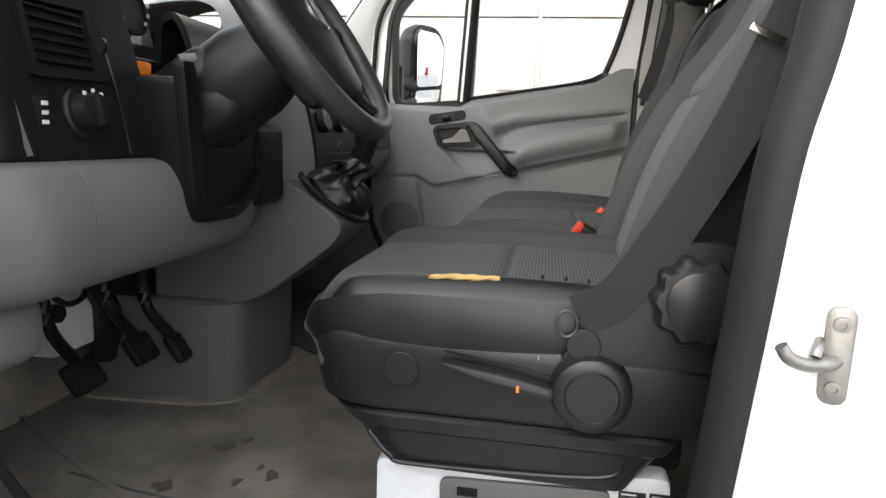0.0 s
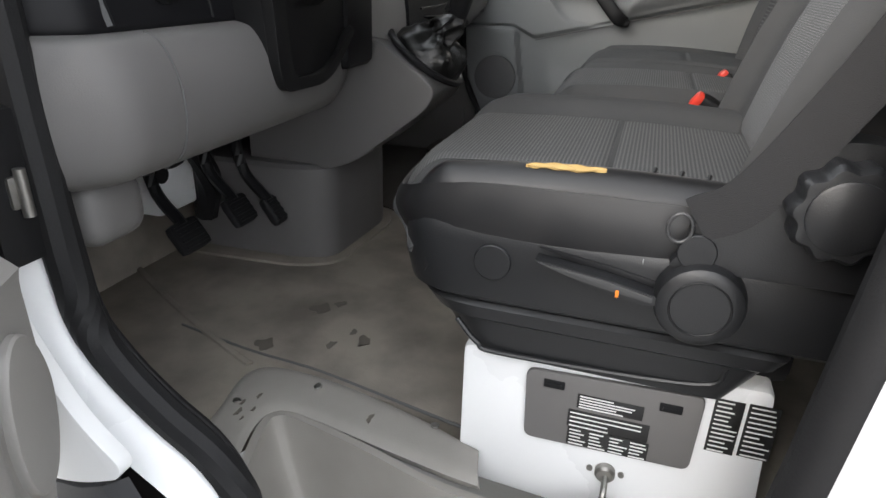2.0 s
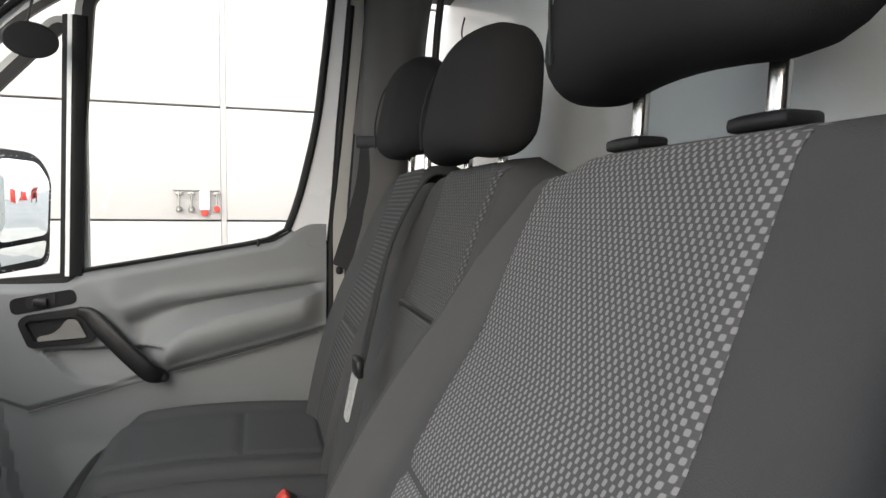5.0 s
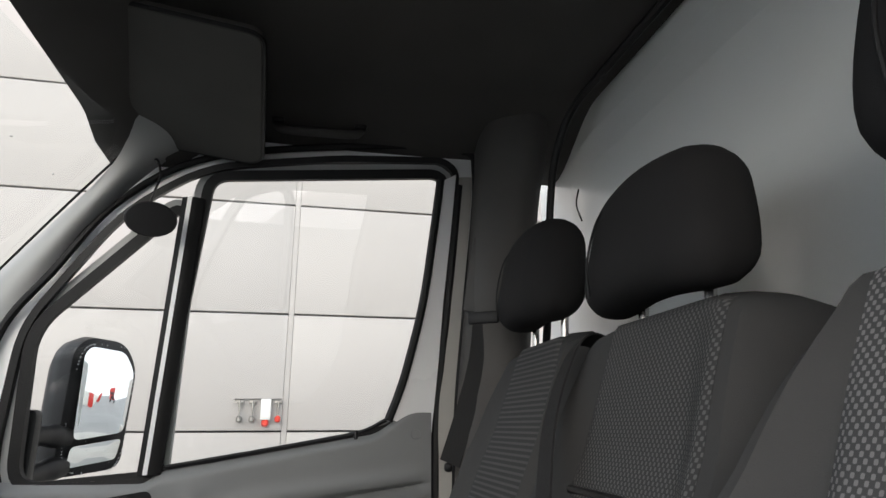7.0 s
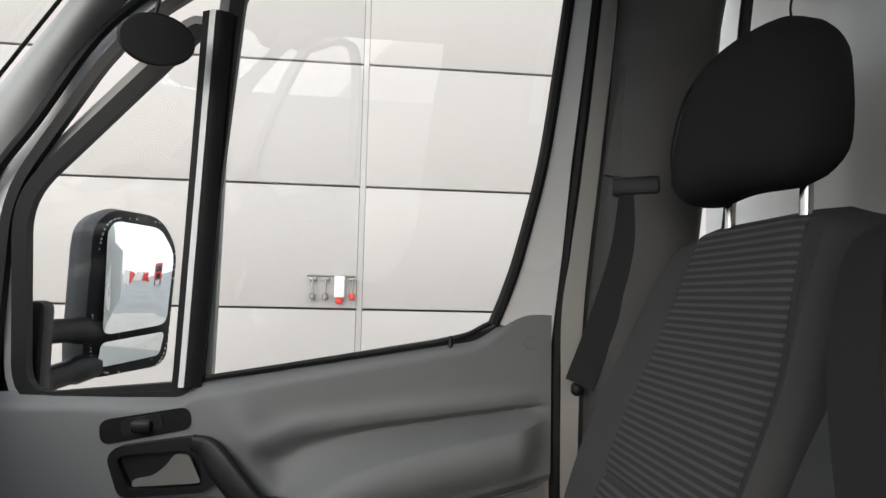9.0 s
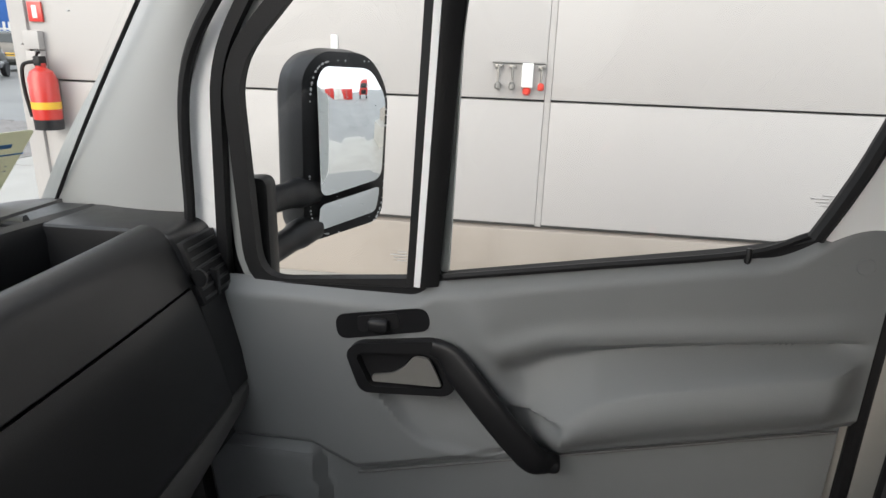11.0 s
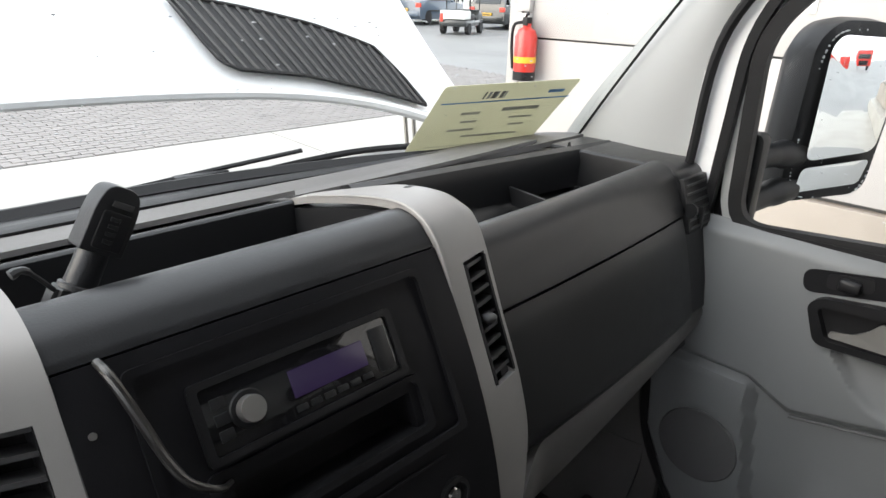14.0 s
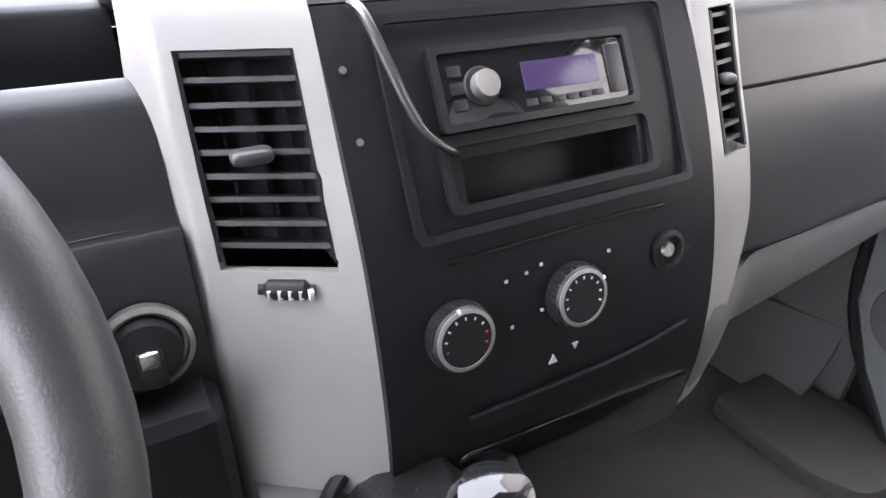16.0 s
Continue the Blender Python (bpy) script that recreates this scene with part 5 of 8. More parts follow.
for k in range(6):
    part("preset_key", moved(box(-0.020 + 0.014 * k, -0.009 + 0.014 * k, -0.022, -0.0165, 0.005, 0.008, 0.001), RM), M_DASH, radio)
for k in range(3):
    part("side_key", moved(box(-0.086, -0.074, -0.018 + 0.013 * k, -0.009 + 0.013 * k, 0.005, 0.0075, 0.001), RM), M_DASH, radio, "small dark key")
part("eject_edge", moved(box(0.070, 0.088, -0.022, 0.020, 0.005, 0.008, 0.003), RM), M_DASH, radio)

# grab bar left of the radio
part("fascia_bar", tube([(-0.088, 0.968, 0.832), (-0.086, 0.951, 0.828), (-0.078, 0.932, 0.800), (-0.071, 0.918, 0.775), (-0.062, 0.909, 0.758), (-0.046, 0.906, 0.746), (-0.034, 0.916, 0.738)], [0.003, 0.0034, 0.0035, 0.0033, 0.003, 0.0025, 0.002], 10, 40), M_DULL, dash, "slim curved metal bar")
part("ridge", moved(tube([(-0.105, 0, 0.001), (0.04, 0.002, 0.002), (0.10, 0.0, 0.001)], 0.0016, 8, 12), fmat(0.048, 0.672)), M_FASCIA, dash)
for zz in (0.795, 0.755):
    part("peg", disc(fas(-0.103, zz, -0.001), FN, 0.0025, 0.003, 10), M_STEEL, dash)
for n_, (dx, lab) in enumerate(((-0.057, "ribbed heater knob with red and blue marks"), (0.047, "ribbed fan knob with pale ring"))):
    K = fmat(dx, 0.622 + 0.002 * n_) @ Matrix.Scale(0.86, 4)
    kb = part("rotary_knob", moved(lathe((0, 0, 0), (0, 0, 1), [(0.0295, 0), (0.0285, 0.014), (0.0265, 0.0165), (0.024, 0.017)], 48), K), M_DASH, dash, lab)
    part("chrome_ring", moved(lathe((0, 0, 0.014), (0, 0, 1), [(0.0265, 0), (0.0268, 0.0035), (0.0235, 0.0045), (0.0232, 0.0)], 48), K), M_RING, kb)
    part("dial_face", moved(disc((0, 0, 0.016), (0, 0, 1), 0.0235, 0.0012, 40), K), M_BLACK, kb)
    for k in range(40):
        a = 2 * math.pi * k / 40
        part("tooth", moved(box(0.0282, 0.0302, -0.0011, 0.0011, 0.001, 0.0135, 0.0004, 1), K @ Matrix.Rotation(a, 4, "Z")), M_DASH, kb)
    for k in range(9):
        a = math.radians(-20 + 27 * k)
        mt = (M_RED if k in (0, 1) else M_BLUEINK if k > 7 else M_INK) if n_ == 0 else M_INK
        part("mark", moved(box(0.0178, 0.0204, -0.0008, 0.0008, 0.017, 0.0176, 0), K @ Matrix.Rotation(a, 4, "Z")), mt, kb)
    part("pointer", moved(box(0.0245, 0.0285, -0.0014, 0.0014, 0.016, 0.0182, 0.0005), K @ Matrix.Rotation(math.radians(100 - 70 * n_), 4, "Z")), M_INK, kb)
for k, (a, b) in enumerate(((-0.012, 0.648), (0.006, 0.65), (0.020, 0.653), (-0.010, 0.612), (0.018, 0.618), (0.086, 0.648))):
    part("button_sign", moved(box(-0.0013, 0.0013, -0.0012, 0.0012, 0, 0.0009, 0), fmat(a, b)), M_ETCH, dash)
part("warning_sign", moved(prism([(-0.0042, -0.0035), (0.0042, -0.0035), (0, 0.0045)], "z", 0, 0.0011), fmat(0.028, 0.572)), M_ETCH, dash, "white hazard triangle")
part("warning_sign", moved(prism([(-0.003, 0.003), (0.003, 0.003), (0, -0.003)], "z", 0, 0.0011), fmat(0.05, 0.577)), M_ETCH, dash)
lighter = part("lighter_socket", moved(lathe((0, 0, 0), (0, 0, 1), [(0.017, 0), (0.017, 0.004), (0.013, 0.005), (0.012, -0.004), (0.003, -0.004)], 28), fmat(0.150, 0.634)), M_BLACK, dash, "lighter socket")
part("lighter_plug", moved(disc((0, 0, -0.003), (0, 0, 1), 0.008, 0.006, 20, 0.002), fmat(0.150, 0.634)), M_CHROME, lighter)
part("lower_slot", prism(rounded([(-0.06, 0.448), (0.192, 0.440), (0.196, 0.500), (-0.06, 0.514)], 0.012), "y", 0.8575, 0.868, 0.002), M_CLUSTER, dash, "glossy black lower slot")
part("fascia_lip", moved(tube([(-0.10, 0, 0.003), (0.05, 0.003, 0.004), (0.13, 0.012, 0.002)], 0.0022, 8, 14), fmat(0.048, 0.548)), M_FASCIA, dash)

part("lower_fascia", profiled([(0.862, 0.536), (0.861, 0.51), (0.864, 0.47), (0.872, 0.435), (0.90, 0.415)], -0.115, 0.2088, 24, 14, 0.010), M_SHROUD, dash, "black panel below the fascia")

# lower console with gear gaiter, and the floor tunnel cover
part("lower_console", prism(rounded([(1.20, 0.54), (0.905, 0.506), (0.80, 0.436), (0.772, 0.408), (0.795, 0.37), (0.96, 0.24), (1.20, 0.19)], [0.01, 0.05, 0.03, 0.03, 0.04, 0.05, 0.01], 5), "x", -0.205, 0.0, 0.03, 4), M_GREY, dash, "grey lower console")
part("console_lid", prism([(0.902, 0.5125), (0.812, 0.4500), (0.810, 0.4545), (0.855, 0.4860), (0.902, 0.5190)], "x", -0.030, -0.006, 0.0015), M_FASCIA, dash, "charcoal insert on the lower console")
part("tunnel_cover", prism(rounded([(-0.245, 1.36), (-0.235, 1.08), (-0.205, 1.005), (0.06, 0.99), (0.14, 1.05), (0.14, 1.36)], 0.05, 6), "z", 0.01, 0.236, 0.022, 3), M_GREY, dash, "grey floor tunnel cover")
part("tunnel_foot", prism(rounded([(-0.29, 1.36), (-0.27, 1.07), (-0.225, 0.985), (0.07, 0.97), (0.16, 1.04), (0.16, 1.36)], 0.05, 6), "z", 0.012, 0.022, 0.003), M_MAT, dash)

# driver side: knee panel, switch panel, column shroud, cluster
def kbend(x, z):
    return 0.11 * step(-0.79, -0.93, x) ** 1.5 + 0.05 * step(-0.36, -0.19, x)


part("knee_panel", profiled([(1.0, 0.553), (0.945, 0.548), (0.922, 0.535), (0.905, 0.495), (0.903, 0.45), (0.915, 0.41), (0.945, 0.388), (1.0, 0.378), (1.15, 0.372)], -0.925, -0.212, 50, 40, 0.012, kbend), M_GREY, dash, "broad grey knee panel")
part("panel_joint", tube([(-0.745, 0.9438, 0.5485), (-0.745, 0.9205, 0.535), (-0.745, 0.9035, 0.495), (-0.745, 0.9015, 0.45), (-0.745, 0.9135, 0.41), (-0.745, 0.9445, 0.387)], 0.0014, 6, 30), M_JOINT, dash)
part("duct_cover", pad(-0.792, 1.04, 0.345, 0.10, 0.13, 0.09, 0.03, 6), M_GREY, dash, "grey side cover below the knee panel")
part("switch_panel", profiled([(1.15, 0.845), (1.02, 0.80), (0.992, 0.74), (0.975, 0.68), (0.96, 0.61), (0.952, 0.556), (0.96, 0.549)], -0.93, -0.55, 40, 30, 0.012, lambda x, z: 0.12 * step(-0.80, -0.95, x)), M_FASCIA, dash, "black switch panel")
part("panel_joint", tube([(-0.62, 0.992, 0.745), (-0.62, 0.972, 0.68), (-0.615, 0.957, 0.61), (-0.61, 0.95, 0.557)], 0.002, 6, 20), M_DASH, dash)
part("panel_ridge", tube([(-0.80, 1.005, 0.76), (-0.80, 0.985, 0.70), (-0.79, 0.968, 0.62), (-0.785, 0.952, 0.556)], 0.006, 6, 20), M_DASH, dash)
lsw = part("light_switch", lathe((-0.69, 0.965, 0.607), (0.1, -0.97, 0.2), [(0.034, -0.004), (0.034, 0.006), (0.031, 0.009), (0.024, 0.009), (0.022, 0.024), (0.018, 0.026)], 36), M_BLACK, dash, "round headlamp switch")
part("grip", moved(box(-0.004, 0.004, -0.02, 0.02, 0.02, 0.036, 0.002), Matrix.Translation((-0.69, 0.965, 0.607)) @ Vector((0.1, -0.97, 0.2)).to_track_quat("Z", "Y").to_matrix().to_4x4()), M_FASCIA, lsw)
for k in range(3):
    part("mark", pad(-0.705 + 0.015 * k, 0.942, 0.637 - 0.004 * (k - 1) ** 2, 0.006, 0.002, 0.005, 0.001, 1), M_INK, lsw)
part("rocker", box(-0.765, -0.745, 0.955, 0.975, 0.588, 0.625, 0.003), M_BLACK, dash, "black rocker switch")
for k in range(3):
    part("mark", box(-0.76, -0.75, 0.9545, 0.9553, 0.593 + 0.011 * k, 0.598 + 0.011 * k, 0), M_INK, dash)
dv = part("driver_vent", prism([(0.975, 0.660), (0.992, 0.738), (1.02, 0.738), (1.01, 0.655)], "x", -0.752, -0.650, 0.002), M_BLACK, dash, "black outer air vent")
for k in range(6):
    zz = 0.667 + 0.0125 * k
    part("slat", box(-0.748, -0.654, 0.965 + 0.22 * (zz - 0.66), 0.985 + 0.22 * (zz - 0.66), zz, zz + 0.0035, 0.001), M_FASCIA, dv)
part("vent_surround", ring_plate(rounded([(-0.752, 0.658), (-0.650, 0.662), (-0.650, 0.740), (-0.752, 0.736)], 0.004), rounded([(-0.762, 0.648), (-0.632, 0.652), (-0.632, 0.750), (-0.762, 0.746)], 0.008), lambda x, z: (x, 0.962 + 0.22 * (z - 0.66), z), 0.012), M_FASCIA, dv)
part("thumbwheel", disc((-0.645, 0.966, 0.698), (1, 0, 0), 0.011, 0.006, 20), M_DASH, dv)
part("column_shroud", prism(rounded([(-0.570, 0.666), (-0.553, 0.475), (-0.538, 0.454), (-0.43, 0.450), (-0.385, 0.464), (-0.31, 0.522), (-0.29, 0.70)], [0.012, 0.025, 0.025, 0.02, 0.03, 0.03, 0.01], 4), "y", 0.899, 1.05, 0.006, 2), M_SHROUD, dash, "black column surround")
part("shroud_cheek", prism(rounded([(-0.574, 0.690), (-0.555, 0.475), (-0.540, 0.452), (-0.43, 0.448), (-0.385, 0.462), (-0.31, 0.52), (-0.322, 0.532), (-0.392, 0.478), (-0.44, 0.466), (-0.512, 0.470), (-0.522, 0.49), (-0.542, 0.690)], [0.01, 0.025, 0.025, 0.02, 0.03, 0.004, 0.004, 0.03, 0.03, 0.02, 0.02, 0.01], 4), "y", 0.888, 0.906, 0.007, 3), M_SHROUD, dash, "raised edge of the column surround")
part("ignition_panel", profiled([(1.262, 0.800), (1.250, 0.792), (1.244, 0.76), (1.238, 0.70), (1.20, 0.682), (1.07, 0.682), (1.034, 0.70), (1.026, 0.765), (1.002, 0.787), (0.984, 0.783), (0.968, 0.757), (0.952, 0.706), (0.940, 0.70), (0.925, 0.655), (0.916, 0.60), (0.910, 0.53)], -0.40, -0.214, 20, 60, 0.012, lambda x, z: 0.018), M_DASH, dash, "dark ribbed ignition panel")
part("panel_ridge", box(-0.33, -0.24, 0.968, 0.985, 0.697, 0.706, 0.003), M_DASH, dash)
ign = part("ignition_lock", lathe((-0.250, 0.934, 0.640), (0.0, -0.95, 0.2), [(0.0285, -0.004), (0.0285, 0.004), (0.025, 0.006), (0.024, 0.0), (0.012, 0.0)], 36), M_STEEL, dash, "metal-ringed ignition lock")
part("key_barrel", lathe((-0.250, 0.932, 0.640), (0.0, -0.95, 0.2), [(0.022, 0), (0.020, 0.012), (0.01, 0.014)], 28), M_BLACK, ign)
part("key", moved(box(-0.008, 0.008, -0.022, 0.004, 0.010, 0.018, 0.003), Matrix.Translation((-0.250, 0.934, 0.640)) @ Vector((0.0, -0.95, 0.2)).to_track_quat("Z", "Y").to_matrix().to_4x4()), M_BLACK, ign, "black key head in the lock")
part("key_slot", box(-0.256, -0.244, 0.914, 0.921, 0.636, 0.648, 0.002), M_CHROME, ign)
part("column_cover_panel", box(-0.335, -0.214, 0.893, 1.0, 0.455, 0.605, 0.02, 3), M_FASCIA, dash, "dark panel beside the column")
part("cluster_hood", profiled([(1.30, 0.84), (1.18, 0.91), (1.08, 0.925), (1.01, 0.905), (0.985, 0.89)], -0.66, -0.335, 30, 24, 0.02, lambda x, z: 0.10 * abs((x + 0.4975) / 0.1625) ** 3), M_DASH, dash, "dark hood over the dials")
clus = part("instrument_panel", sheet(lambda u, v: Vector((-0.63 + 0.28 * u, 1.075 + 0.05 * v, 0.71 + 0.18 * v)), 8, 6, 0.01), M_CLUSTER, dash, "unlit instrument cluster behind a clear lens")
for cx, cr in ((-0.56, 0.052), (-0.42, 0.052)):
    part("dial", lathe((cx, 1.085, 0.795), (0, -0.96, 0.27), [(cr, 0), (cr, 0.005), (cr - 0.004, 0.006), (cr - 0.005, 0.001), (0.005, 0.001)], 36), M_BLACK, clus)
    for k in range(12):
        a = math.radians(-40 + 24 * k)
        part("tick", box(cx + (cr - 0.012) * math.cos(a) - 0.0015, cx + (cr - 0.012) * math.cos(a) + 0.0015, 1.068, 1.072, 0.795 + (cr - 0.012) * math.sin(a) - 0.003, 0.795 + (cr - 0.012) * math.sin(a) + 0.003, 0), M_INK, clus)
# plain orange block low in front of the dials
part("orange_block", box(-0.508, -0.480, 1.000, 1.022, 0.667, 0.695, 0.004), M_ORANGE, dash, "small orange block")

# wipers and drip rail in front of the screen
for nm, pa in (("wiper", [(0.06, 1.66, 0.700), (0.30, 1.655, 0.714), (0.60, 1.63, 0.735), (0.80, 1.54, 0.745)]), ("wiper", [(-0.62, 1.60, 0.72), (-0.3, 1.66, 0.712), (-0.13, 1.672, 0.712), (-0.03, 1.675, 0.710)])):
    w = thing(nm, pa[0], "black windscreen wiper lying at the base of the glass", "wiper", "wipers")
    part("blade", tube([Vector(p) + Vector((0, 0.02, 0.0)) for p in pa], 0.0055, 6, 20, 1.4), M_RUBBER, w)
    part("arm", tube([Vector(pa[0]) + Vector((0, 0.03, 0.02)), Vector(pa[1]) + Vector((0, 0.03, 0.022)), Vector(pa[2]) + Vector((-0.1, 0.025, 0.02))], 0.005, 6, 12), M_BLACK, w)
    part("clip", box(pa[1][0] - 0.05, pa[1][0] + 0.05, pa[1][1] + 0.01, pa[1][1] + 0.04, pa[1][2] + 0.004, pa[1][2] + 0.024, 0.005), M_BLACK, w)

# ---- steering wheel ----
WC, TH = Vector((-0.452, 0.744, 0.755)), math.radians(34)
WM = Matrix(((1, 0, 0, WC.x), (0, math.sin(TH), -math.cos(TH), WC.y), (0, math.cos(TH), math.sin(TH), WC.z), (0, 0, 0, 1)))
wheel = thing("steering_wheel", tuple(WC), "worn dark grey four-spoke steering wheel", "steering wheel")
ring = [Vector((0.183 * math.cos(a), 0.183 * math.sin(a), 0)) for a in (2 * math.pi * k / 72 for k in range(72))]
rim = ring_loft([[p * (1 + 0.0165 / 0.183 * math.cos(b)) + Vector((0, 0, 0.0185 * math.sin(b))) for b in (2 * math.pi * j / 16 for j in range(16))] for p in ring + ring[:1]], True, False)
bmesh.ops.remove_doubles(rim, verts=rim.verts, dist=1e-5)
part("rim", moved(rim, WM), M_WHEEL, wheel, "grained grey-black rim")
hub = pad(0, -0.018, 0, 0.235, 0.215, 0.07, 0.03, 8, lambda p: Vector((p.x * (1.0 - 0.35 * step(0.02, -0.08, p.y)), p.y, p.z + 0.012 * (1 - (p.x / 0.1) ** 2) - 0.028)))
part("airbag_cover", moved(hub, WM), M_BLACK, wheel, "dark airbag cover")
part("badge", moved(lathe((0, 0.012, 0.017), (0, 0, 1), [(0.028, 0), (0.028, 0.004), (0.026, 0.006), (0.0235, 0.005), (0.002, 0.0065)], 32), WM), M_CHROME, wheel, "round silver badge")
for a, b, w0, w1 in ((12, 8, 0.024, 0.016), (168, 172, 0.024, 0.016), (-52, -60, 0.028, 0.018), (-128, -120, 0.028, 0.018)):
    pa = Vector((0.055 * math.cos(math.radians(a)), 0.05 * math.sin(math.radians(a)), -0.02))
    pb = Vector((0.182 * math.cos(math.radians(b)), 0.182 * math.sin(math.radians(b)), -0.003))
    part("spoke", moved(tube([pa, pa.lerp(pb, 0.5) + Vector((0, 0, -0.006)), pb], [w0, (w0 + w1) / 2, w1], 12, 10, 0.6), WM), M_BLACK, wheel)
part("column_boss", moved(lathe((0, 0, -0.18), (0, 0, 1), [(0.075, 0), (0.075, 0.06), (0.065, 0.10), (0.06, 0.14)], 28), WM), M_BLACK, wheel, "black column boss")
col = thing("steering_column", (-0.415, 0.9, 0.66), "black steering column cover with stalk", "column")
part("cover", moved(pad(0, 0, -0.22, 0.15, 0.14, 0.17, 0.04, 6), WM), M_BLACK, col)
part("gaiter", moved(lathe((0, 0, -0.34), (0, 0, 1), [(0.10, 0), (0.085, 0.03), (0.09, 0.04), (0.075, 0.07), (0.08, 0.08), (0.07, 0.10)], 28), WM), M_BLACK, col)
part("stalk", tube([(-0.475, 0.845, 0.700), (-0.497, 0.878, 0.699), (-0.514, 0.905, 0.697)], [0.007, 0.008, 0.010], 10, 12), M_BLACK, col, "black indicator stalk")
part("stalk_tip", tube([(-0.514, 0.905, 0.697), (-0.530, 0.922, 0.694)], [0.0105, 0.009], 12), M_GREY, col)

# ---- gear lever ----
gear = thing("gear_lever", (-0.10, 0.84, 0.47), "gear lever with wrinkled black leather gaiter", "gear lever")


def gaiter(u, v):
    a = 2 * math.pi * u
    base = Vector((-0.110 + 0.068 * math.cos(a), 0.823 + 0.062 * math.sin(a), 0.462 + 0.045 * math.sin(a)))
    top = Vector((-0.098 + 0.02 * math.cos(a), 0.780 + 0.02 * math.sin(a), 0.545))
    p = base.lerp(top, v**0.8)
    f = (0.012 * math.sin(5 * a + 7 * v) + 0.007 * math.sin(9 * a - 11 * v)) * math.sin(math.pi * min(v * 1.05, 1))
    c = Vector((-0.108, 0.81, p.z))
    d = (p - c)
    d.z = 0
    return p + d.normalized() * (f + 0.012 * math.sin(v * 9)) if d.length > 0 else p


gb = sheet(gaiter, 48, 20)
bmesh.ops.remove_doubles(gb, verts=gb.verts, dist=1e-4)
part("gaiter", gb, M_LEATHER, gear, "wrinkled black leather gaiter")
part("gaiter_ring", tube([Vector((-0.112 + 0.074 * math.cos(a), 0.826 + 0.070 * math.sin(a), 0.464 + 0.050 * math.sin(a))) for a in (2 * math.pi * k / 40 for k in range(40))], 0.007, 8, 0, 1.0, True), M_BLACK, gear)
part("rod", tube([(-0.098, 0.785, 0.55), (-0.10, 0.772, 0.575)], 0.010, 10), M_BLACK, gear)
part("knob", lathe((-0.103, 0.765, 0.527), (0, -0.15, 1), [(0.014, 0), (0.017, 0.015), (0.021, 0.035), (0.0255, 0.058), (0.0265, 0.070), (0.0255, 0.078)], 28), M_BLACK, gear, "black gear knob")
part("knob_cap", lathe((-0.104, 0.752, 0.604), (0, -0.15, 1), [(0.0255, 0), (0.025, 0.006), (0.021, 0.0125), (0.012, 0.0165), (0.001, 0.018)], 28), M_CLUSTER, gear, "glossy black knob cap")

# ---- pedals ----
for px, py, pz, w, lab in ((-0.425, 1.205, 0.130, 0.080, "worn ribbed rubber clutch pedal"), (-0.312, 1.165, 0.150, 0.070, "worn ribbed rubber brake pedal"), (-0.262, 1.115, 0.140, 0.045, "narrow black rubber accelerator pedal")):
    pd = thing("pedal", (px, py, pz), lab, "pedal", "pedals")
    PM = pose(px, py, pz, -35, 0, 0)
    part("pad", moved(pad(0, 0, 0, w, 0.022, 0.065, 0.009, 4), PM), M_RUBBER, pd)
    for k in range(4):
        part("rib", moved(box(-w / 2 + 0.008, w / 2 - 0.008, -0.0145, -0.010, -0.024 + 0.014 * k, -0.018 + 0.014 * k, 0.001), PM), M_RUBBER, pd)
    part("arm", tube([(px, py + 0.01, pz + 0.02), (px + 0.01, py + 0.08, pz + 0.10), (px + 0.01, py + 0.09, pz + 0.30)], 0.012, 8, 14), M_BLACK, pd)
box_ob = thing("fuse_box_cover", (-0.43, 1.32, 0.2), "white plastic box behind the pedals", "cover")
part("lid", box(-0.388, -0.272, 1.30, 1.40, 0.140, 0.29, 0.008), M_WHITE, box_ob)
part("knob", disc((-0.382, 1.30, 0.232), (0, -1, 0), 0.018, 0.015, 16), M_BLACK, box_ob)
cb = thing("cable_bundle", (-0.42, 1.28, 0.33), "black cables looping under the dashboard", "cable")
part("cable", tube([(-0.52, 1.28, 0.38), (-0.42, 1.26, 0.275), (-0.36, 1.27, 0.25), (-0.31, 1.28, 0.27), (-0.29, 1.29, 0.36)], 0.006, 8, 20), M_BLACK, cb)
part("cable", tube([(-0.38, 1.30, 0.42), (-0.27, 1.27, 0.22), (-0.25, 1.30, 0.10)], 0.026, 8, 20), M_BLACK, cb)

# ---- loose things on the dash ----
holder = thing("phone_holder", (-0.10, 1.09, 0.79), "black folding phone holder arm standing in the bin", "phone holder")
HZ = Vector((0.044, 0.006, 0.072)).normalized()
HX = Vector((0, 1, 0)).cross(HZ).normalized()
HY = HZ.cross(HX)
HM = Matrix((HX, HY, HZ)).transposed().to_4x4()
HM.translation = (-0.069, 1.085, 0.824)
block = part("upper_block", moved(prism(rounded([(-0.0165, 0.042), (0.0165, 0.042), (0.0165, 0.078), (0.012, 0.096), (-0.012, 0.096), (-0.0165, 0.078)], [0.002, 0.002, 0.012, 0.012, 0.012, 0.012], 6), "y", -0.014, 0.012, 0.004, 3), HM), M_SEATPL, holder, "dark grip block with a rounded end")
part("grip_plate", moved(prism(rounded([(-0.010, 0.046), (0.012, 0.046), (0.012, 0.076), (-0.010, 0.076)], 0.003), "y", -0.0165, -0.0135, 0.001), HM), M_BLACK, block)
for k in range(4):
    part("raised_bar", moved(box(-0.004, 0.004, -0.0178, -0.0163, 0.051 + 0.006 * k, 0.054 + 0.006 * k, 0.0005), HM), M_SEATPL, block)
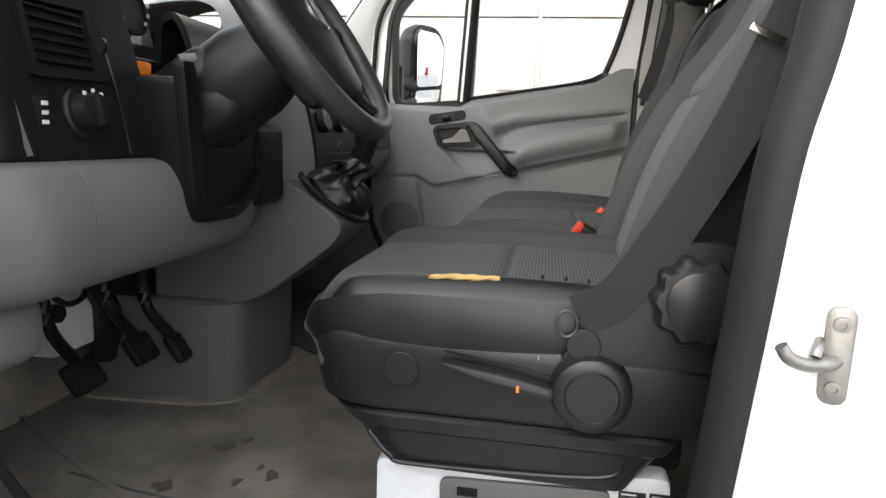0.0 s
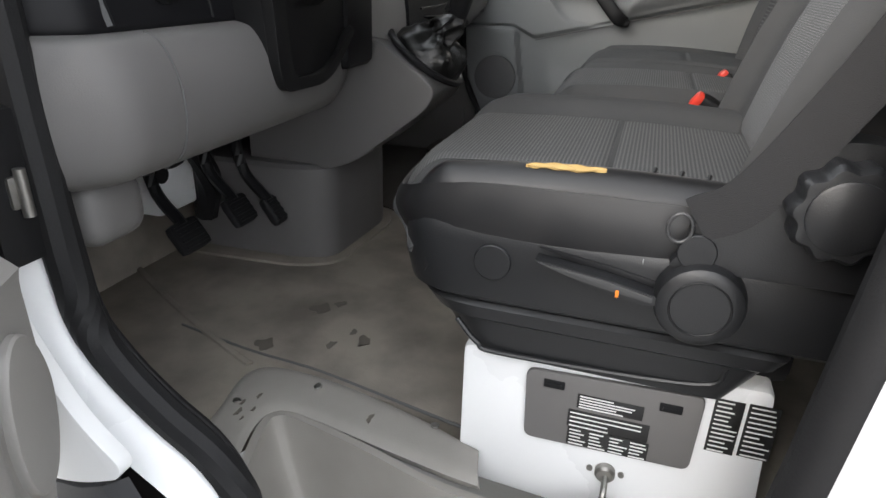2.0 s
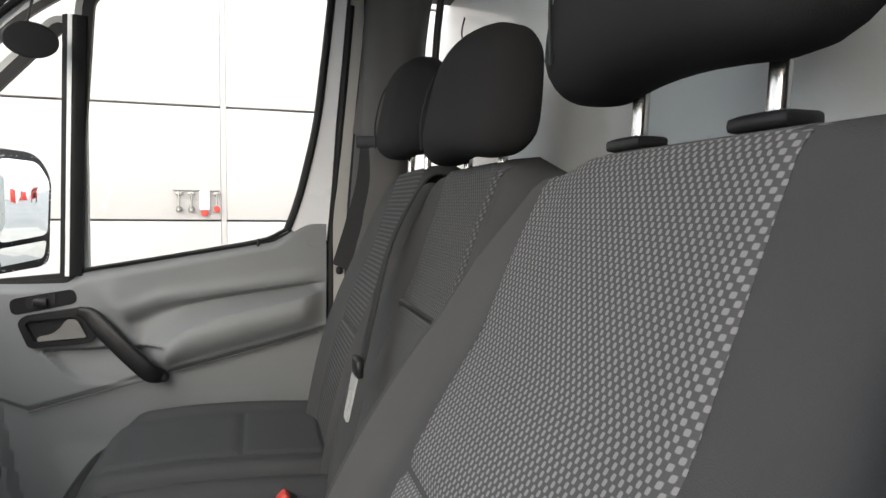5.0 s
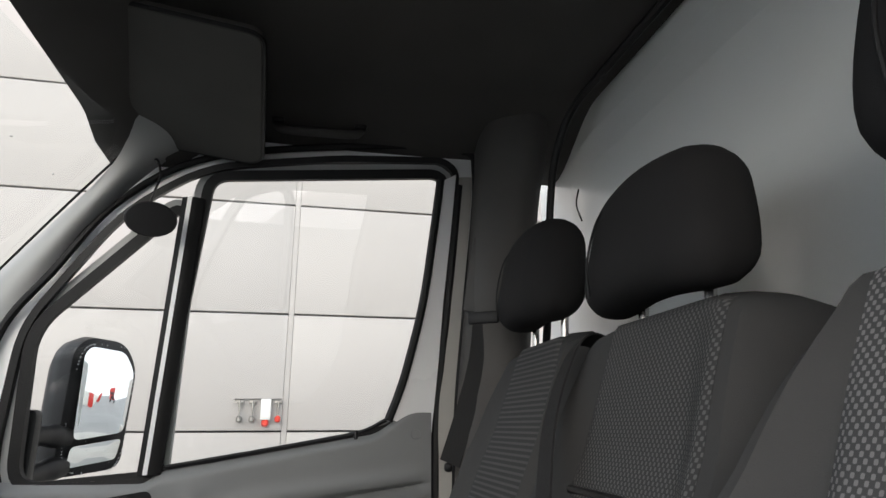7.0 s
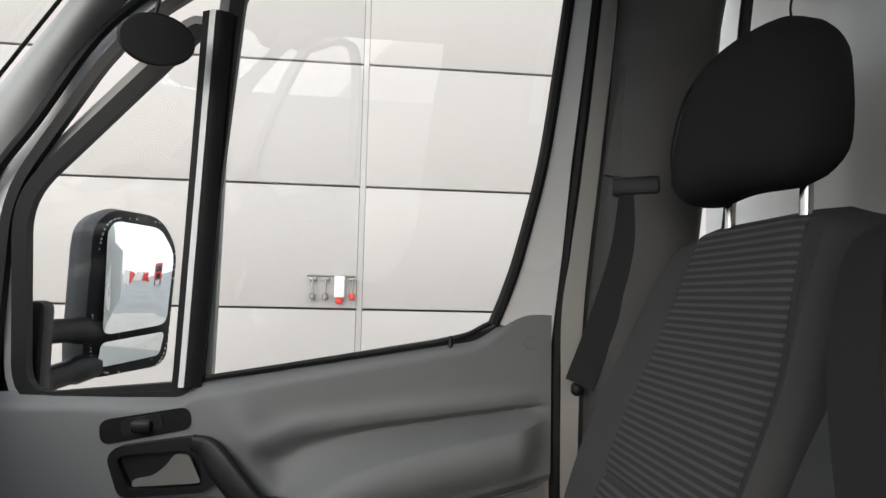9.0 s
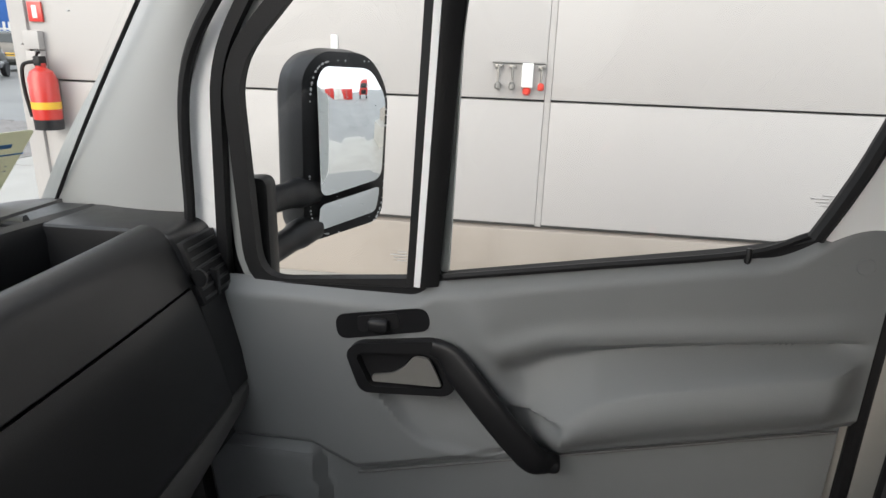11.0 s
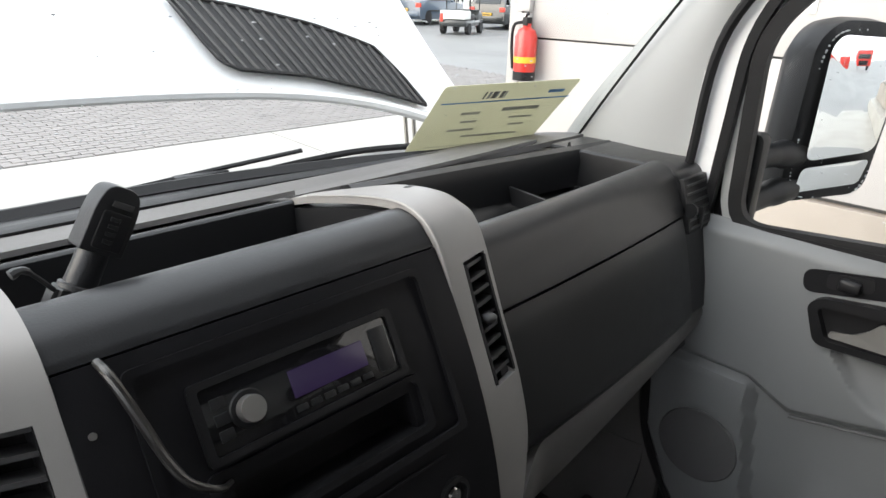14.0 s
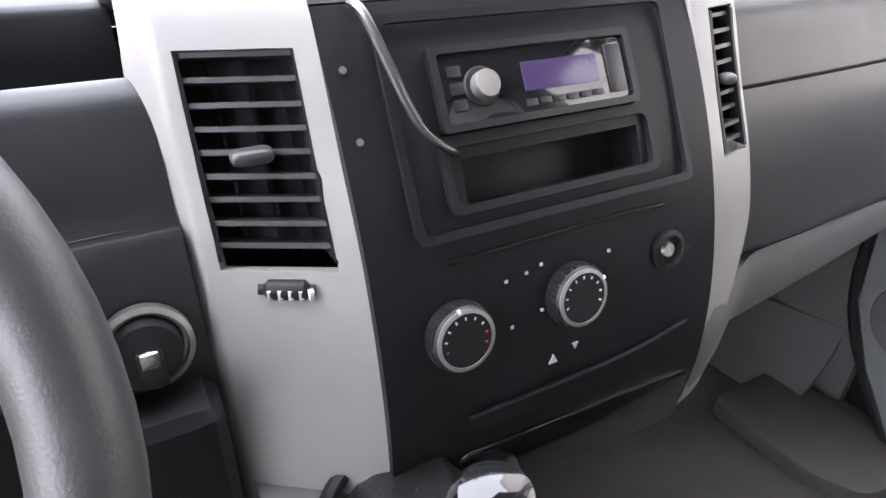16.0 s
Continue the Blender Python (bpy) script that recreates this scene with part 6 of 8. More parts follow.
part("worn_tip", moved(box(-0.006, 0.010, -0.0165, -0.0145, 0.080, 0.0845, 0.001), HM), M_SLAT, block)
part("stem", moved(lathe((0, 0, -0.030), (0, 0, 1), [(0.0125, 0), (0.0125, 0.045), (0.0118, 0.074)], 28), HM), M_SEATPL, holder)
part("lower_block", moved(prism(rounded([(-0.016, -0.060), (0.013, -0.060), (0.013, 0.006), (-0.016, 0.010)], 0.002), "y", -0.015, 0.010, 0.002), HM), M_SEATPL, holder, "dark square clamp block")
part("block_rib", moved(box(-0.0195, -0.0155, -0.010, 0.006, -0.055, 0.008, 0.001), HM), M_SLAT, holder)
collar = part("collar", moved(lathe((0, 0, 0.006), (0, 0, 1), [(0.0125, 0), (0.0155, 0.001), (0.0155, 0.007), (0.0125, 0.008)], 28), HM), M_SLAT, holder, "worn silver-grey clamp ring")
part("lug", moved(joined(box(0.014, 0.024, -0.012, -0.004, 0.002, 0.014, 0.002), disc((0.018, -0.014, 0.008), (0, -1, 0), 0.0035, 0.003, 12)), HM), M_SLAT, collar)
part("release_hook", tube([(-0.082, 1.074, 0.842), (-0.092, 1.066, 0.858), (-0.100, 1.062, 0.867), (-0.108, 1.060, 0.866)], [0.0018, 0.0018, 0.0028, 0.0038], 8, 14), M_SLAT, holder, "bent metal hook")
part("base", pad(-0.11, 1.105, 0.785, 0.06, 0.05, 0.025, 0.01, 3), M_BLACK, holder)

card = thing("vehicle_card", (0.79, 1.45, 0.745), "yellowed laminated vehicle card leaning on the windscreen", "card")
C0, CU, CV = Vector((0.667, 1.538, 0.742)), Vector((0.245, -0.126, 0.012)), Vector((-0.016, -0.138, 0.156))


def cpt(a, b, d=0.0):
    n = CU.cross(CV).normalized()
    n = n if n.y < 0 else -n
    return C0 + CU * a + CV * b + n * d


part("sheet", plate(rounded([(0, 0), (1, 0), (1, 1), (0, 1)], 0.04), [], lambda a, b: cpt(a, b, 0.006 * math.sin(3.1 * a)), 0.0012), M_CARD, card)


def cbar(a0, a1, b0, b1, mat, nm):
    part(nm, plate([(a0, b0), (a1, b0), (a1, b1), (a0, b1)], [], lambda a, b: cpt(a, b, 0.0085 + 0.0005), 0.0006), mat, card)


cbar(0.02, 0.98, 0.80, 0.815, M_BLUEINK, "blue_rule")
for k, w in enumerate((0.012, 0.02, 0.03, 0.012, 0.025, 0.012)):
    cbar(0.30 + 0.03 * k, 0.30 + 0.03 * k + w, 0.85, 0.94, M_DARKINK if k % 2 else M_JOINT, "code_bar")
cbar(0.78, 0.90, 0.88, 0.92, M_BLUEINK, "logo_bar")
for a0, a1, b0, b1 in ((0.52, 0.80, 0.64, 0.72), (0.22, 0.36, 0.62, 0.68), (0.62, 0.80, 0.53, 0.57), (0.26, 0.38, 0.50, 0.55), (0.66, 0.78, 0.42, 0.46), (0.20, 0.40, 0.38, 0.43), (0.34, 0.78, 0.28, 0.32), (0.10, 0.82, 0.155, 0.162), (0.30, 0.62, 0.10, 0.125)):
    cbar(a0, a1, b0 + 0.2 * (b1 - b0), b1 - 0.2 * (b1 - b0), M_FAINT, "text_bar")


# ---- seats ----
def headrest(seat, cx, cy, cz, name_label, w=0.285, h=0.222, deep=0.12):
    def shape(p):
        t = (p.z + 0.1) / 0.2
        k = 1.0 - 0.16 * step(0.35, 1, t) - 0.05 * step(0.3, 0, t)
        return Vector((p.x * k, p.y * (1 - 0.15 * t) - 0.030 * t + 0.012 * (p.x / 0.13) ** 2 * (1 if p.y < 0 else 1) * -1, p.z + 0.012 * (1 - (p.x / 0.13) ** 2)))

    hr = part("headrest", pad(cx, cy + 0.030, cz - 0.008, w, deep, h, 0.45 * deep, 10, shape), M_HEAD, seat, name_label)
    part("headrest_seam", tube([(cx + 0.27 * w, cy + 0.018 + 0.5 * deep, cz - 0.085 * h / 0.222), (cx + 0.27 * w, cy + 0.018 + 0.5 * deep, cz - 0.02), (cx + 0.24 * w, cy + 0.002 + 0.5 * deep, cz + 0.05 * h / 0.222), (cx + 0.22 * w, cy - 0.024 + 0.5 * deep, cz + 0.080 * h / 0.222)], 0.0018, 6, 16), M_BLACK, hr)
    for s in (-0.072, 0.072):
        part("headrest_post", tube([(cx + s, cy + 0.0, cz - 0.16), (cx + s, cy - 0.004, cz - 0.06)], 0.0068, 12), M_CHROME, seat, "chrome headrest post")
        part("post_sleeve", pad(cx + s, cy + 0.002, cz - 0.145, 0.050, 0.030, 0.012, 0.005, 4), M_BLACK, seat)
    return hr


def back_surface(cx, hw, y0, z0, y1, z1, top_w, bol, edge=0.6, lum=0.018, outer=1.0):
    """The front face of a backrest: u from -1 to 1 across, v from 0 at the cushion to 1 at the top; d stands off it."""
    d = Vector((0, y1 - y0, z1 - z0))
    n = Vector((0, d.z, -d.y)).normalized()

    def f(u, v, off=0.0):
        w = hw * (1 + 0.05 * math.sin(math.pi * v)) * (1 - (1 - top_w) * step(0.55, 1.0, v))
        b = bol * (outer if u < 0 else 1.0) * step(edge - 0.05, edge + 0.25, abs(u)) * (1 - 0.55 * step(0.6, 1, v))
        b -= 0.075 * max(0, (abs(u) - 0.84) / 0.16) ** 2
        b += lum * math.sin(math.pi * min(v * 1.5, 1)) - 0.075 * max(0, (v - 0.93) / 0.07) ** 2 * 0.8
        p = Vector((cx + w * u, y0, z0)) + d * v + n * (b + off)
        p.z -= 0.03 * max(0, abs(u) - 0.5) * step(0.75, 1, v) * 2
        return p

    return f, n


def backrest(seat, cx, hw, y0, z0, y1, z1, top_w, bol, thick, ins, seam_v, mats, lab, lum=0.018, outer=1.0):
    edges = ins if callable(ins) else (lambda v: (-ins * (1 - 0.08 * step(0.6, 1, v)), ins * (1 - 0.08 * step(0.6, 1, v))))
    f, n = back_surface(cx, hw, y0, z0, y1, z1, top_w, bol, edges(0.8)[1] if callable(ins) else ins, lum, outer)
    bm = bmesh.new()
    nu, nv = 44, 40
    A = [[bm.verts.new(f(2 * i / nu - 1, j / nv)) for j in range(nv + 1)] for i in range(nu + 1)]
    B = [[bm.verts.new(f((2 * i / nu - 1) * 0.96, j / nv * 0.985) - n * (thick + 0.06 * step(0.8, 1, abs(2 * i / nu - 1)) * -0.5)) for j in range(nv + 1)] for i in range(nu + 1)]
    for i in range(nu):
        for j in range(nv):
            bm.faces.new((A[i][j], A[i + 1][j], A[i + 1][j + 1], A[i][j + 1]))
            bm.faces.new((B[i][j], B[i][j + 1], B[i + 1][j + 1], B[i + 1][j]))
    for i in range(nu):
        bm.faces.new((A[i][0], B[i][0], B[i + 1][0], A[i + 1][0]))
        bm.faces.new((A[i][nv], A[i + 1][nv], B[i + 1][nv], B[i][nv]))
    for j in range(nv):
        bm.faces.new((A[0][j], A[0][j + 1], B[0][j + 1], B[0][j]))
        bm.faces.new((A[nu][j], B[nu][j], B[nu][j + 1], A[nu][j + 1]))
    br = part("backrest", bm, M_CLOTH, seat, lab)
    for v0, v1, mt in ((0.02, seam_v - 0.004, mats[0]), (seam_v + 0.004, 0.965, mats[1])):
        part("cloth_panel", sheet(lambda a, b: f(edges(v0 + (v1 - v0) * b)[0] * (1 - a) + edges(v0 + (v1 - v0) * b)[1] * a, v0 + (v1 - v0) * b, 0.0045 - 0.004 * max(0, abs(2 * a - 1) - 0.94) / 0.06 - 0.004 * max(0, abs(2 * b - 1) - 0.96) / 0.04), 30, 24, 0.003), mt, br, "patterned woven cloth panel")
    return br, f


def cushion(seat, x0, x1, y0, y1, z, h, ins0, ins1, seam_y, mats, lab, dip=0.018, nose=1.0):
    cx, hw, cy, hd = (x0 + x1) / 2, (x1 - x0) / 2, (y0 + y1) / 2, (y1 - y0) / 2

    def top(x, y, off=0.0):
        u, v = (x - cx) / hw, (y - cy) / hd
        e = max(0, (abs(u) - 0.80) / 0.20)
        g = max(0, (v - 0.72) / 0.28)
        y -= 0.075 * max(0, (abs(u) - 0.35) / 0.65) ** 2.2 * max(v, 0) ** 1.5 * nose
        ins = 1 - (step(ins0 - 0.05, ins0, x) * (1 - step(ins1, ins1 + 0.05, x)))
        zz = z - dip * (1 - ins) - 0.045 * e**2.2 - 0.075 * g**2.4 + 0.012 * math.sin(math.pi * (v + 1) / 2) + off
        return Vector((x, y, zz))

    bm = bmesh.new()
    nu, nv = 40, 40
    A = [[bm.verts.new(top(x0 + (x1 - x0) * i / nu, y0 + (y1 - y0) * j / nv)) for j in range(nv + 1)] for i in range(nu + 1)]
    ring = [(i, 0) for i in range(nu)] + [(nu, j) for j in range(nv)] + [(i, nv) for i in range(nu, 0, -1)] + [(0, j) for j in range(nv, 0, -1)]
    for i in range(nu):
        for j in range(nv):
            bm.faces.new((A[i][j], A[i + 1][j], A[i + 1][j + 1], A[i][j + 1]))
    last = [A[i][j] for i, j in ring]
    for k, (out, dz) in enumerate(((0.008, 0.3), (0.006, 0.6), (-0.015, 0.85), (-0.07, 1.0))):
        row = []
        for (i, j), base in zip(ring, [A[i][j] for i, j in ring]):
            dx = (1 if i == nu else -1 if i == 0 else 0) * out
            dy = (1 if j == nv else -1 if j == 0 else 0) * out
            row.append(bm.verts.new((base.co.x + dx, base.co.y + dy, base.co.z - (base.co.z - (z - h)) * dz)))
        for a in range(len(ring)):
            b = (a + 1) % len(ring)
            bm.faces.new((last[a], last[b], row[b], row[a]))
        last = row
    bm.faces.new(last)
    cu = part("cushion", bm, M_CLOTH, seat, lab)
    for a, b, mt in ((y0 + 0.02, seam_y - 0.003, mats[0]), (seam_y + 0.003, y1 - 0.008, mats[1])):
        def f(u, v, a=a, b=b):
            w0, w1 = ins0 + 0.01, ins1 - 0.01
            y = a + (b - a) * v
            lip = max(0, abs(2 * u - 1) - 0.95) / 0.05 + max(0, abs(2 * v - 1) - 0.96) / 0.04
            return top(w0 + (w1 - w0) * u, y, 0.004 - 0.0035 * min(lip, 1))
        part("cloth_panel", sheet(f, 26, 26, 0.003), mt, cu, "striped woven cloth panel")
    return cu, top


# driver's seat
ds = thing("driver_chair", (-0.42, 0.38, 0.0), "dark cloth driver's seat with torn side bolster", "seat")
part("seat_box", prism(rounded([(0.565, -0.03), (0.565, 0.185), (0.20, 0.20), (0.18, -0.06)], 0.012), "x", -0.69, -0.18, 0.008), M_WHITE, ds, "white painted steel seat box")
cu, ctop = cushion(ds, -0.69, -0.165, 0.13, 0.705, 0.418, 0.09, -0.625, -0.318, 0.418, (M_RIBS, M_RIBS), "dark cloth cushion with worn vinyl side")
def bolster(u, v, off=0.0):
    """The worn outer roll of the driver's cushion, u across, v from back to front."""
    x_in = -0.662 - 0.006 * step(0.45, 0.95, v)
    return ctop(x_in + (-0.694 - x_in) * u, 0.14 + 0.54 * v, 0.004 + 0.010 * math.sin(math.pi * u) - 0.05 * max(0, u - 0.72) / 0.28 + off) + Vector((-0.012 * u - 0.5 * off, 0, 0))


part("side_bolster", sheet(bolster, 14, 40, 0.006), M_VINYL, cu, "creased worn black vinyl bolster")


SKIRT = spline([(-0.700, 0.14, 0.395), (-0.704, 0.35, 0.397), (-0.704, 0.53, 0.396), (-0.698, 0.590, 0.388), (-0.672, 0.640, 0.372), (-0.61, 0.676, 0.358), (-0.52, 0.694, 0.352), (-0.41, 0.701, 0.350), (-0.29, 0.694, 0.350), (-0.19, 0.655, 0.350)], 61)


def skirt(u, v):
    p = SKIRT[round(u * 60)]
    mid = Vector((-0.43, 0.40, 0))
    out = Vector((p.x, p.y, 0)) - mid
    out.normalize()
    return Vector((p.x, p.y, 0.325 + (p.z + 0.012 * step(-0.60, -0.69, p.x) - 0.325) * v)) + out * 0.008 * math.sin(3.1 * v)


part("side_skirt", sheet(skirt, 60, 8, 0.006), M_VINYL, cu, "black vinyl band round the cushion")


def slit(u, v, off=0.0, k=1.0):
    w = k * math.sin(math.pi * (0.02 + 0.96 * u)) ** 0.7
    return bolster(0.33 + 0.108 * w * (2 * v - 1) + 0.02 * math.sin(7 * u), 0.515 + 0.185 * u, off)


part("torn_edge", sheet(lambda u, v: slit(u, v, 0.0052, 1.4), 30, 8, 0.003), M_BLACK, cu)
part("torn_foam", sheet(lambda u, v: slit(u, v, 0.0080 + 0.0006 * math.sin(23 * u + 5 * v), 1.0), 30, 8, 0.003), M_FOAM, cu, "torn open patch of yellow foam")
for k in range(7):
    yy = 0.20 + 0.028 * k
    part("crease", tube([ctop(-0.655, yy, 0.012), ctop(-0.675, yy + 0.008, 0.006) + Vector((-0.012, 0, -0.004)), ctop(-0.688, yy + 0.010, -0.006) + Vector((-0.014, 0, -0.012))], 0.0028, 6, 10), M_VINYL, cu)
br, bf = backrest(ds, -0.420, 0.255, 0.248, 0.40, -0.015, 0.970, 0.86, 0.054, 0.11, lambda v: (-0.42, 0.41 + 0.43 * v), 0.475, (M_FINE, M_DOTS), "dark cloth backrest with dotted panel", 0.024, 1.45)
part("side_panel", sheet(lambda a, b: bf(-1.0, 0.03 + 0.93 * b) + Vector((-0.004, -0.002 - 0.095 * a, 0.02 * a)), 8, 40, 0.003), M_VINYL, br, "black vinyl backrest side")
part("side_piping", tube([bf(-1.0, 0.03 + 0.0465 * k, 0.001) for k in range(21)], 0.0018, 6, 60), M_BLACK, br)
headrest(ds, -0.380, -0.040, 1.096, "black cloth headrest")
def shell_ring(z, x, front, rear, r):
    return [Vector((a, b, z)) for a, b in rounded([(-0.185, front - 0.02), (-0.42, front + 0.012), (x, front), (x - 0.004, rear), (-0.185, rear)], [0.03, 0.20, r, 0.02, 0.02], 8)]


part("side_shell", ring_loft([shell_ring(*q) for q in ((0.262, -0.708, 0.640, 0.150, 0.085), (0.268, -0.714, 0.648, 0.138, 0.085), (0.300, -0.717, 0.655, 0.122, 0.085), (0.340, -0.717, 0.655, 0.122, 0.085), (0.356, -0.714, 0.650, 0.125, 0.085), (0.366, -0.707, 0.640, 0.13, 0.08), (0.371, -0.695, 0.625, 0.14, 0.075), (0.372, -0.67, 0.60, 0.16, 0.06))]), M_SEATPL, ds, "dark plastic seat side shell")
part("side_shell", ring_loft([shell_ring(*q) for q in ((0.180, -0.690, 0.560, 0.262, 0.05), (0.184, -0.698, 0.566, 0.252, 0.055), (0.232, -0.702, 0.606, 0.220, 0.075), (0.238, -0.710, 0.616, 0.212, 0.08), (0.254, -0.711, 0.632, 0.200, 0.085), (0.259, -0.705, 0.628, 0.205, 0.08))]), M_SEATPL, ds, "lower seat shell with bevelled edge")
part("shell_ridge", tube([(-0.7025, 0.572, 0.228), (-0.7035, 0.545, 0.200), (-0.7035, 0.51, 0.190), (-0.7035, 0.29, 0.200), (-0.703, 0.258, 0.228)], 0.0035, 8, 30), M_SEATPL, ds)
part("shell_scuff", box(-0.7182, -0.7172, 0.366, 0.367, 0.345, 0.350, 0), M_TRIM, ds)
part("inner_frame", box(-0.66, -0.19, 0.18, 0.58, 0.19, 0.34, 0.02), M_BLACK, ds)
part("blank_cap", disc((-0.720, 0.528, 0.320), (-1, 0, 0), 0.0215, 0.0035, 32, 0.001), M_SEATPL, ds, "round blanking cap")
lev = part("height_lever", prism(rounded([(0.478, 0.342), (0.44, 0.328), (0.40, 0.317), (0.365, 0.309), (0.348, 0.310), (0.348, 0.321), (0.40, 0.332)], [0.003, 0.02, 0.02, 0.01, 0.004, 0.004, 0.02], 4), "x", -0.744, -0.724, 0.006, 3), M_SEATPL, ds, "dark height lever with a painted highlight and orange mark")
# lighter strip laid on the lever to paint its highlight
part("lever_highlight", prism(rounded([(0.474, 0.3405), (0.44, 0.3295), (0.40, 0.3215), (0.352, 0.314), (0.352, 0.3205), (0.40, 0.3315)], [0.002, 0.02, 0.02, 0.003, 0.003, 0.02], 4), "x", -0.7465, -0.742, 0.002, 2), M_SLAT, lev, "paler grey strip for the highlight along the lever")
part("lever_slot", prism(rounded([(0.478, 0.348), (0.40, 0.338), (0.345, 0.327), (0.345, 0.318), (0.40, 0.326)], 0.003), "x", -0.722, -0.7165, 0.001), M_BLACK, ds, "dark slot over the lever")
part("orange_mark", box(-0.7475, -0.745, 0.386, 0.3895, 0.315, 0.323, 0.0005), M_ORANGE, lev)
kn = part("rotary_knob", lathe((-0.717, 0.306, 0.317), (-1, 0, 0), [(0.046, 0), (0.046, 0.010), (0.0445, 0.022), (0.0425, 0.028), (0.0385, 0.031), (0.031, 0.0315), (0.030, 0.0305), (0.002, 0.0308)], 48), M_SEATPL, ds, "large round seat knob")
part("knob_ring", tube([Vector((-0.7482, 0.306 + 0.0295 * math.cos(a), 0.317 + 0.0295 * math.sin(a))) for a in (2 * math.pi * k / 40 for k in range(40))], 0.0011, 6, 0, 1.0, True), M_BLACK, kn)
lob = [Vector((0, (0.045 + 0.0028 * math.cos(10 * a)) * math.cos(a), (0.045 + 0.0028 * math.cos(10 * a)) * math.sin(a))) for a in (2 * math.pi * k / 72 for k in range(72))]
kc = Vector((-0.730, 0.208, 0.436))
part("recliner_knob", ring_loft([[kc + p for p in lob], [kc + p + Vector((-0.028, 0, 0)) for p in lob], [kc + p * 0.9 + Vector((-0.034, 0, 0)) for p in lob], [kc + p * 0.80 + Vector((-0.0345, 0, 0)) for p in lob]]), M_SEATPL, ds, "lobed backrest knob")
part("knob_face", lathe((-0.764, 0.208, 0.436), (-1, 0, 0), [(0.0335, -0.004), (0.0335, 0.003), (0.031, 0.0045), (0.002, 0.005)], 40), M_SEATPL, ds)
part("recliner_cover", prism(rounded([(0.345, 0.352), (0.315, 0.392), (0.262, 0.462), (0.225, 0.496), (0.165, 0.494), (0.135, 0.455), (0.128, 0.352)], [0.01, 0.03, 0.03, 0.04, 0.04, 0.04, 0.01], 5), "x", -0.732, -0.655, 0.012, 3), M_SEATPL, ds, "dark recliner bracket")
part("bracket_cap", disc((-0.7315, 0.318, 0.372), (-1, 0, 0), 0.019, 0.004, 24, 0.001), M_SEATPL, ds)

bx = -0.690
gp = thing("seat_box_cover", (-0.70, 0.37, 0.07), "grey clip-on cover on the white seat box", "cover")
part("board", prism(rounded([(0.480, 0.172), (0.270, 0.180), (0.272, 0.072), (0.476, 0.068)], 0.012), "x", bx - 0.008, bx - 0.001, 0.002), M_GREY, gp)
for cy_ in (0.444, 0.306):
    part("clip", joined(box(bx - 0.0105, bx - 0.0075, cy_ - 0.013, cy_ + 0.013, 0.152, 0.163, 0.001), box(bx - 0.012, bx - 0.0095, cy_ - 0.009, cy_ + 0.009, 0.155, 0.160, 0.0005)), M_FASCIA, gp, "small square clip")


def label_plate(owner, y_hi, y_lo, z_lo, z_hi, rows, x, seed, cols=1, white_rows=()):
    lb = part("label", box(x - 0.0012, x, y_lo, y_hi, z_lo, z_hi, 0.0003), M_LABEL, owner, "black label with white print")
    r = random.Random(seed)
    for k in range(rows):
        z = z_hi - (k + 0.6) * (z_hi - z_lo) / rows
        for c in range(cols):
            a = y_hi - 0.003 - (y_hi - y_lo) * c / cols
            w = (y_hi - y_lo) / cols * r.uniform(0.45, 0.9)
            part("print_bar", box(x - 0.0018, x - 0.001, max(a - w, y_lo + 0.002), a, z - 0.0008, z + 0.0008, 0), M_INK, lb)
    return lb


label_plate(gp, 0.414, 0.335, 0.131, 0.151, 5, bx - 0.0082, 1)
label_plate(gp, 0.423, 0.325, 0.100, 0.126, 4, bx - 0.0082, 2)
label_plate(gp, 0.421, 0.322, 0.073, 0.099, 5, bx - 0.0082, 3, 4)
tp = thing("type_plate", (-0.70, 0.22, 0.1), "black printed type plates stuck on the seat box", "label")
label_plate(tp, 0.260, 0.228, 0.104, 0.180, 12, bx - 0.0004, 4)
label_plate(tp, 0.224, 0.190, 0.106, 0.181, 11, bx - 0.0004, 5)
hk = thing("towing_key", (-0.70, 0.366, -0.02), "metal key hanging on a split ring from the seat box lock", "key")
part("lock", lathe((bx, 0.367, 0.035), (-1, 0, 0), [(0.013, 0), (0.013, 0.008), (0.010, 0.012), (0.003, 0.012)], 20), M_STEEL, hk)
for dy in (-0.02, 0.02):
    part("rivet", disc((bx, 0.367 + dy, 0.035), (-1, 0, 0), 0.004, 0.003, 12), M_STEEL, hk)
kx = bx - 0.024
part("shank", tube([(bx - 0.010, 0.366, 0.034), (kx - 0.008, 0.366, 0.020), (kx - 0.013, 0.367, -0.006)], 0.0042, 8, 10), M_STEEL, hk)
part("grip", prism(rounded([(0.414, 0.002), (0.412, -0.008), (0.372, -0.010), (0.364, -0.022), (0.348, -0.020), (0.335, -0.004), (0.338, 0.004)], 0.0035), "x", kx - 0.018, kx - 0.008, 0.002), M_BLACK, hk)
part("split_ring", tube([Vector((kx - 0.014, 0.370 + 0.014 * math.cos(a), -0.03 + 0.014 * math.sin(a))) for a in (2 * math.pi * k / 24 for k in range(24))], 0.0015, 6, 0, 1, True), M_CHROME, hk)
part("tag", prism(rounded([(0.372, -0.042), (0.356, -0.042), (0.354, -0.09), (0.374, -0.09)], 0.005), "x", kx - 0.014, kx - 0.011, 0.001), M_CHROME, hk)

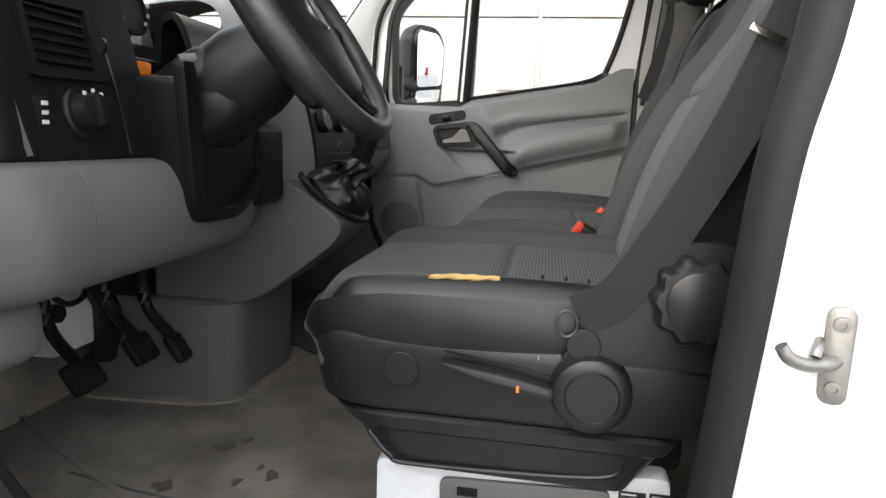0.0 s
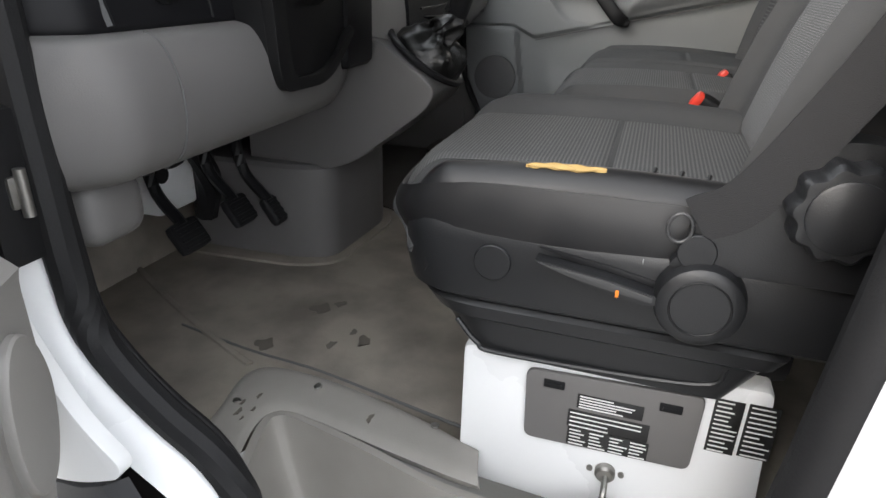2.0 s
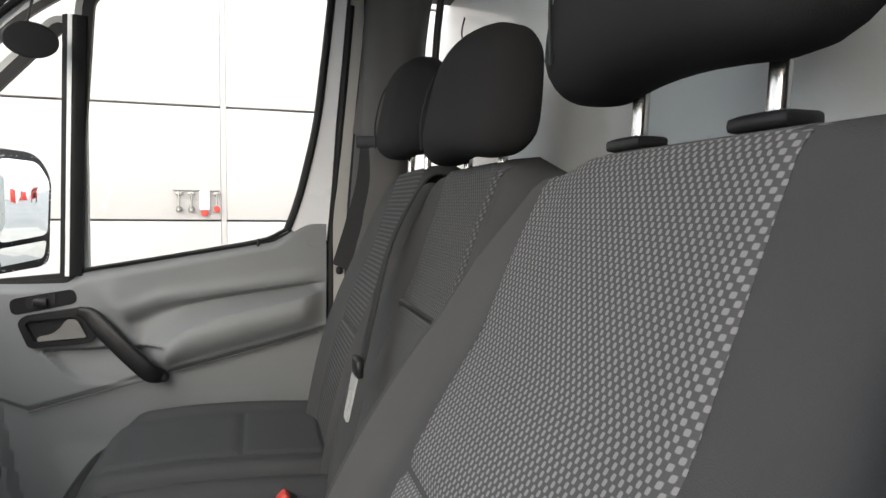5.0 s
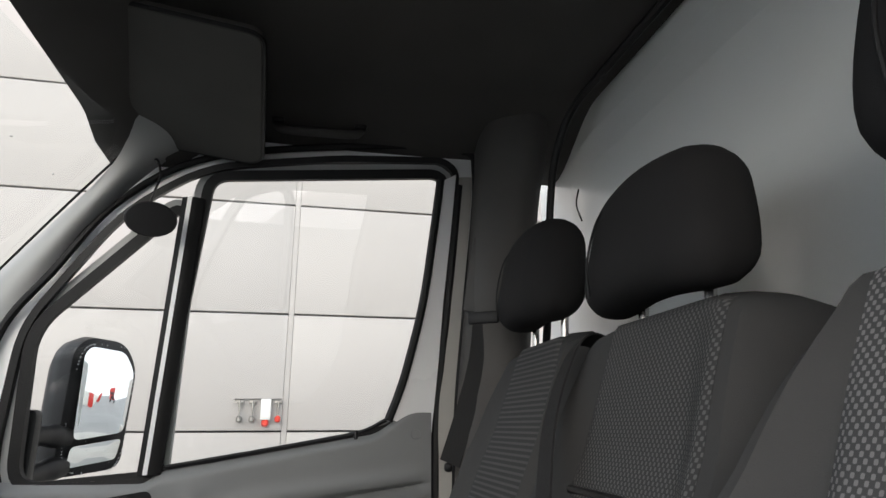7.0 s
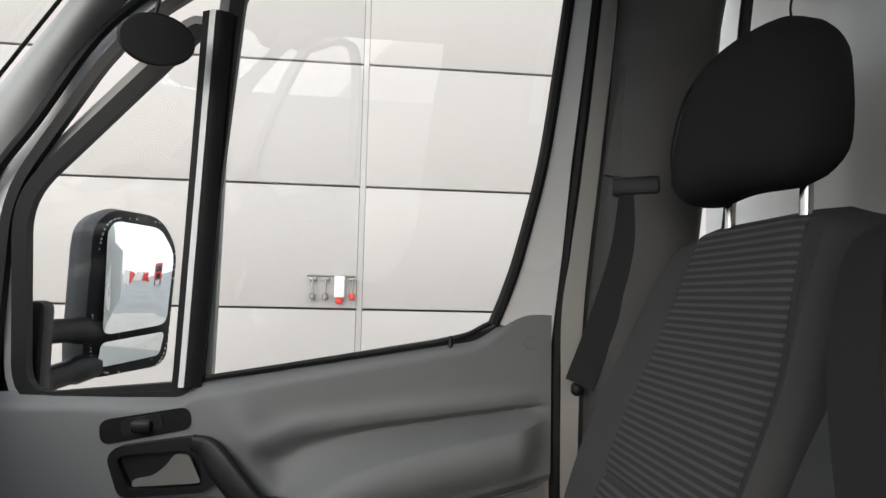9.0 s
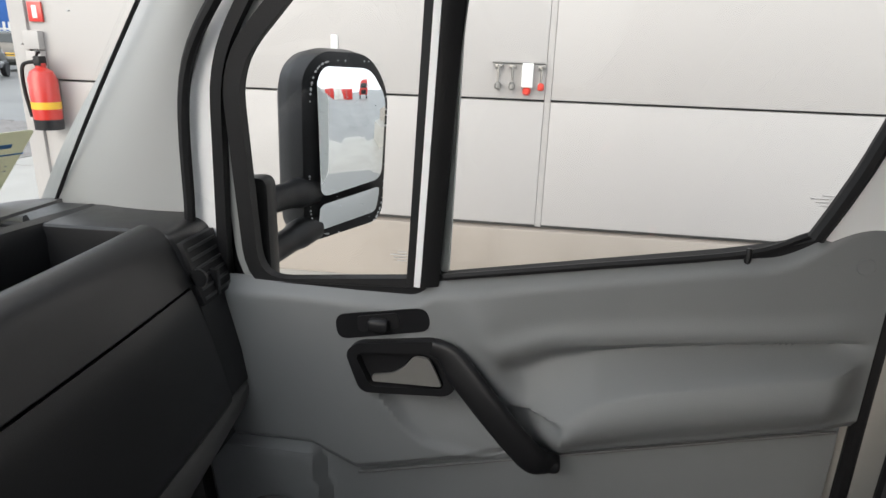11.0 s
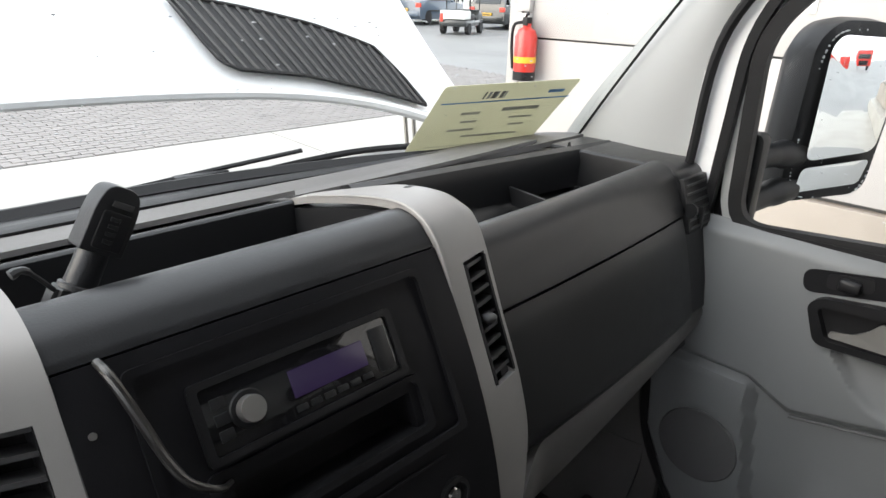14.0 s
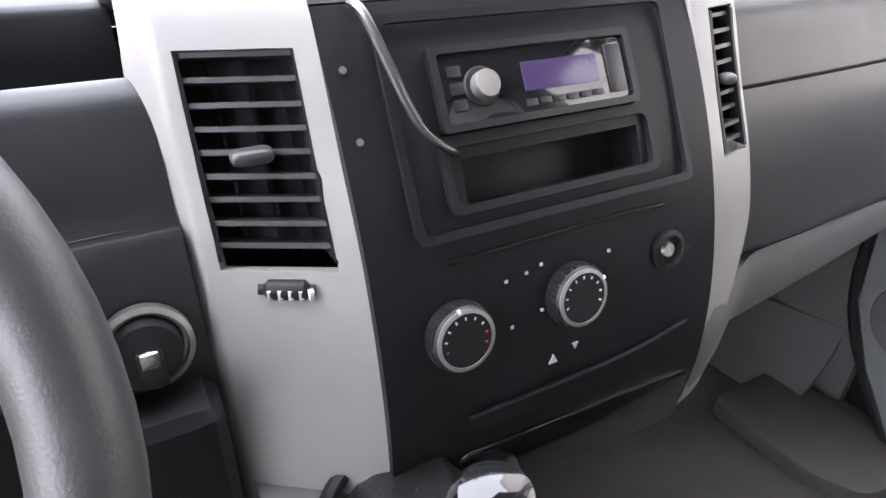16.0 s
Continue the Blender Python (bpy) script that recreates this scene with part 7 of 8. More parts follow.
# belts and buckles
db = thing("driver_seat_belt", (-0.75, 0.3, 0.4), "black seat belt running from the post to the seat", "seat belt")
part("webbing", strap([(-0.732, 0.325, 0.405), (-0.735, 0.275, 0.445), (-0.730, 0.19, 0.60), (-0.745, 0.12, 0.80), (-0.77, 0.05, 1.05), (-0.79, -0.02, 1.3)], 0.048, 0.003, (0.05, 0.85, 0.5), 30), M_BELT, db)
part("end_ring", tube([Vector((-0.734, 0.338 + 0.0115 * math.cos(a), 0.396 + 0.015 * math.sin(a))) for a in (2 * math.pi * k / 24 for k in range(24))], 0.0019, 8, 0, 1, True), M_SLAT, db, "dull metal belt ring")
part("anchor_cover", pad(-0.722, 0.312, 0.388, 0.016, 0.034, 0.03, 0.007, 4), M_BLACK, db)
part("tongue_loop", moved(box(-0.002, 0.002, -0.018, 0.018, -0.004, 0.004, 0.0015), pose(-0.748, 0.170, 0.703, 25, 0, 0)), M_CHROME, db)


def buckle(x, y, z, rz, lab, tilt=-42, spin=0):
    b = thing("belt_buckle", (x, y, z), lab, "buckle", "belt buckles")
    m = pose(x, y, z, tilt, 4, rz) @ Matrix.Rotation(math.radians(spin), 4, "Z") @ Matrix.Scale(1.2, 4)
    part("body", moved(pad(0, 0, 0.0, 0.030, 0.022, 0.065, 0.007, 4), m), M_BLACK, b)
    part("release", moved(pad(0, 0.001, 0.033, 0.026, 0.018, 0.014, 0.005, 3), m), M_RED, b, "red release button")
    part("stalk", moved(box(-0.010, 0.010, -0.003, 0.003, -0.11, -0.03, 0.002), m), M_BLACK, b)
    part("metal_edge", moved(box(-0.016, 0.016, -0.002, 0.004, -0.034, -0.028, 0.001), m), M_CHROME, b)


buckle(-0.162, 0.270, 0.408, 10, "black buckle with red button beside the driver's seat", -60, 65)
buckle(0.262, 0.200, 0.392, 5, "black buckle with red button between the bench seats")

# passenger bench
bs = thing("passenger_bench", (0.37, 0.38, 0.0), "dark cloth double passenger bench with two headrests", "bench seat")
part("base_box", box(-0.04, 0.80, 0.16, 0.52, 0.016, 0.31, 0.012), M_SEATPL, bs, "dark bench base")
part("base_board", box(-0.10, 0.10, 0.50, 0.62, 0.26, 0.285, 0.006), M_GREY, bs)
cushion(bs, -0.075, 0.375, 0.12, 0.605, 0.418, 0.11, 0.00, 0.27, 0.300, (M_RIBS, M_RIBS), "dark cloth middle cushion with striped panel", 0.012, 1.0)
cushion(bs, 0.365, 0.815, 0.12, 0.600, 0.418, 0.11, 0.46, 0.73, 0.300, (M_CLOTH, M_CLOTH), "dark cloth outer cushion", 0.012, 1.0)
part("side_band", box(-0.0895, -0.070, 0.15, 0.545, 0.300, 0.380, 0.009, 3), M_VINYL, bs, "black vinyl lower cushion edge")
for bx0, bx1 in ((-0.062, 0.362), (0.378, 0.802)):
    part("front_band", tube([(bx0 - 0.008, 0.52, 0.328), (bx0 + 0.015, 0.568, 0.328), (bx0 + 0.10, 0.598, 0.328), (bx1 - 0.10, 0.598, 0.328), (bx1 - 0.015, 0.568, 0.328), (bx1 + 0.008, 0.52, 0.328)], 0.026, 12, 40, 1.0), M_VINYL, bs, "black vinyl lower cushion edge")
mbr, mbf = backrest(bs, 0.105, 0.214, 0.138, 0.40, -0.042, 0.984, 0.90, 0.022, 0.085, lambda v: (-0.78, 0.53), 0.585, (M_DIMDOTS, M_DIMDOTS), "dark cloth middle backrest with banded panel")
backrest(bs, 0.526, 0.203, 0.138, 0.40, -0.052, 1.002, 0.84, 0.030, 0.085, 0.66, 0.40, (M_BANDS, M_BANDS), "dark cloth outer backrest with banded panel")
part("fold_groove", tube([mbf(-0.80 + 0.134 * k, 0.585, -0.001) for k in range(11)], 0.0055, 8, 24), M_BLACK, mbr, "dark fold across the backrest")
part("fold_gap", tube([mbf(-0.36, 0.20 + 0.038 * k, 0.0) for k in range(11)], 0.005, 8, 24), M_BLACK, mbr)
headrest(bs, 0.088, -0.046, 1.052, "black cloth headrest", 0.288, 0.176, 0.105)
headrest(bs, 0.512, -0.055, 1.096, "black cloth headrest", 0.245, 0.195)
pb = thing("bench_seat_belt", (0.37, 0.0, 0.6), "grey-black seat belt hanging over the bench backrest", "seat belt")
part("webbing", strap([(0.300, -0.080, 0.91), (0.300, -0.062, 0.938), (0.299, -0.028, 0.948), (0.290, 0.004, 0.918), (0.240, 0.058, 0.83), (0.180, 0.096, 0.73), (0.144, 0.115, 0.675), (0.136, 0.120, 0.660)], 0.048, 0.003, (1, 0, -0.25), 34), M_BELT, pb)
part("tongue", ring_plate(rounded([(-0.007, -0.045), (0.007, -0.045), (0.007, -0.022), (-0.007, -0.022)], 0.003), rounded([(-0.014, -0.055), (0.014, -0.055), (0.018, 0.0), (-0.018, 0.0)], 0.006), lambda a, b: (0.136 + 1.2 * a + 0.3 * b, 0.129 - 0.3 * b, 0.658 + 1.2 * b), 0.003), M_TRIM, pb, "bright metal belt tongue")
part("tongue_grip", pad(0.136, 0.125, 0.664, 0.05, 0.014, 0.028, 0.006, 3), M_BLACK, pb)
ob_ = thing("outer_seat_belt", (0.76, -0.04, 1.0), "black seat belt on the passenger door post", "seat belt")
part("webbing", strap([(0.718, 0.010, 1.055), (0.735, 0.020, 0.95), (0.765, 0.045, 0.84), (0.798, 0.070, 0.745)], 0.046, 0.003, (0.5, 0.85, 0.1), 24), M_BELT, ob_)
part("anchor_stud", pad(0.803, 0.072, 0.737, 0.02, 0.018, 0.02, 0.007, 3), M_BLACK, ob_, "small black anchor stud")
part("stitched_end", strap([(0.784, 0.059, 0.786), (0.7955, 0.068, 0.752)], 0.044, 0.0065, (0.5, 0.85, 0.1), 6), M_BELT, ob_, "doubled stitched end of the webbing")


# ---- bonnet, propped open in front of the screen ----
bon = thing("bonnet", (0.0, 1.75, 0.8), "white bonnet propped open with black air grilles", "bonnet")


def hood(u, v):
    s = 2 * u - 1
    x = 1.02 * s
    low = -0.027 - min(0.15 * s**4, 0.075)
    v = low + (1 - low) * v
    z0 = 0.893 - 0.03 * abs(s) ** 1.5 - 0.075 * abs(s) ** 6
    y0 = 1.80 - 0.12 * s * s
    return Vector((x * (1 - 0.12 * v), y0 + 0.62 * v - 0.10 * v * v + 0.05 * (1 - s * s) * v, z0 + 0.62 * v + 0.10 * v * v + 0.05 * math.sin(math.pi * min(v * 3, 1)) * (1 - abs(s) ** 3) * 0.3))


part("skin", sheet(hood, 40, 24, 0.02), M_WHITE, bon, "white painted bonnet skin")
part("rear_edge", tube([hood(k / 40, 0) for k in range(41)], 0.012, 8, 60), M_WHITE, bon)
for sgn in (1, -1):
    def gr_pt(a, b, off=0.0):
        q = 0.38 + 0.46 * a + 0.028 * (1 - a) * (1 - b)
        lo = float(np.interp(a, (0, 0.02, 0.05, 0.10, 0.4, 0.67, 1), (0.085, 0.052, 0.036, 0.024, 0.010, -0.018, -0.052)))
        hi = float(np.interp(a, (0, 0.3, 0.63, 0.9, 0.97, 1), (0.217, 0.192, 0.157, 0.115, 0.035, -0.047)))
        low = -0.027 - min(0.15 * q**4, 0.075)
        p = hood(0.5 + 0.5 * q, (lo + (hi - lo) * b - low) / (1 - low))
        return Vector((sgn * (p.x - 0.012 - 0.6 * off), p.y - 0.018 - off, p.z + 0.003))

    g_ = part("air_grille", sheet(lambda a, b: gr_pt(a, b), 48, 8, 0.004), M_GRID, bon, "black bonnet air grille")
    part("rim", tube([gr_pt(k / 40, 0, 0.002) for k in range(41)] + [gr_pt(1 - k / 40, 1, 0.002) for k in range(41)], 0.0045, 6, 0, 1.0, True), M_BLACK, g_)
    for k in range(19):
        a = (k + 0.5) / 19
        part("slat", tube([gr_pt(a, 0.02, 0.004), gr_pt(max(a - 0.05, 0), 0.98, 0.004)], 0.0032, 5), M_SLAT, g_)
part("prop", tube([(0.98, 1.85, 0.45), (0.985, 1.90, 0.82)], 0.006, 8), M_STEEL, bon, "thin metal prop")
part("prop", tube([(1.01, 1.85, 0.45), (1.015, 1.90, 0.82)], 0.006, 8), M_STEEL, bon, "thin metal prop")
eng = thing("scuttle", (0, 1.75, 0.6), "black plastic scuttle panel below the windscreen", "panel", kind="structure")
part("tray", sheet(lambda u, v: Vector((-0.95 + 1.9 * u, 1.60 + 0.20 * v - 0.25 * (2 * u - 1) ** 2, 0.70 - 0.12 * v)), 20, 6, 0.02), M_BLACK, eng)

# ---- yard ----
def gz(x, y):
    return -0.78 + 0.027 * max(0, y - 1)


single("ground", sheet(lambda u, v: Vector(((2 * u - 1) ** 3 * 700, 40 + (2 * v - 1) ** 3 * 700, gz(0, min(40 + (2 * v - 1) ** 3 * 700, 42)))), 40, 60), M_GROUND, "pale wet asphalt yard", kind="structure")
pav = thing("pavement", (0, 6, -0.7), "pale wet concrete apron and grey brick paving", "", kind="structure")
for k in range(5):
    part("slab", sheet(lambda u, v: Vector((-7 + 3.6 * (k + 0.995 * u), -8 + 15.6 * v, gz(0, -8 + 15.6 * v) + 0.012)), 3, 16, 0.01), M_SLAB, pav)
paving = thing("paving_bricks", (0, 8, -0.6), "grey rain-damp paving bricks in running bond", "paving", kind="structure")
rng = random.Random(8)
corners = ((0, 0, -0.03), (0.197, 0, -0.03), (0.197, 0.097, -0.03), (0, 0.097, -0.03), (0.004, 0.004, 0), (0.193, 0.004, 0), (0.193, 0.093, 0), (0.004, 0.093, 0))
sides = ((4, 5, 6, 7), (0, 1, 5, 4), (1, 2, 6, 5), (2, 3, 7, 6), (3, 0, 4, 7))
brick = bpy.data.meshes.new("brick")
brick.from_pydata(corners, [], sides)
brick.materials.append(M_PAVER)
verts, faces = [], []
for j in range(60):
    for i in range(80):
        x = -5.6 + 0.205 * i + (0.1025 if j % 2 else 0)
        y = 7.64 + 0.105 * j
        z = gz(x, y) + 0.016 + rng.uniform(-0.003, 0.003)
        if j < 15 and 27 <= i < 47:
            one = new("brick", brick)
            one.parent = paving
            one.location = (x, y - 8, z + 0.6)
            continue
        b = len(verts)
        verts += [(x + dx, y - 8 + dy, z + 0.6 + dz) for dx, dy, dz in corners]
        faces += [tuple(b + k for k in f) for f in sides]
me = bpy.data.meshes.new("far_bricks")
me.from_pydata(verts, [], faces)
me.materials.append(M_PAVER)
far = new("far_bricks", me)
far.parent = paving
tagged(far, "the rest of the paving bricks", kind="stuff")

# ---- building beside the van ----
W_X, J_Y = 3.57, 0.458
shed = thing("wall_east", (W_X, 0, -0.78), "building with pale ribbed sectional door panels", "", kind="structure")
part("backing", box(W_X + 0.05, W_X + 0.30, -8.0, 3.55, -0.80, 5.4, 0.01), M_JOINT, shed)
levels = [0.085, 0.785, 1.518, 2.27, 3.02, 3.77, 4.52, 5.27]
ys = [3.55, J_Y + 0.018, -2.65, -5.8, -8.0]
for a, b in zip(levels, levels[1:]):
    for c, d in zip(ys, ys[1:]):
        part("panel", box(W_X, W_X + 0.06, d + 0.036, c, a + 0.012, b, 0.006), M_PANEL, shed)
for c in ys[1:4]:
    part("upright", box(W_X + 0.004, W_X + 0.05, c + 0.001, c + 0.035, 0.085, 5.27, 0.004), M_PANEL, shed)
part("plinth", box(W_X - 0.03, W_X + 0.28, -8.0, 3.5, -0.80, 0.07, 0.01), M_CONCRETE, shed, "damp brown concrete plinth")
part("plinth_ledge", box(W_X - 0.35, W_X - 0.03, -8.0, 3.4, -0.80, -0.28, 0.02), M_SLAB, shed)
part("end_post", box(W_X - 0.02, W_X + 0.32, 3.55, 3.66, -0.80, 5.3, 0.01), M_PANEL, shed)
part("roof_edge", box(W_X - 0.1, W_X + 0.5, -8.1, 3.7, 5.27, 5.5, 0.02), M_PANEL, shed)
part("notice", box(W_X - 0.008, W_X - 0.002, 1.66, 1.70, 1.02, 1.10, 0.001), M_INK, shed, "small white paper tag")
sign = thing("fire_sign", (W_X - 0.02, 3.40, 1.2), "small red fire extinguisher sign", "sign")
part("board", box(W_X - 0.016, W_X - 0.004, 3.44, 3.53, 1.12, 1.23, 0.002), M_EXT, sign)
part("white_shape", box(W_X - 0.019, W_X - 0.015, 3.47, 3.50, 1.14, 1.21, 0.001), M_INK, sign)
bracket = thing("cable_box", (W_X - 0.03, 3.5, 0.75), "pale conduit boxes up the corner of the building", "box")
for k in range(4):
    part("box", box(W_X - 0.05, W_X - 0.003, 3.46, 3.56, 0.62 + 0.115 * k, 0.725 + 0.115 * k, 0.006), M_PANEL, bracket)
ext = thing("fire_extinguisher", (W_X - 0.10, 3.42, 0.52), "red fire extinguisher hung at the corner of the building", "fire extinguisher")
EC = (W_X - 0.10, 3.43, 0.53)
part("cylinder", lathe(EC, (0, 0, 1), [(0.06, 0), (0.075, 0.015), (0.078, 0.05), (0.078, 0.27), (0.06, 0.315), (0.028, 0.335), (0.028, 0.36)], 28), M_EXT, ext, "red pressure cylinder")
part("base", lathe((EC[0], EC[1], EC[2] - 0.02), (0, 0, 1), [(0.078, 0), (0.079, 0.06), (0.07, 0.062)], 24), M_BLACK, ext)
part("label", lathe((EC[0], EC[1], EC[2] + 0.10), (0, 0, 1), [(0.0785, 0), (0.0795, 0.001), (0.0795, 0.04), (0.0785, 0.041)], 28), M_YELLOW, ext, "yellow label band")
part("valve", box(EC[0] - 0.03, EC[0] + 0.03, EC[1] - 0.02, EC[1] + 0.02, EC[2] + 0.345, EC[2] + 0.40, 0.006), M_BLACK, ext)
part("handle", tube([(EC[0] - 0.02, EC[1], EC[2] + 0.40), (EC[0] - 0.05, EC[1] - 0.04, EC[2] + 0.43), (EC[0] - 0.08, EC[1] - 0.07, EC[2] + 0.42)], 0.008, 8, 10), M_BLACK, ext)
part("hose", tube([(EC[0], EC[1] + 0.03, EC[2] + 0.37), (EC[0] - 0.02, EC[1] + 0.10, EC[2] + 0.34), (EC[0] - 0.02, EC[1] + 0.11, EC[2] + 0.2), (EC[0] - 0.02, EC[1] + 0.09, EC[2] + 0.05)], 0.011, 8, 20), M_BLACK, ext)
part("bracket", box(W_X - 0.045, W_X - 0.002, 3.40, 3.46, 0.62, 0.80, 0.004), M_STEEL, ext)
tools = ((0.765, M_STEEL, "steel hook fitting"), (0.690, M_STEEL, "steel hook fitting"), (0.610, M_INK, "white valve box with red tap"), (0.536, M_RED, "red tap fitting"))
for ty, tm, lab in tools:
    t_ = thing("wall_fitting", (W_X - 0.03, ty, 0.85), lab + " on the pale wall", "fitting", "wall fittings")
    if tm is M_INK:
        part("case", box(W_X - 0.05, W_X - 0.003, ty - 0.03, ty + 0.03, 0.86, 0.985, 0.006), M_INK, t_)
        part("tap", lathe((W_X - 0.03, ty, 0.82), (0, 0, 1), [(0.012, 0), (0.022, 0.01), (0.022, 0.03), (0.01, 0.045)], 14), M_RED, t_)
    else:
        part("bracket", box(W_X - 0.03, W_X - 0.003, ty - 0.02, ty + 0.02, 0.955, 0.975, 0.003), M_STEEL, t_)
        part("pipe", tube([(W_X - 0.03, ty, 0.97), (W_X - 0.03, ty, 0.90), (W_X - 0.03, ty, 0.845)], 0.006, 8), M_STEEL, t_)
        part("valve", lathe((W_X - 0.03, ty, 0.845), (0, 0, 1), [(0.01, 0), (0.018, 0.008), (0.018, 0.03), (0.008, 0.04)], 14), tm, t_)
part("pipe_run", tube([(W_X - 0.012, 0.80, 0.985), (W_X - 0.012, 0.52, 0.985)], 0.005, 8), M_STEEL, t_)


# ---- parked vehicles ----
def car(x, y, rz, paint, lab, estate=False, length=4.1):
    z = gz(x, y)
    c = new("parked_car")
    c["base"] = (0, 0, 0)
    tagged(c, lab, "car", "parked cars")
    L = length / 2
    if estate:
        roof = [(-L, 0.75), (-L + 0.02, 1.0), (-L + 0.25, 1.38), (-L + 0.6, 1.44), (0.1, 1.45), (0.55, 1.36), (1.05, 1.0), (L - 0.15, 0.85), (L, 0.65)]
    else:
        roof = [(-L, 0.72), (-L + 0.03, 0.98), (-L + 0.5, 1.02), (-L + 1.05, 1.36), (-0.4, 1.42), (0.1, 1.41), (0.5, 1.30), (1.05, 0.98), (L - 0.15, 0.85), (L, 0.62)]
    low = [(L, 0.3), (L - 0.1, 0.22), (-L + 0.1, 0.22), (-L - 0.02, 0.35)]
    side_ = roof + low
    rings = []
    for k, (w, s) in enumerate(((-0.86, 0.93), (-0.84, 1.0), (0, 1.01), (0.84, 1.0), (0.86, 0.93))):
        rings.append([Vector((a * (0.985 if abs(w) > 0.85 else 1), w * (1 - 0.22 * step(0.95, 1.42, b)), 0.55 + (b - 0.55) * s)) for a, b in side_])
    part("body", bevel(ring_loft(rings), 0.03), paint, c)
    for sg in (-1, 1):
        win = [(-L + 0.42, 1.02), (-L + 0.62, 1.33), (0.1, 1.37), (0.5, 1.27), (0.92, 1.0)] if estate else [(-L + 0.75, 1.02), (-L + 1.12, 1.30), (-0.4, 1.36), (0.1, 1.35), (0.45, 1.25), (0.92, 1.0)]
        part("side_window", plate(win, [], lambda a, b: (a, sg * (0.872 - 0.185 * step(0.93, 1.42, b)), b), 0.012), M_CARGLASS, c)
        part("sill_strip", box(-L + 0.8, L - 0.9, sg * 0.87 - 0.01, sg * 0.87 + 0.01, 0.55, 0.60, 0.006), M_BLACK, c)
        for wx in (-L + 0.75, L - 0.8):
            wh = part("wheel", lathe((wx, sg * 0.68, 0.30), (0, sg, 0), [(0.2, 0), (0.30, 0.0), (0.31, 0.05), (0.30, 0.19), (0.21, 0.20)], 24), M_RUBBER, c)
            part("rim", lathe((wx, sg * 0.78, 0.30), (0, sg, 0), [(0.03, 0.09), (0.12, 0.07), (0.19, 0.10), (0.20, 0.05)], 20), M_STEEL, wh)
        part("tail_lamp", box(-L - 0.03, -L + 0.10, sg * 0.74 - 0.12, sg * 0.74 + 0.12, 0.72, 0.90, 0.02), M_RED, c)
        part("headlamp", box(L - 0.14, L + 0.0, sg * 0.66 - 0.14, sg * 0.66 + 0.14, 0.62, 0.78, 0.03), M_CHROME, c)
        part("door_mirror", pad(0.72, sg * 0.95, 1.0, 0.12, 0.16, 0.12, 0.04, 3), paint, c)
    rw = [(-0.62, 1.03), (0.62, 1.03), (0.54, 1.32), (-0.54, 1.32)]
    part("rear_window", plate(rw, [], (lambda a, b: (-L + 0.03 + 0.62 * (b - 1.0) - 0.02, a, b)) if estate else (lambda a, b: (-L + 0.5 + 1.55 * (b - 1.02) - 0.02, a, b + 0.01)), 0.012), M_CARGLASS, c)
    part("bumper", box(-L - 0.06, -L + 0.2, -0.80, 0.80, 0.33, 0.56, 0.05), paint, c)
    part("number_plate", box(-L - 0.075, -L - 0.05, -0.26, 0.26, 0.56, 0.67, 0.004), M_YELLOW, c, "yellow rear plate")
    part("plate_bar", box(-L - 0.079, -L - 0.074, -0.20, 0.20, 0.595, 0.635, 0), M_LABEL, c)
    c.matrix_world = pose(x, y, z, 0, 0, rz)
    return c


def polar(az, d):
    return 1.0 * math.sin(math.radians(az)) * d - 0.04, math.cos(math.radians(az)) * d + 0.6


car(*polar(38.3, 30.5), 22, M_CARDARK, "small black hatchback parked by the fence", True, 3.6)
car(*polar(43.2, 31.5), 18, M_CARBLUE, "blue-grey saloon parked by the fence", False, 4.4)
car(*polar(50.2, 31.0), 14, M_CARDARK, "dark estate car parked by the fence", True, 4.4)

gx, gy = polar(46.2, 26.0)
cart = new("utility_cart")
cart["base"] = (0, 0, 0)
tagged(cart, "small dark golf cart with pale load box", "cart")
part("chassis", box(-1.1, 1.1, -0.55, 0.55, 0.28, 0.52, 0.06), M_CARDARK, cart)
part("front", prism(rounded([(0.45, 0.5), (1.1, 0.5), (1.05, 0.75), (0.6, 0.9)], 0.08), "y", -0.5, 0.5, 0.05), M_CARDARK, cart)
part("load_box", box(-1.15, -0.45, -0.5, 0.5, 0.55, 0.85, 0.02), M_FENCE, cart, "pale load box")
part("bench", box(-0.35, 0.15, -0.48, 0.48, 0.52, 0.72, 0.05), M_BLACK, cart)
part("roof", box(-0.55, 0.75, -0.56, 0.56, 1.52, 1.58, 0.02), M_FENCE, cart, "pale flat roof")
for sx in (-0.5, 0.65):
    for sy in (-0.48, 0.48):
        part("roof_post", tube([(sx, sy, 0.6), (sx * 1.02, sy, 1.54)], 0.02, 8), M_BLACK, cart)
for sx in (-0.75, 0.75):
    for sy in (-0.5, 0.5):
        part("wheel", lathe((sx, sy - 0.08, 0.21), (0, 1, 0), [(0.1, 0), (0.2, 0), (0.21, 0.03), (0.21, 0.13), (0.2, 0.16), (0.1, 0.16)], 20), M_RUBBER, cart)
part("tail_lamp", box(-1.17, -1.12, 0.38, 0.5, 0.45, 0.75, 0.01), M_RED, cart)
cart.matrix_world = pose(gx, gy, gz(gx, gy), 0, 0, 25)

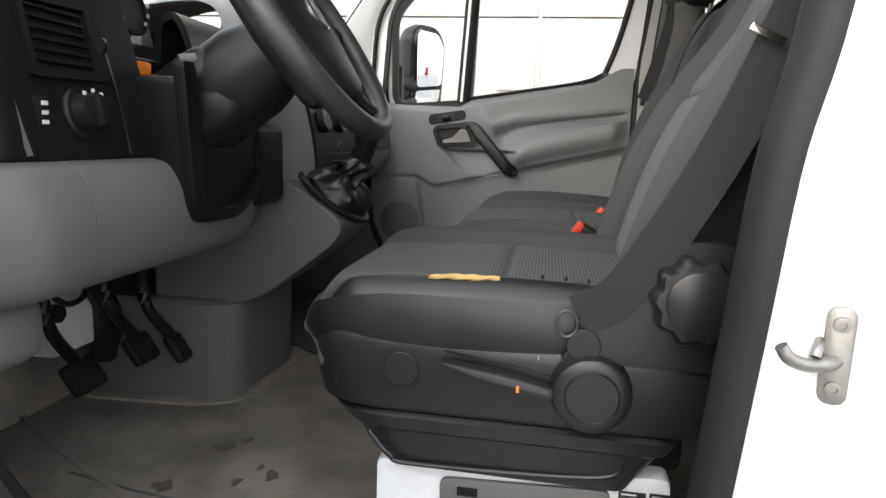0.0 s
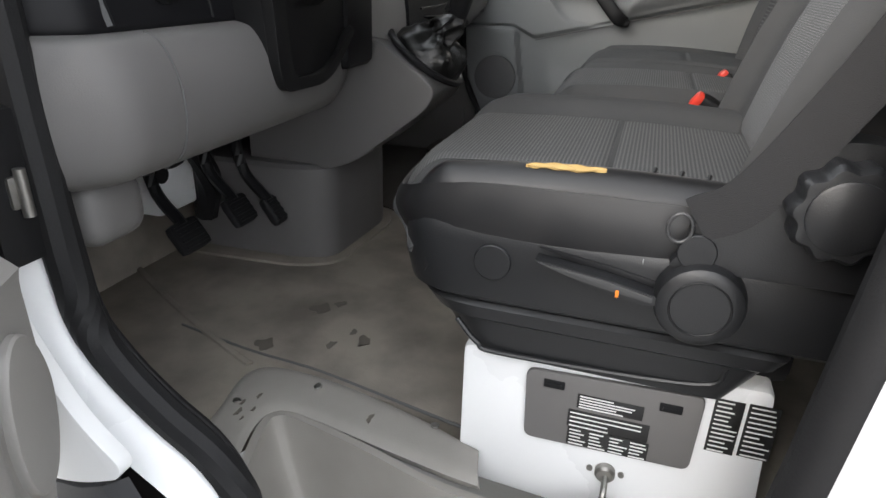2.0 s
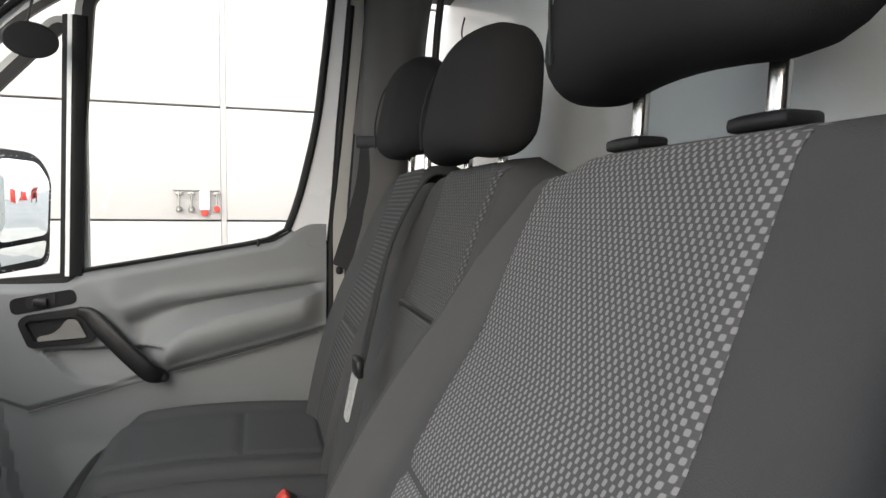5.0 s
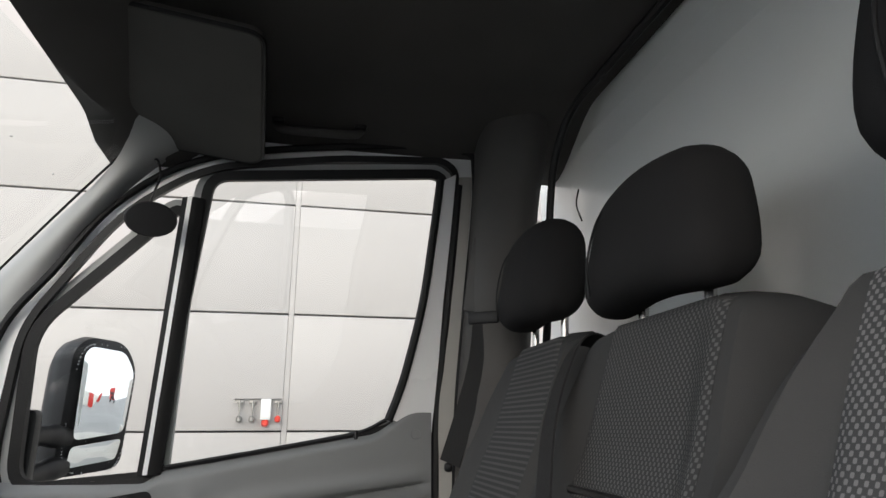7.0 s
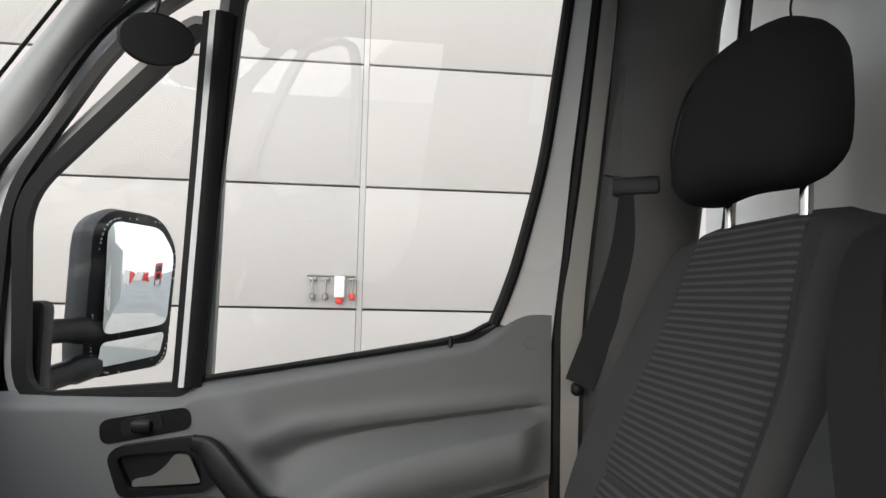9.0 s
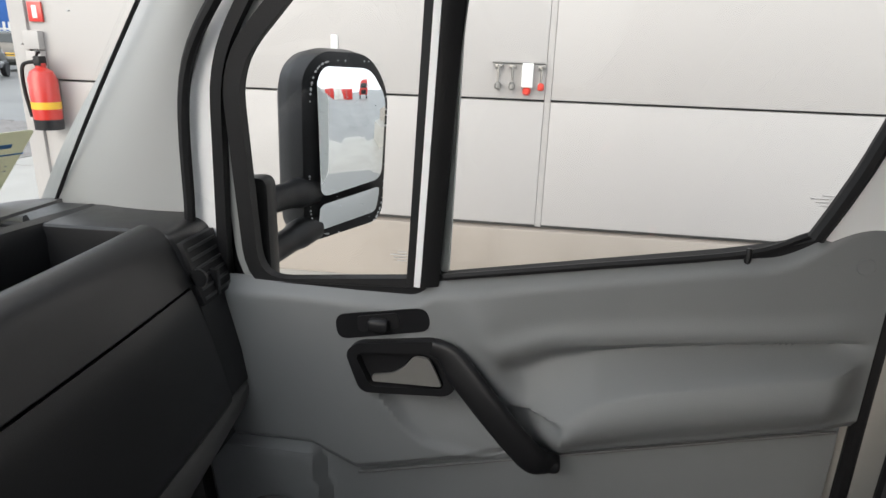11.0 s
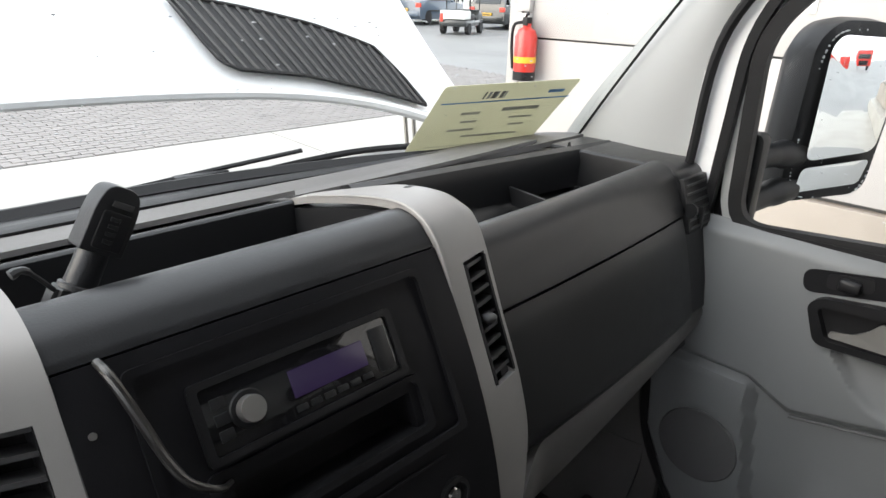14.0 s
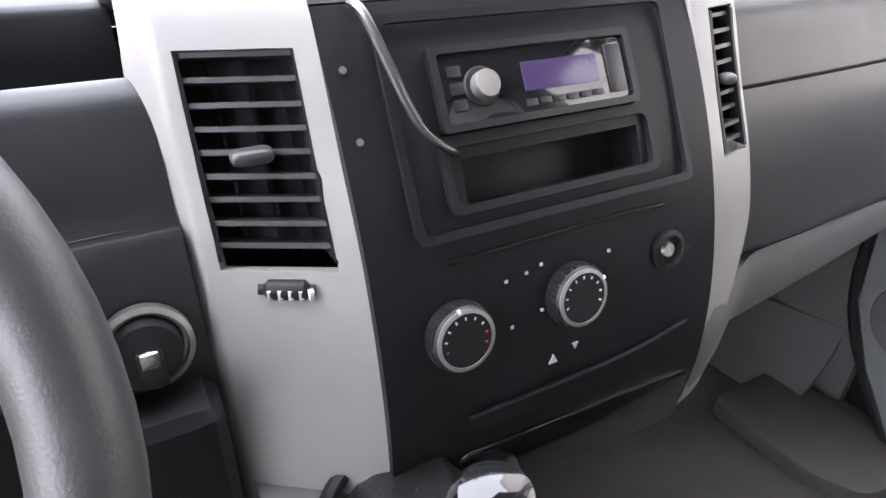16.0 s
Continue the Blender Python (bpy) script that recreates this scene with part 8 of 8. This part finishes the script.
tx, ty_ = polar(44.5, 46)
lorry = new("articulated_lorry")
lorry["base"] = (0, 0, 0)
tagged(lorry, "white lorry cab with a blue curtain-sided trailer", "lorry")
part("cab", prism(rounded([(-9.2, 0.5), (-7.2, 0.5), (-7.2, 3.4), (-8.7, 3.4), (-9.2, 2.2)], 0.12), "y", -1.2, 1.2, 0.08), M_WHITE, lorry, "white lorry cab")
part("windscreen", box(-9.16, -9.08, -1.0, 1.0, 1.9, 2.75, 0.02), M_CARGLASS, lorry)
part("side_window", box(-8.7, -8.0, -1.23, -1.19, 1.9, 2.6, 0.02), M_CARGLASS, lorry)
part("grille", box(-9.26, -9.18, -0.9, 0.9, 0.8, 1.7, 0.02), M_BLACK, lorry)
part("trailer", box(-6.9, 6.5, -1.25, 1.25, 1.1, 3.9, 0.05), M_TRAILER, lorry, "blue curtain trailer")
part("lettering_bar", box(-1.2, 1.4, -1.27, -1.24, 2.6, 3.1, 0.0), M_RED, lorry)
part("white_panel", box(-1.4, 0.8, -1.27, -1.24, 1.3, 2.2, 0.0), M_INK, lorry)
part("chassis", box(-9.0, 6.3, -0.5, 0.5, 0.6, 1.1, 0.03), M_BLACK, lorry)
for sx in (-8.4, -6.4, 2.5, 3.8, 5.1):
    for sy in (-1.2, 0.9):
        part("wheel", lathe((sx, sy, 0.5), (0, 1, 0), [(0.25, 0), (0.48, 0), (0.5, 0.04), (0.5, 0.26), (0.48, 0.3), (0.25, 0.3)], 20), M_RUBBER, lorry)
lorry.matrix_world = pose(tx, ty_, gz(tx, ty_), 0, 0, -40)

fence = thing("fence", (20, 28, -0.1), "pale slatted yard fence with tall posts", "fence")
p0, p1 = Vector((*polar(24, 36), 0)), Vector((*polar(54, 36), 0))
n_sl = 90
for k in range(n_sl):
    p = p0.lerp(p1, k / (n_sl - 1))
    b = gz(p.x, p.y)
    part("slat", moved(box(-0.055, 0.055, -0.015, 0.015, 0.0, 1.75, 0.01), pose(p.x, p.y, b, 0, 0, -39)), M_FENCE, fence)
for k in range(9):
    p = p0.lerp(p1, k / 8)
    part("post", moved(box(-0.06, 0.06, -0.06, 0.06, 0, 2.6, 0.01), pose(p.x, p.y + 0.08, gz(p.x, p.y), 0, 0, -39)), M_FENCE, fence)
for h in (0.35, 1.45):
    part("rail", tube([Vector((p0.x, p0.y + 0.04, gz(p0.x, p0.y) + h)), Vector((p1.x, p1.y + 0.04, gz(p1.x, p1.y) + h))], 0.04, 6), M_FENCE, fence)


def tree(x, y, h, seed):
    r = random.Random(seed)
    z = gz(x, y)
    t = thing("tree", (x, y, z), "broad leafy green tree behind the fence", "tree", "trees behind the yard")
    part("trunk", tube([(x, y, z), (x + 0.2, y, z + h * 0.3), (x + 0.1, y, z + h * 0.6)], [0.3, 0.22, 0.1], 8, 10), M_BARK, t)
    vs, fs = [], []
    limbs = []
    for k in range(7):
        a = r.uniform(0, 6.28)
        e = Vector((x + math.cos(a) * h * 0.3, y + math.sin(a) * h * 0.3, z + h * r.uniform(0.45, 0.9)))
        limbs.append(tube([(x + 0.1, y, z + h * 0.35), ((x + e.x) / 2, (y + e.y) / 2, z + h * 0.5), e], [0.12, 0.08, 0.03], 6, 6))
        for q in range(260):
            d = Vector((r.gauss(0, 1), r.gauss(0, 1), r.gauss(0, 0.8))) * h * 0.12
            c = e + d
            s = r.uniform(0.10, 0.26)
            n = Vector((r.gauss(0, 1), r.gauss(0, 1), r.gauss(0, 1))).normalized()
            a1 = n.orthogonal().normalized() * s
            a2 = n.cross(a1)
            b = len(vs)
            vs += [tuple(c - a1), tuple(c + a2 * 0.6), tuple(c + a1), tuple(c - a2 * 0.6)]
            fs.append((b, b + 1, b + 2, b + 3))
    part("limbs", joined(*limbs), M_BARK, t)
    me = bpy.data.meshes.new("crown")
    me.from_pydata([tuple(Vector(p) - Vector((x, y, z))) for p in vs], [], fs)
    me.materials.append(M_LEAF)
    cr = new("crown", me)
    cr.parent = t
    tagged(cr, "leafy crown", kind="stuff")


for k in range(9):
    tree(*polar(22 + 4.2 * k, 58 + 5 * ((k * 7) % 3)), 9 + (k * 5) % 4, 20 + k)

# ---- yard behind the van, seen in the door mirror ----
truck = thing("red_lorry", (8.0, -50, -0.78), "red lorry cab standing in the yard behind", "lorry")
part("cab", prism(rounded([(6.8, 0.0), (9.2, 0.0), (9.2, 2.9), (7.0, 2.9), (6.8, 2.2)], 0.15), "y", -51.2, -49.0, 0.08), M_EXT, truck, "red lorry cab")
part("windscreen", box(7.05, 8.95, -49.02, -48.93, 1.3, 2.2, 0.03), M_CARGLASS, truck)
part("grille", box(7.3, 8.7, -49.02, -48.93, 0.15, 1.0, 0.03), M_BLACK, truck)
for sx in (6.9, 8.8):
    part("wheel", lathe((sx, -50, -0.28), (1, 0, 0), [(0.25, 0), (0.48, 0), (0.5, 0.04), (0.5, 0.26), (0.25, 0.3)], 20), M_RUBBER, truck)
for k in range(4):
    unit = thing("yard_container", (-4 + 2.6 * k, -55, -0.78), "red yard container far behind" if k % 2 else "white yard container far behind", "container", "yard containers")
    part("body", box(-5.2 + 2.6 * k, -2.8 + 2.6 * k, -56, -53.6, -0.78, 1.6, 0.03), M_EXT if k % 2 else M_FENCE, unit)
    part("door_bar", box(-4.04 + 2.6 * k, -3.96 + 2.6 * k, -53.6, -53.54, -0.7, 1.5, 0.01), M_STEEL, unit)
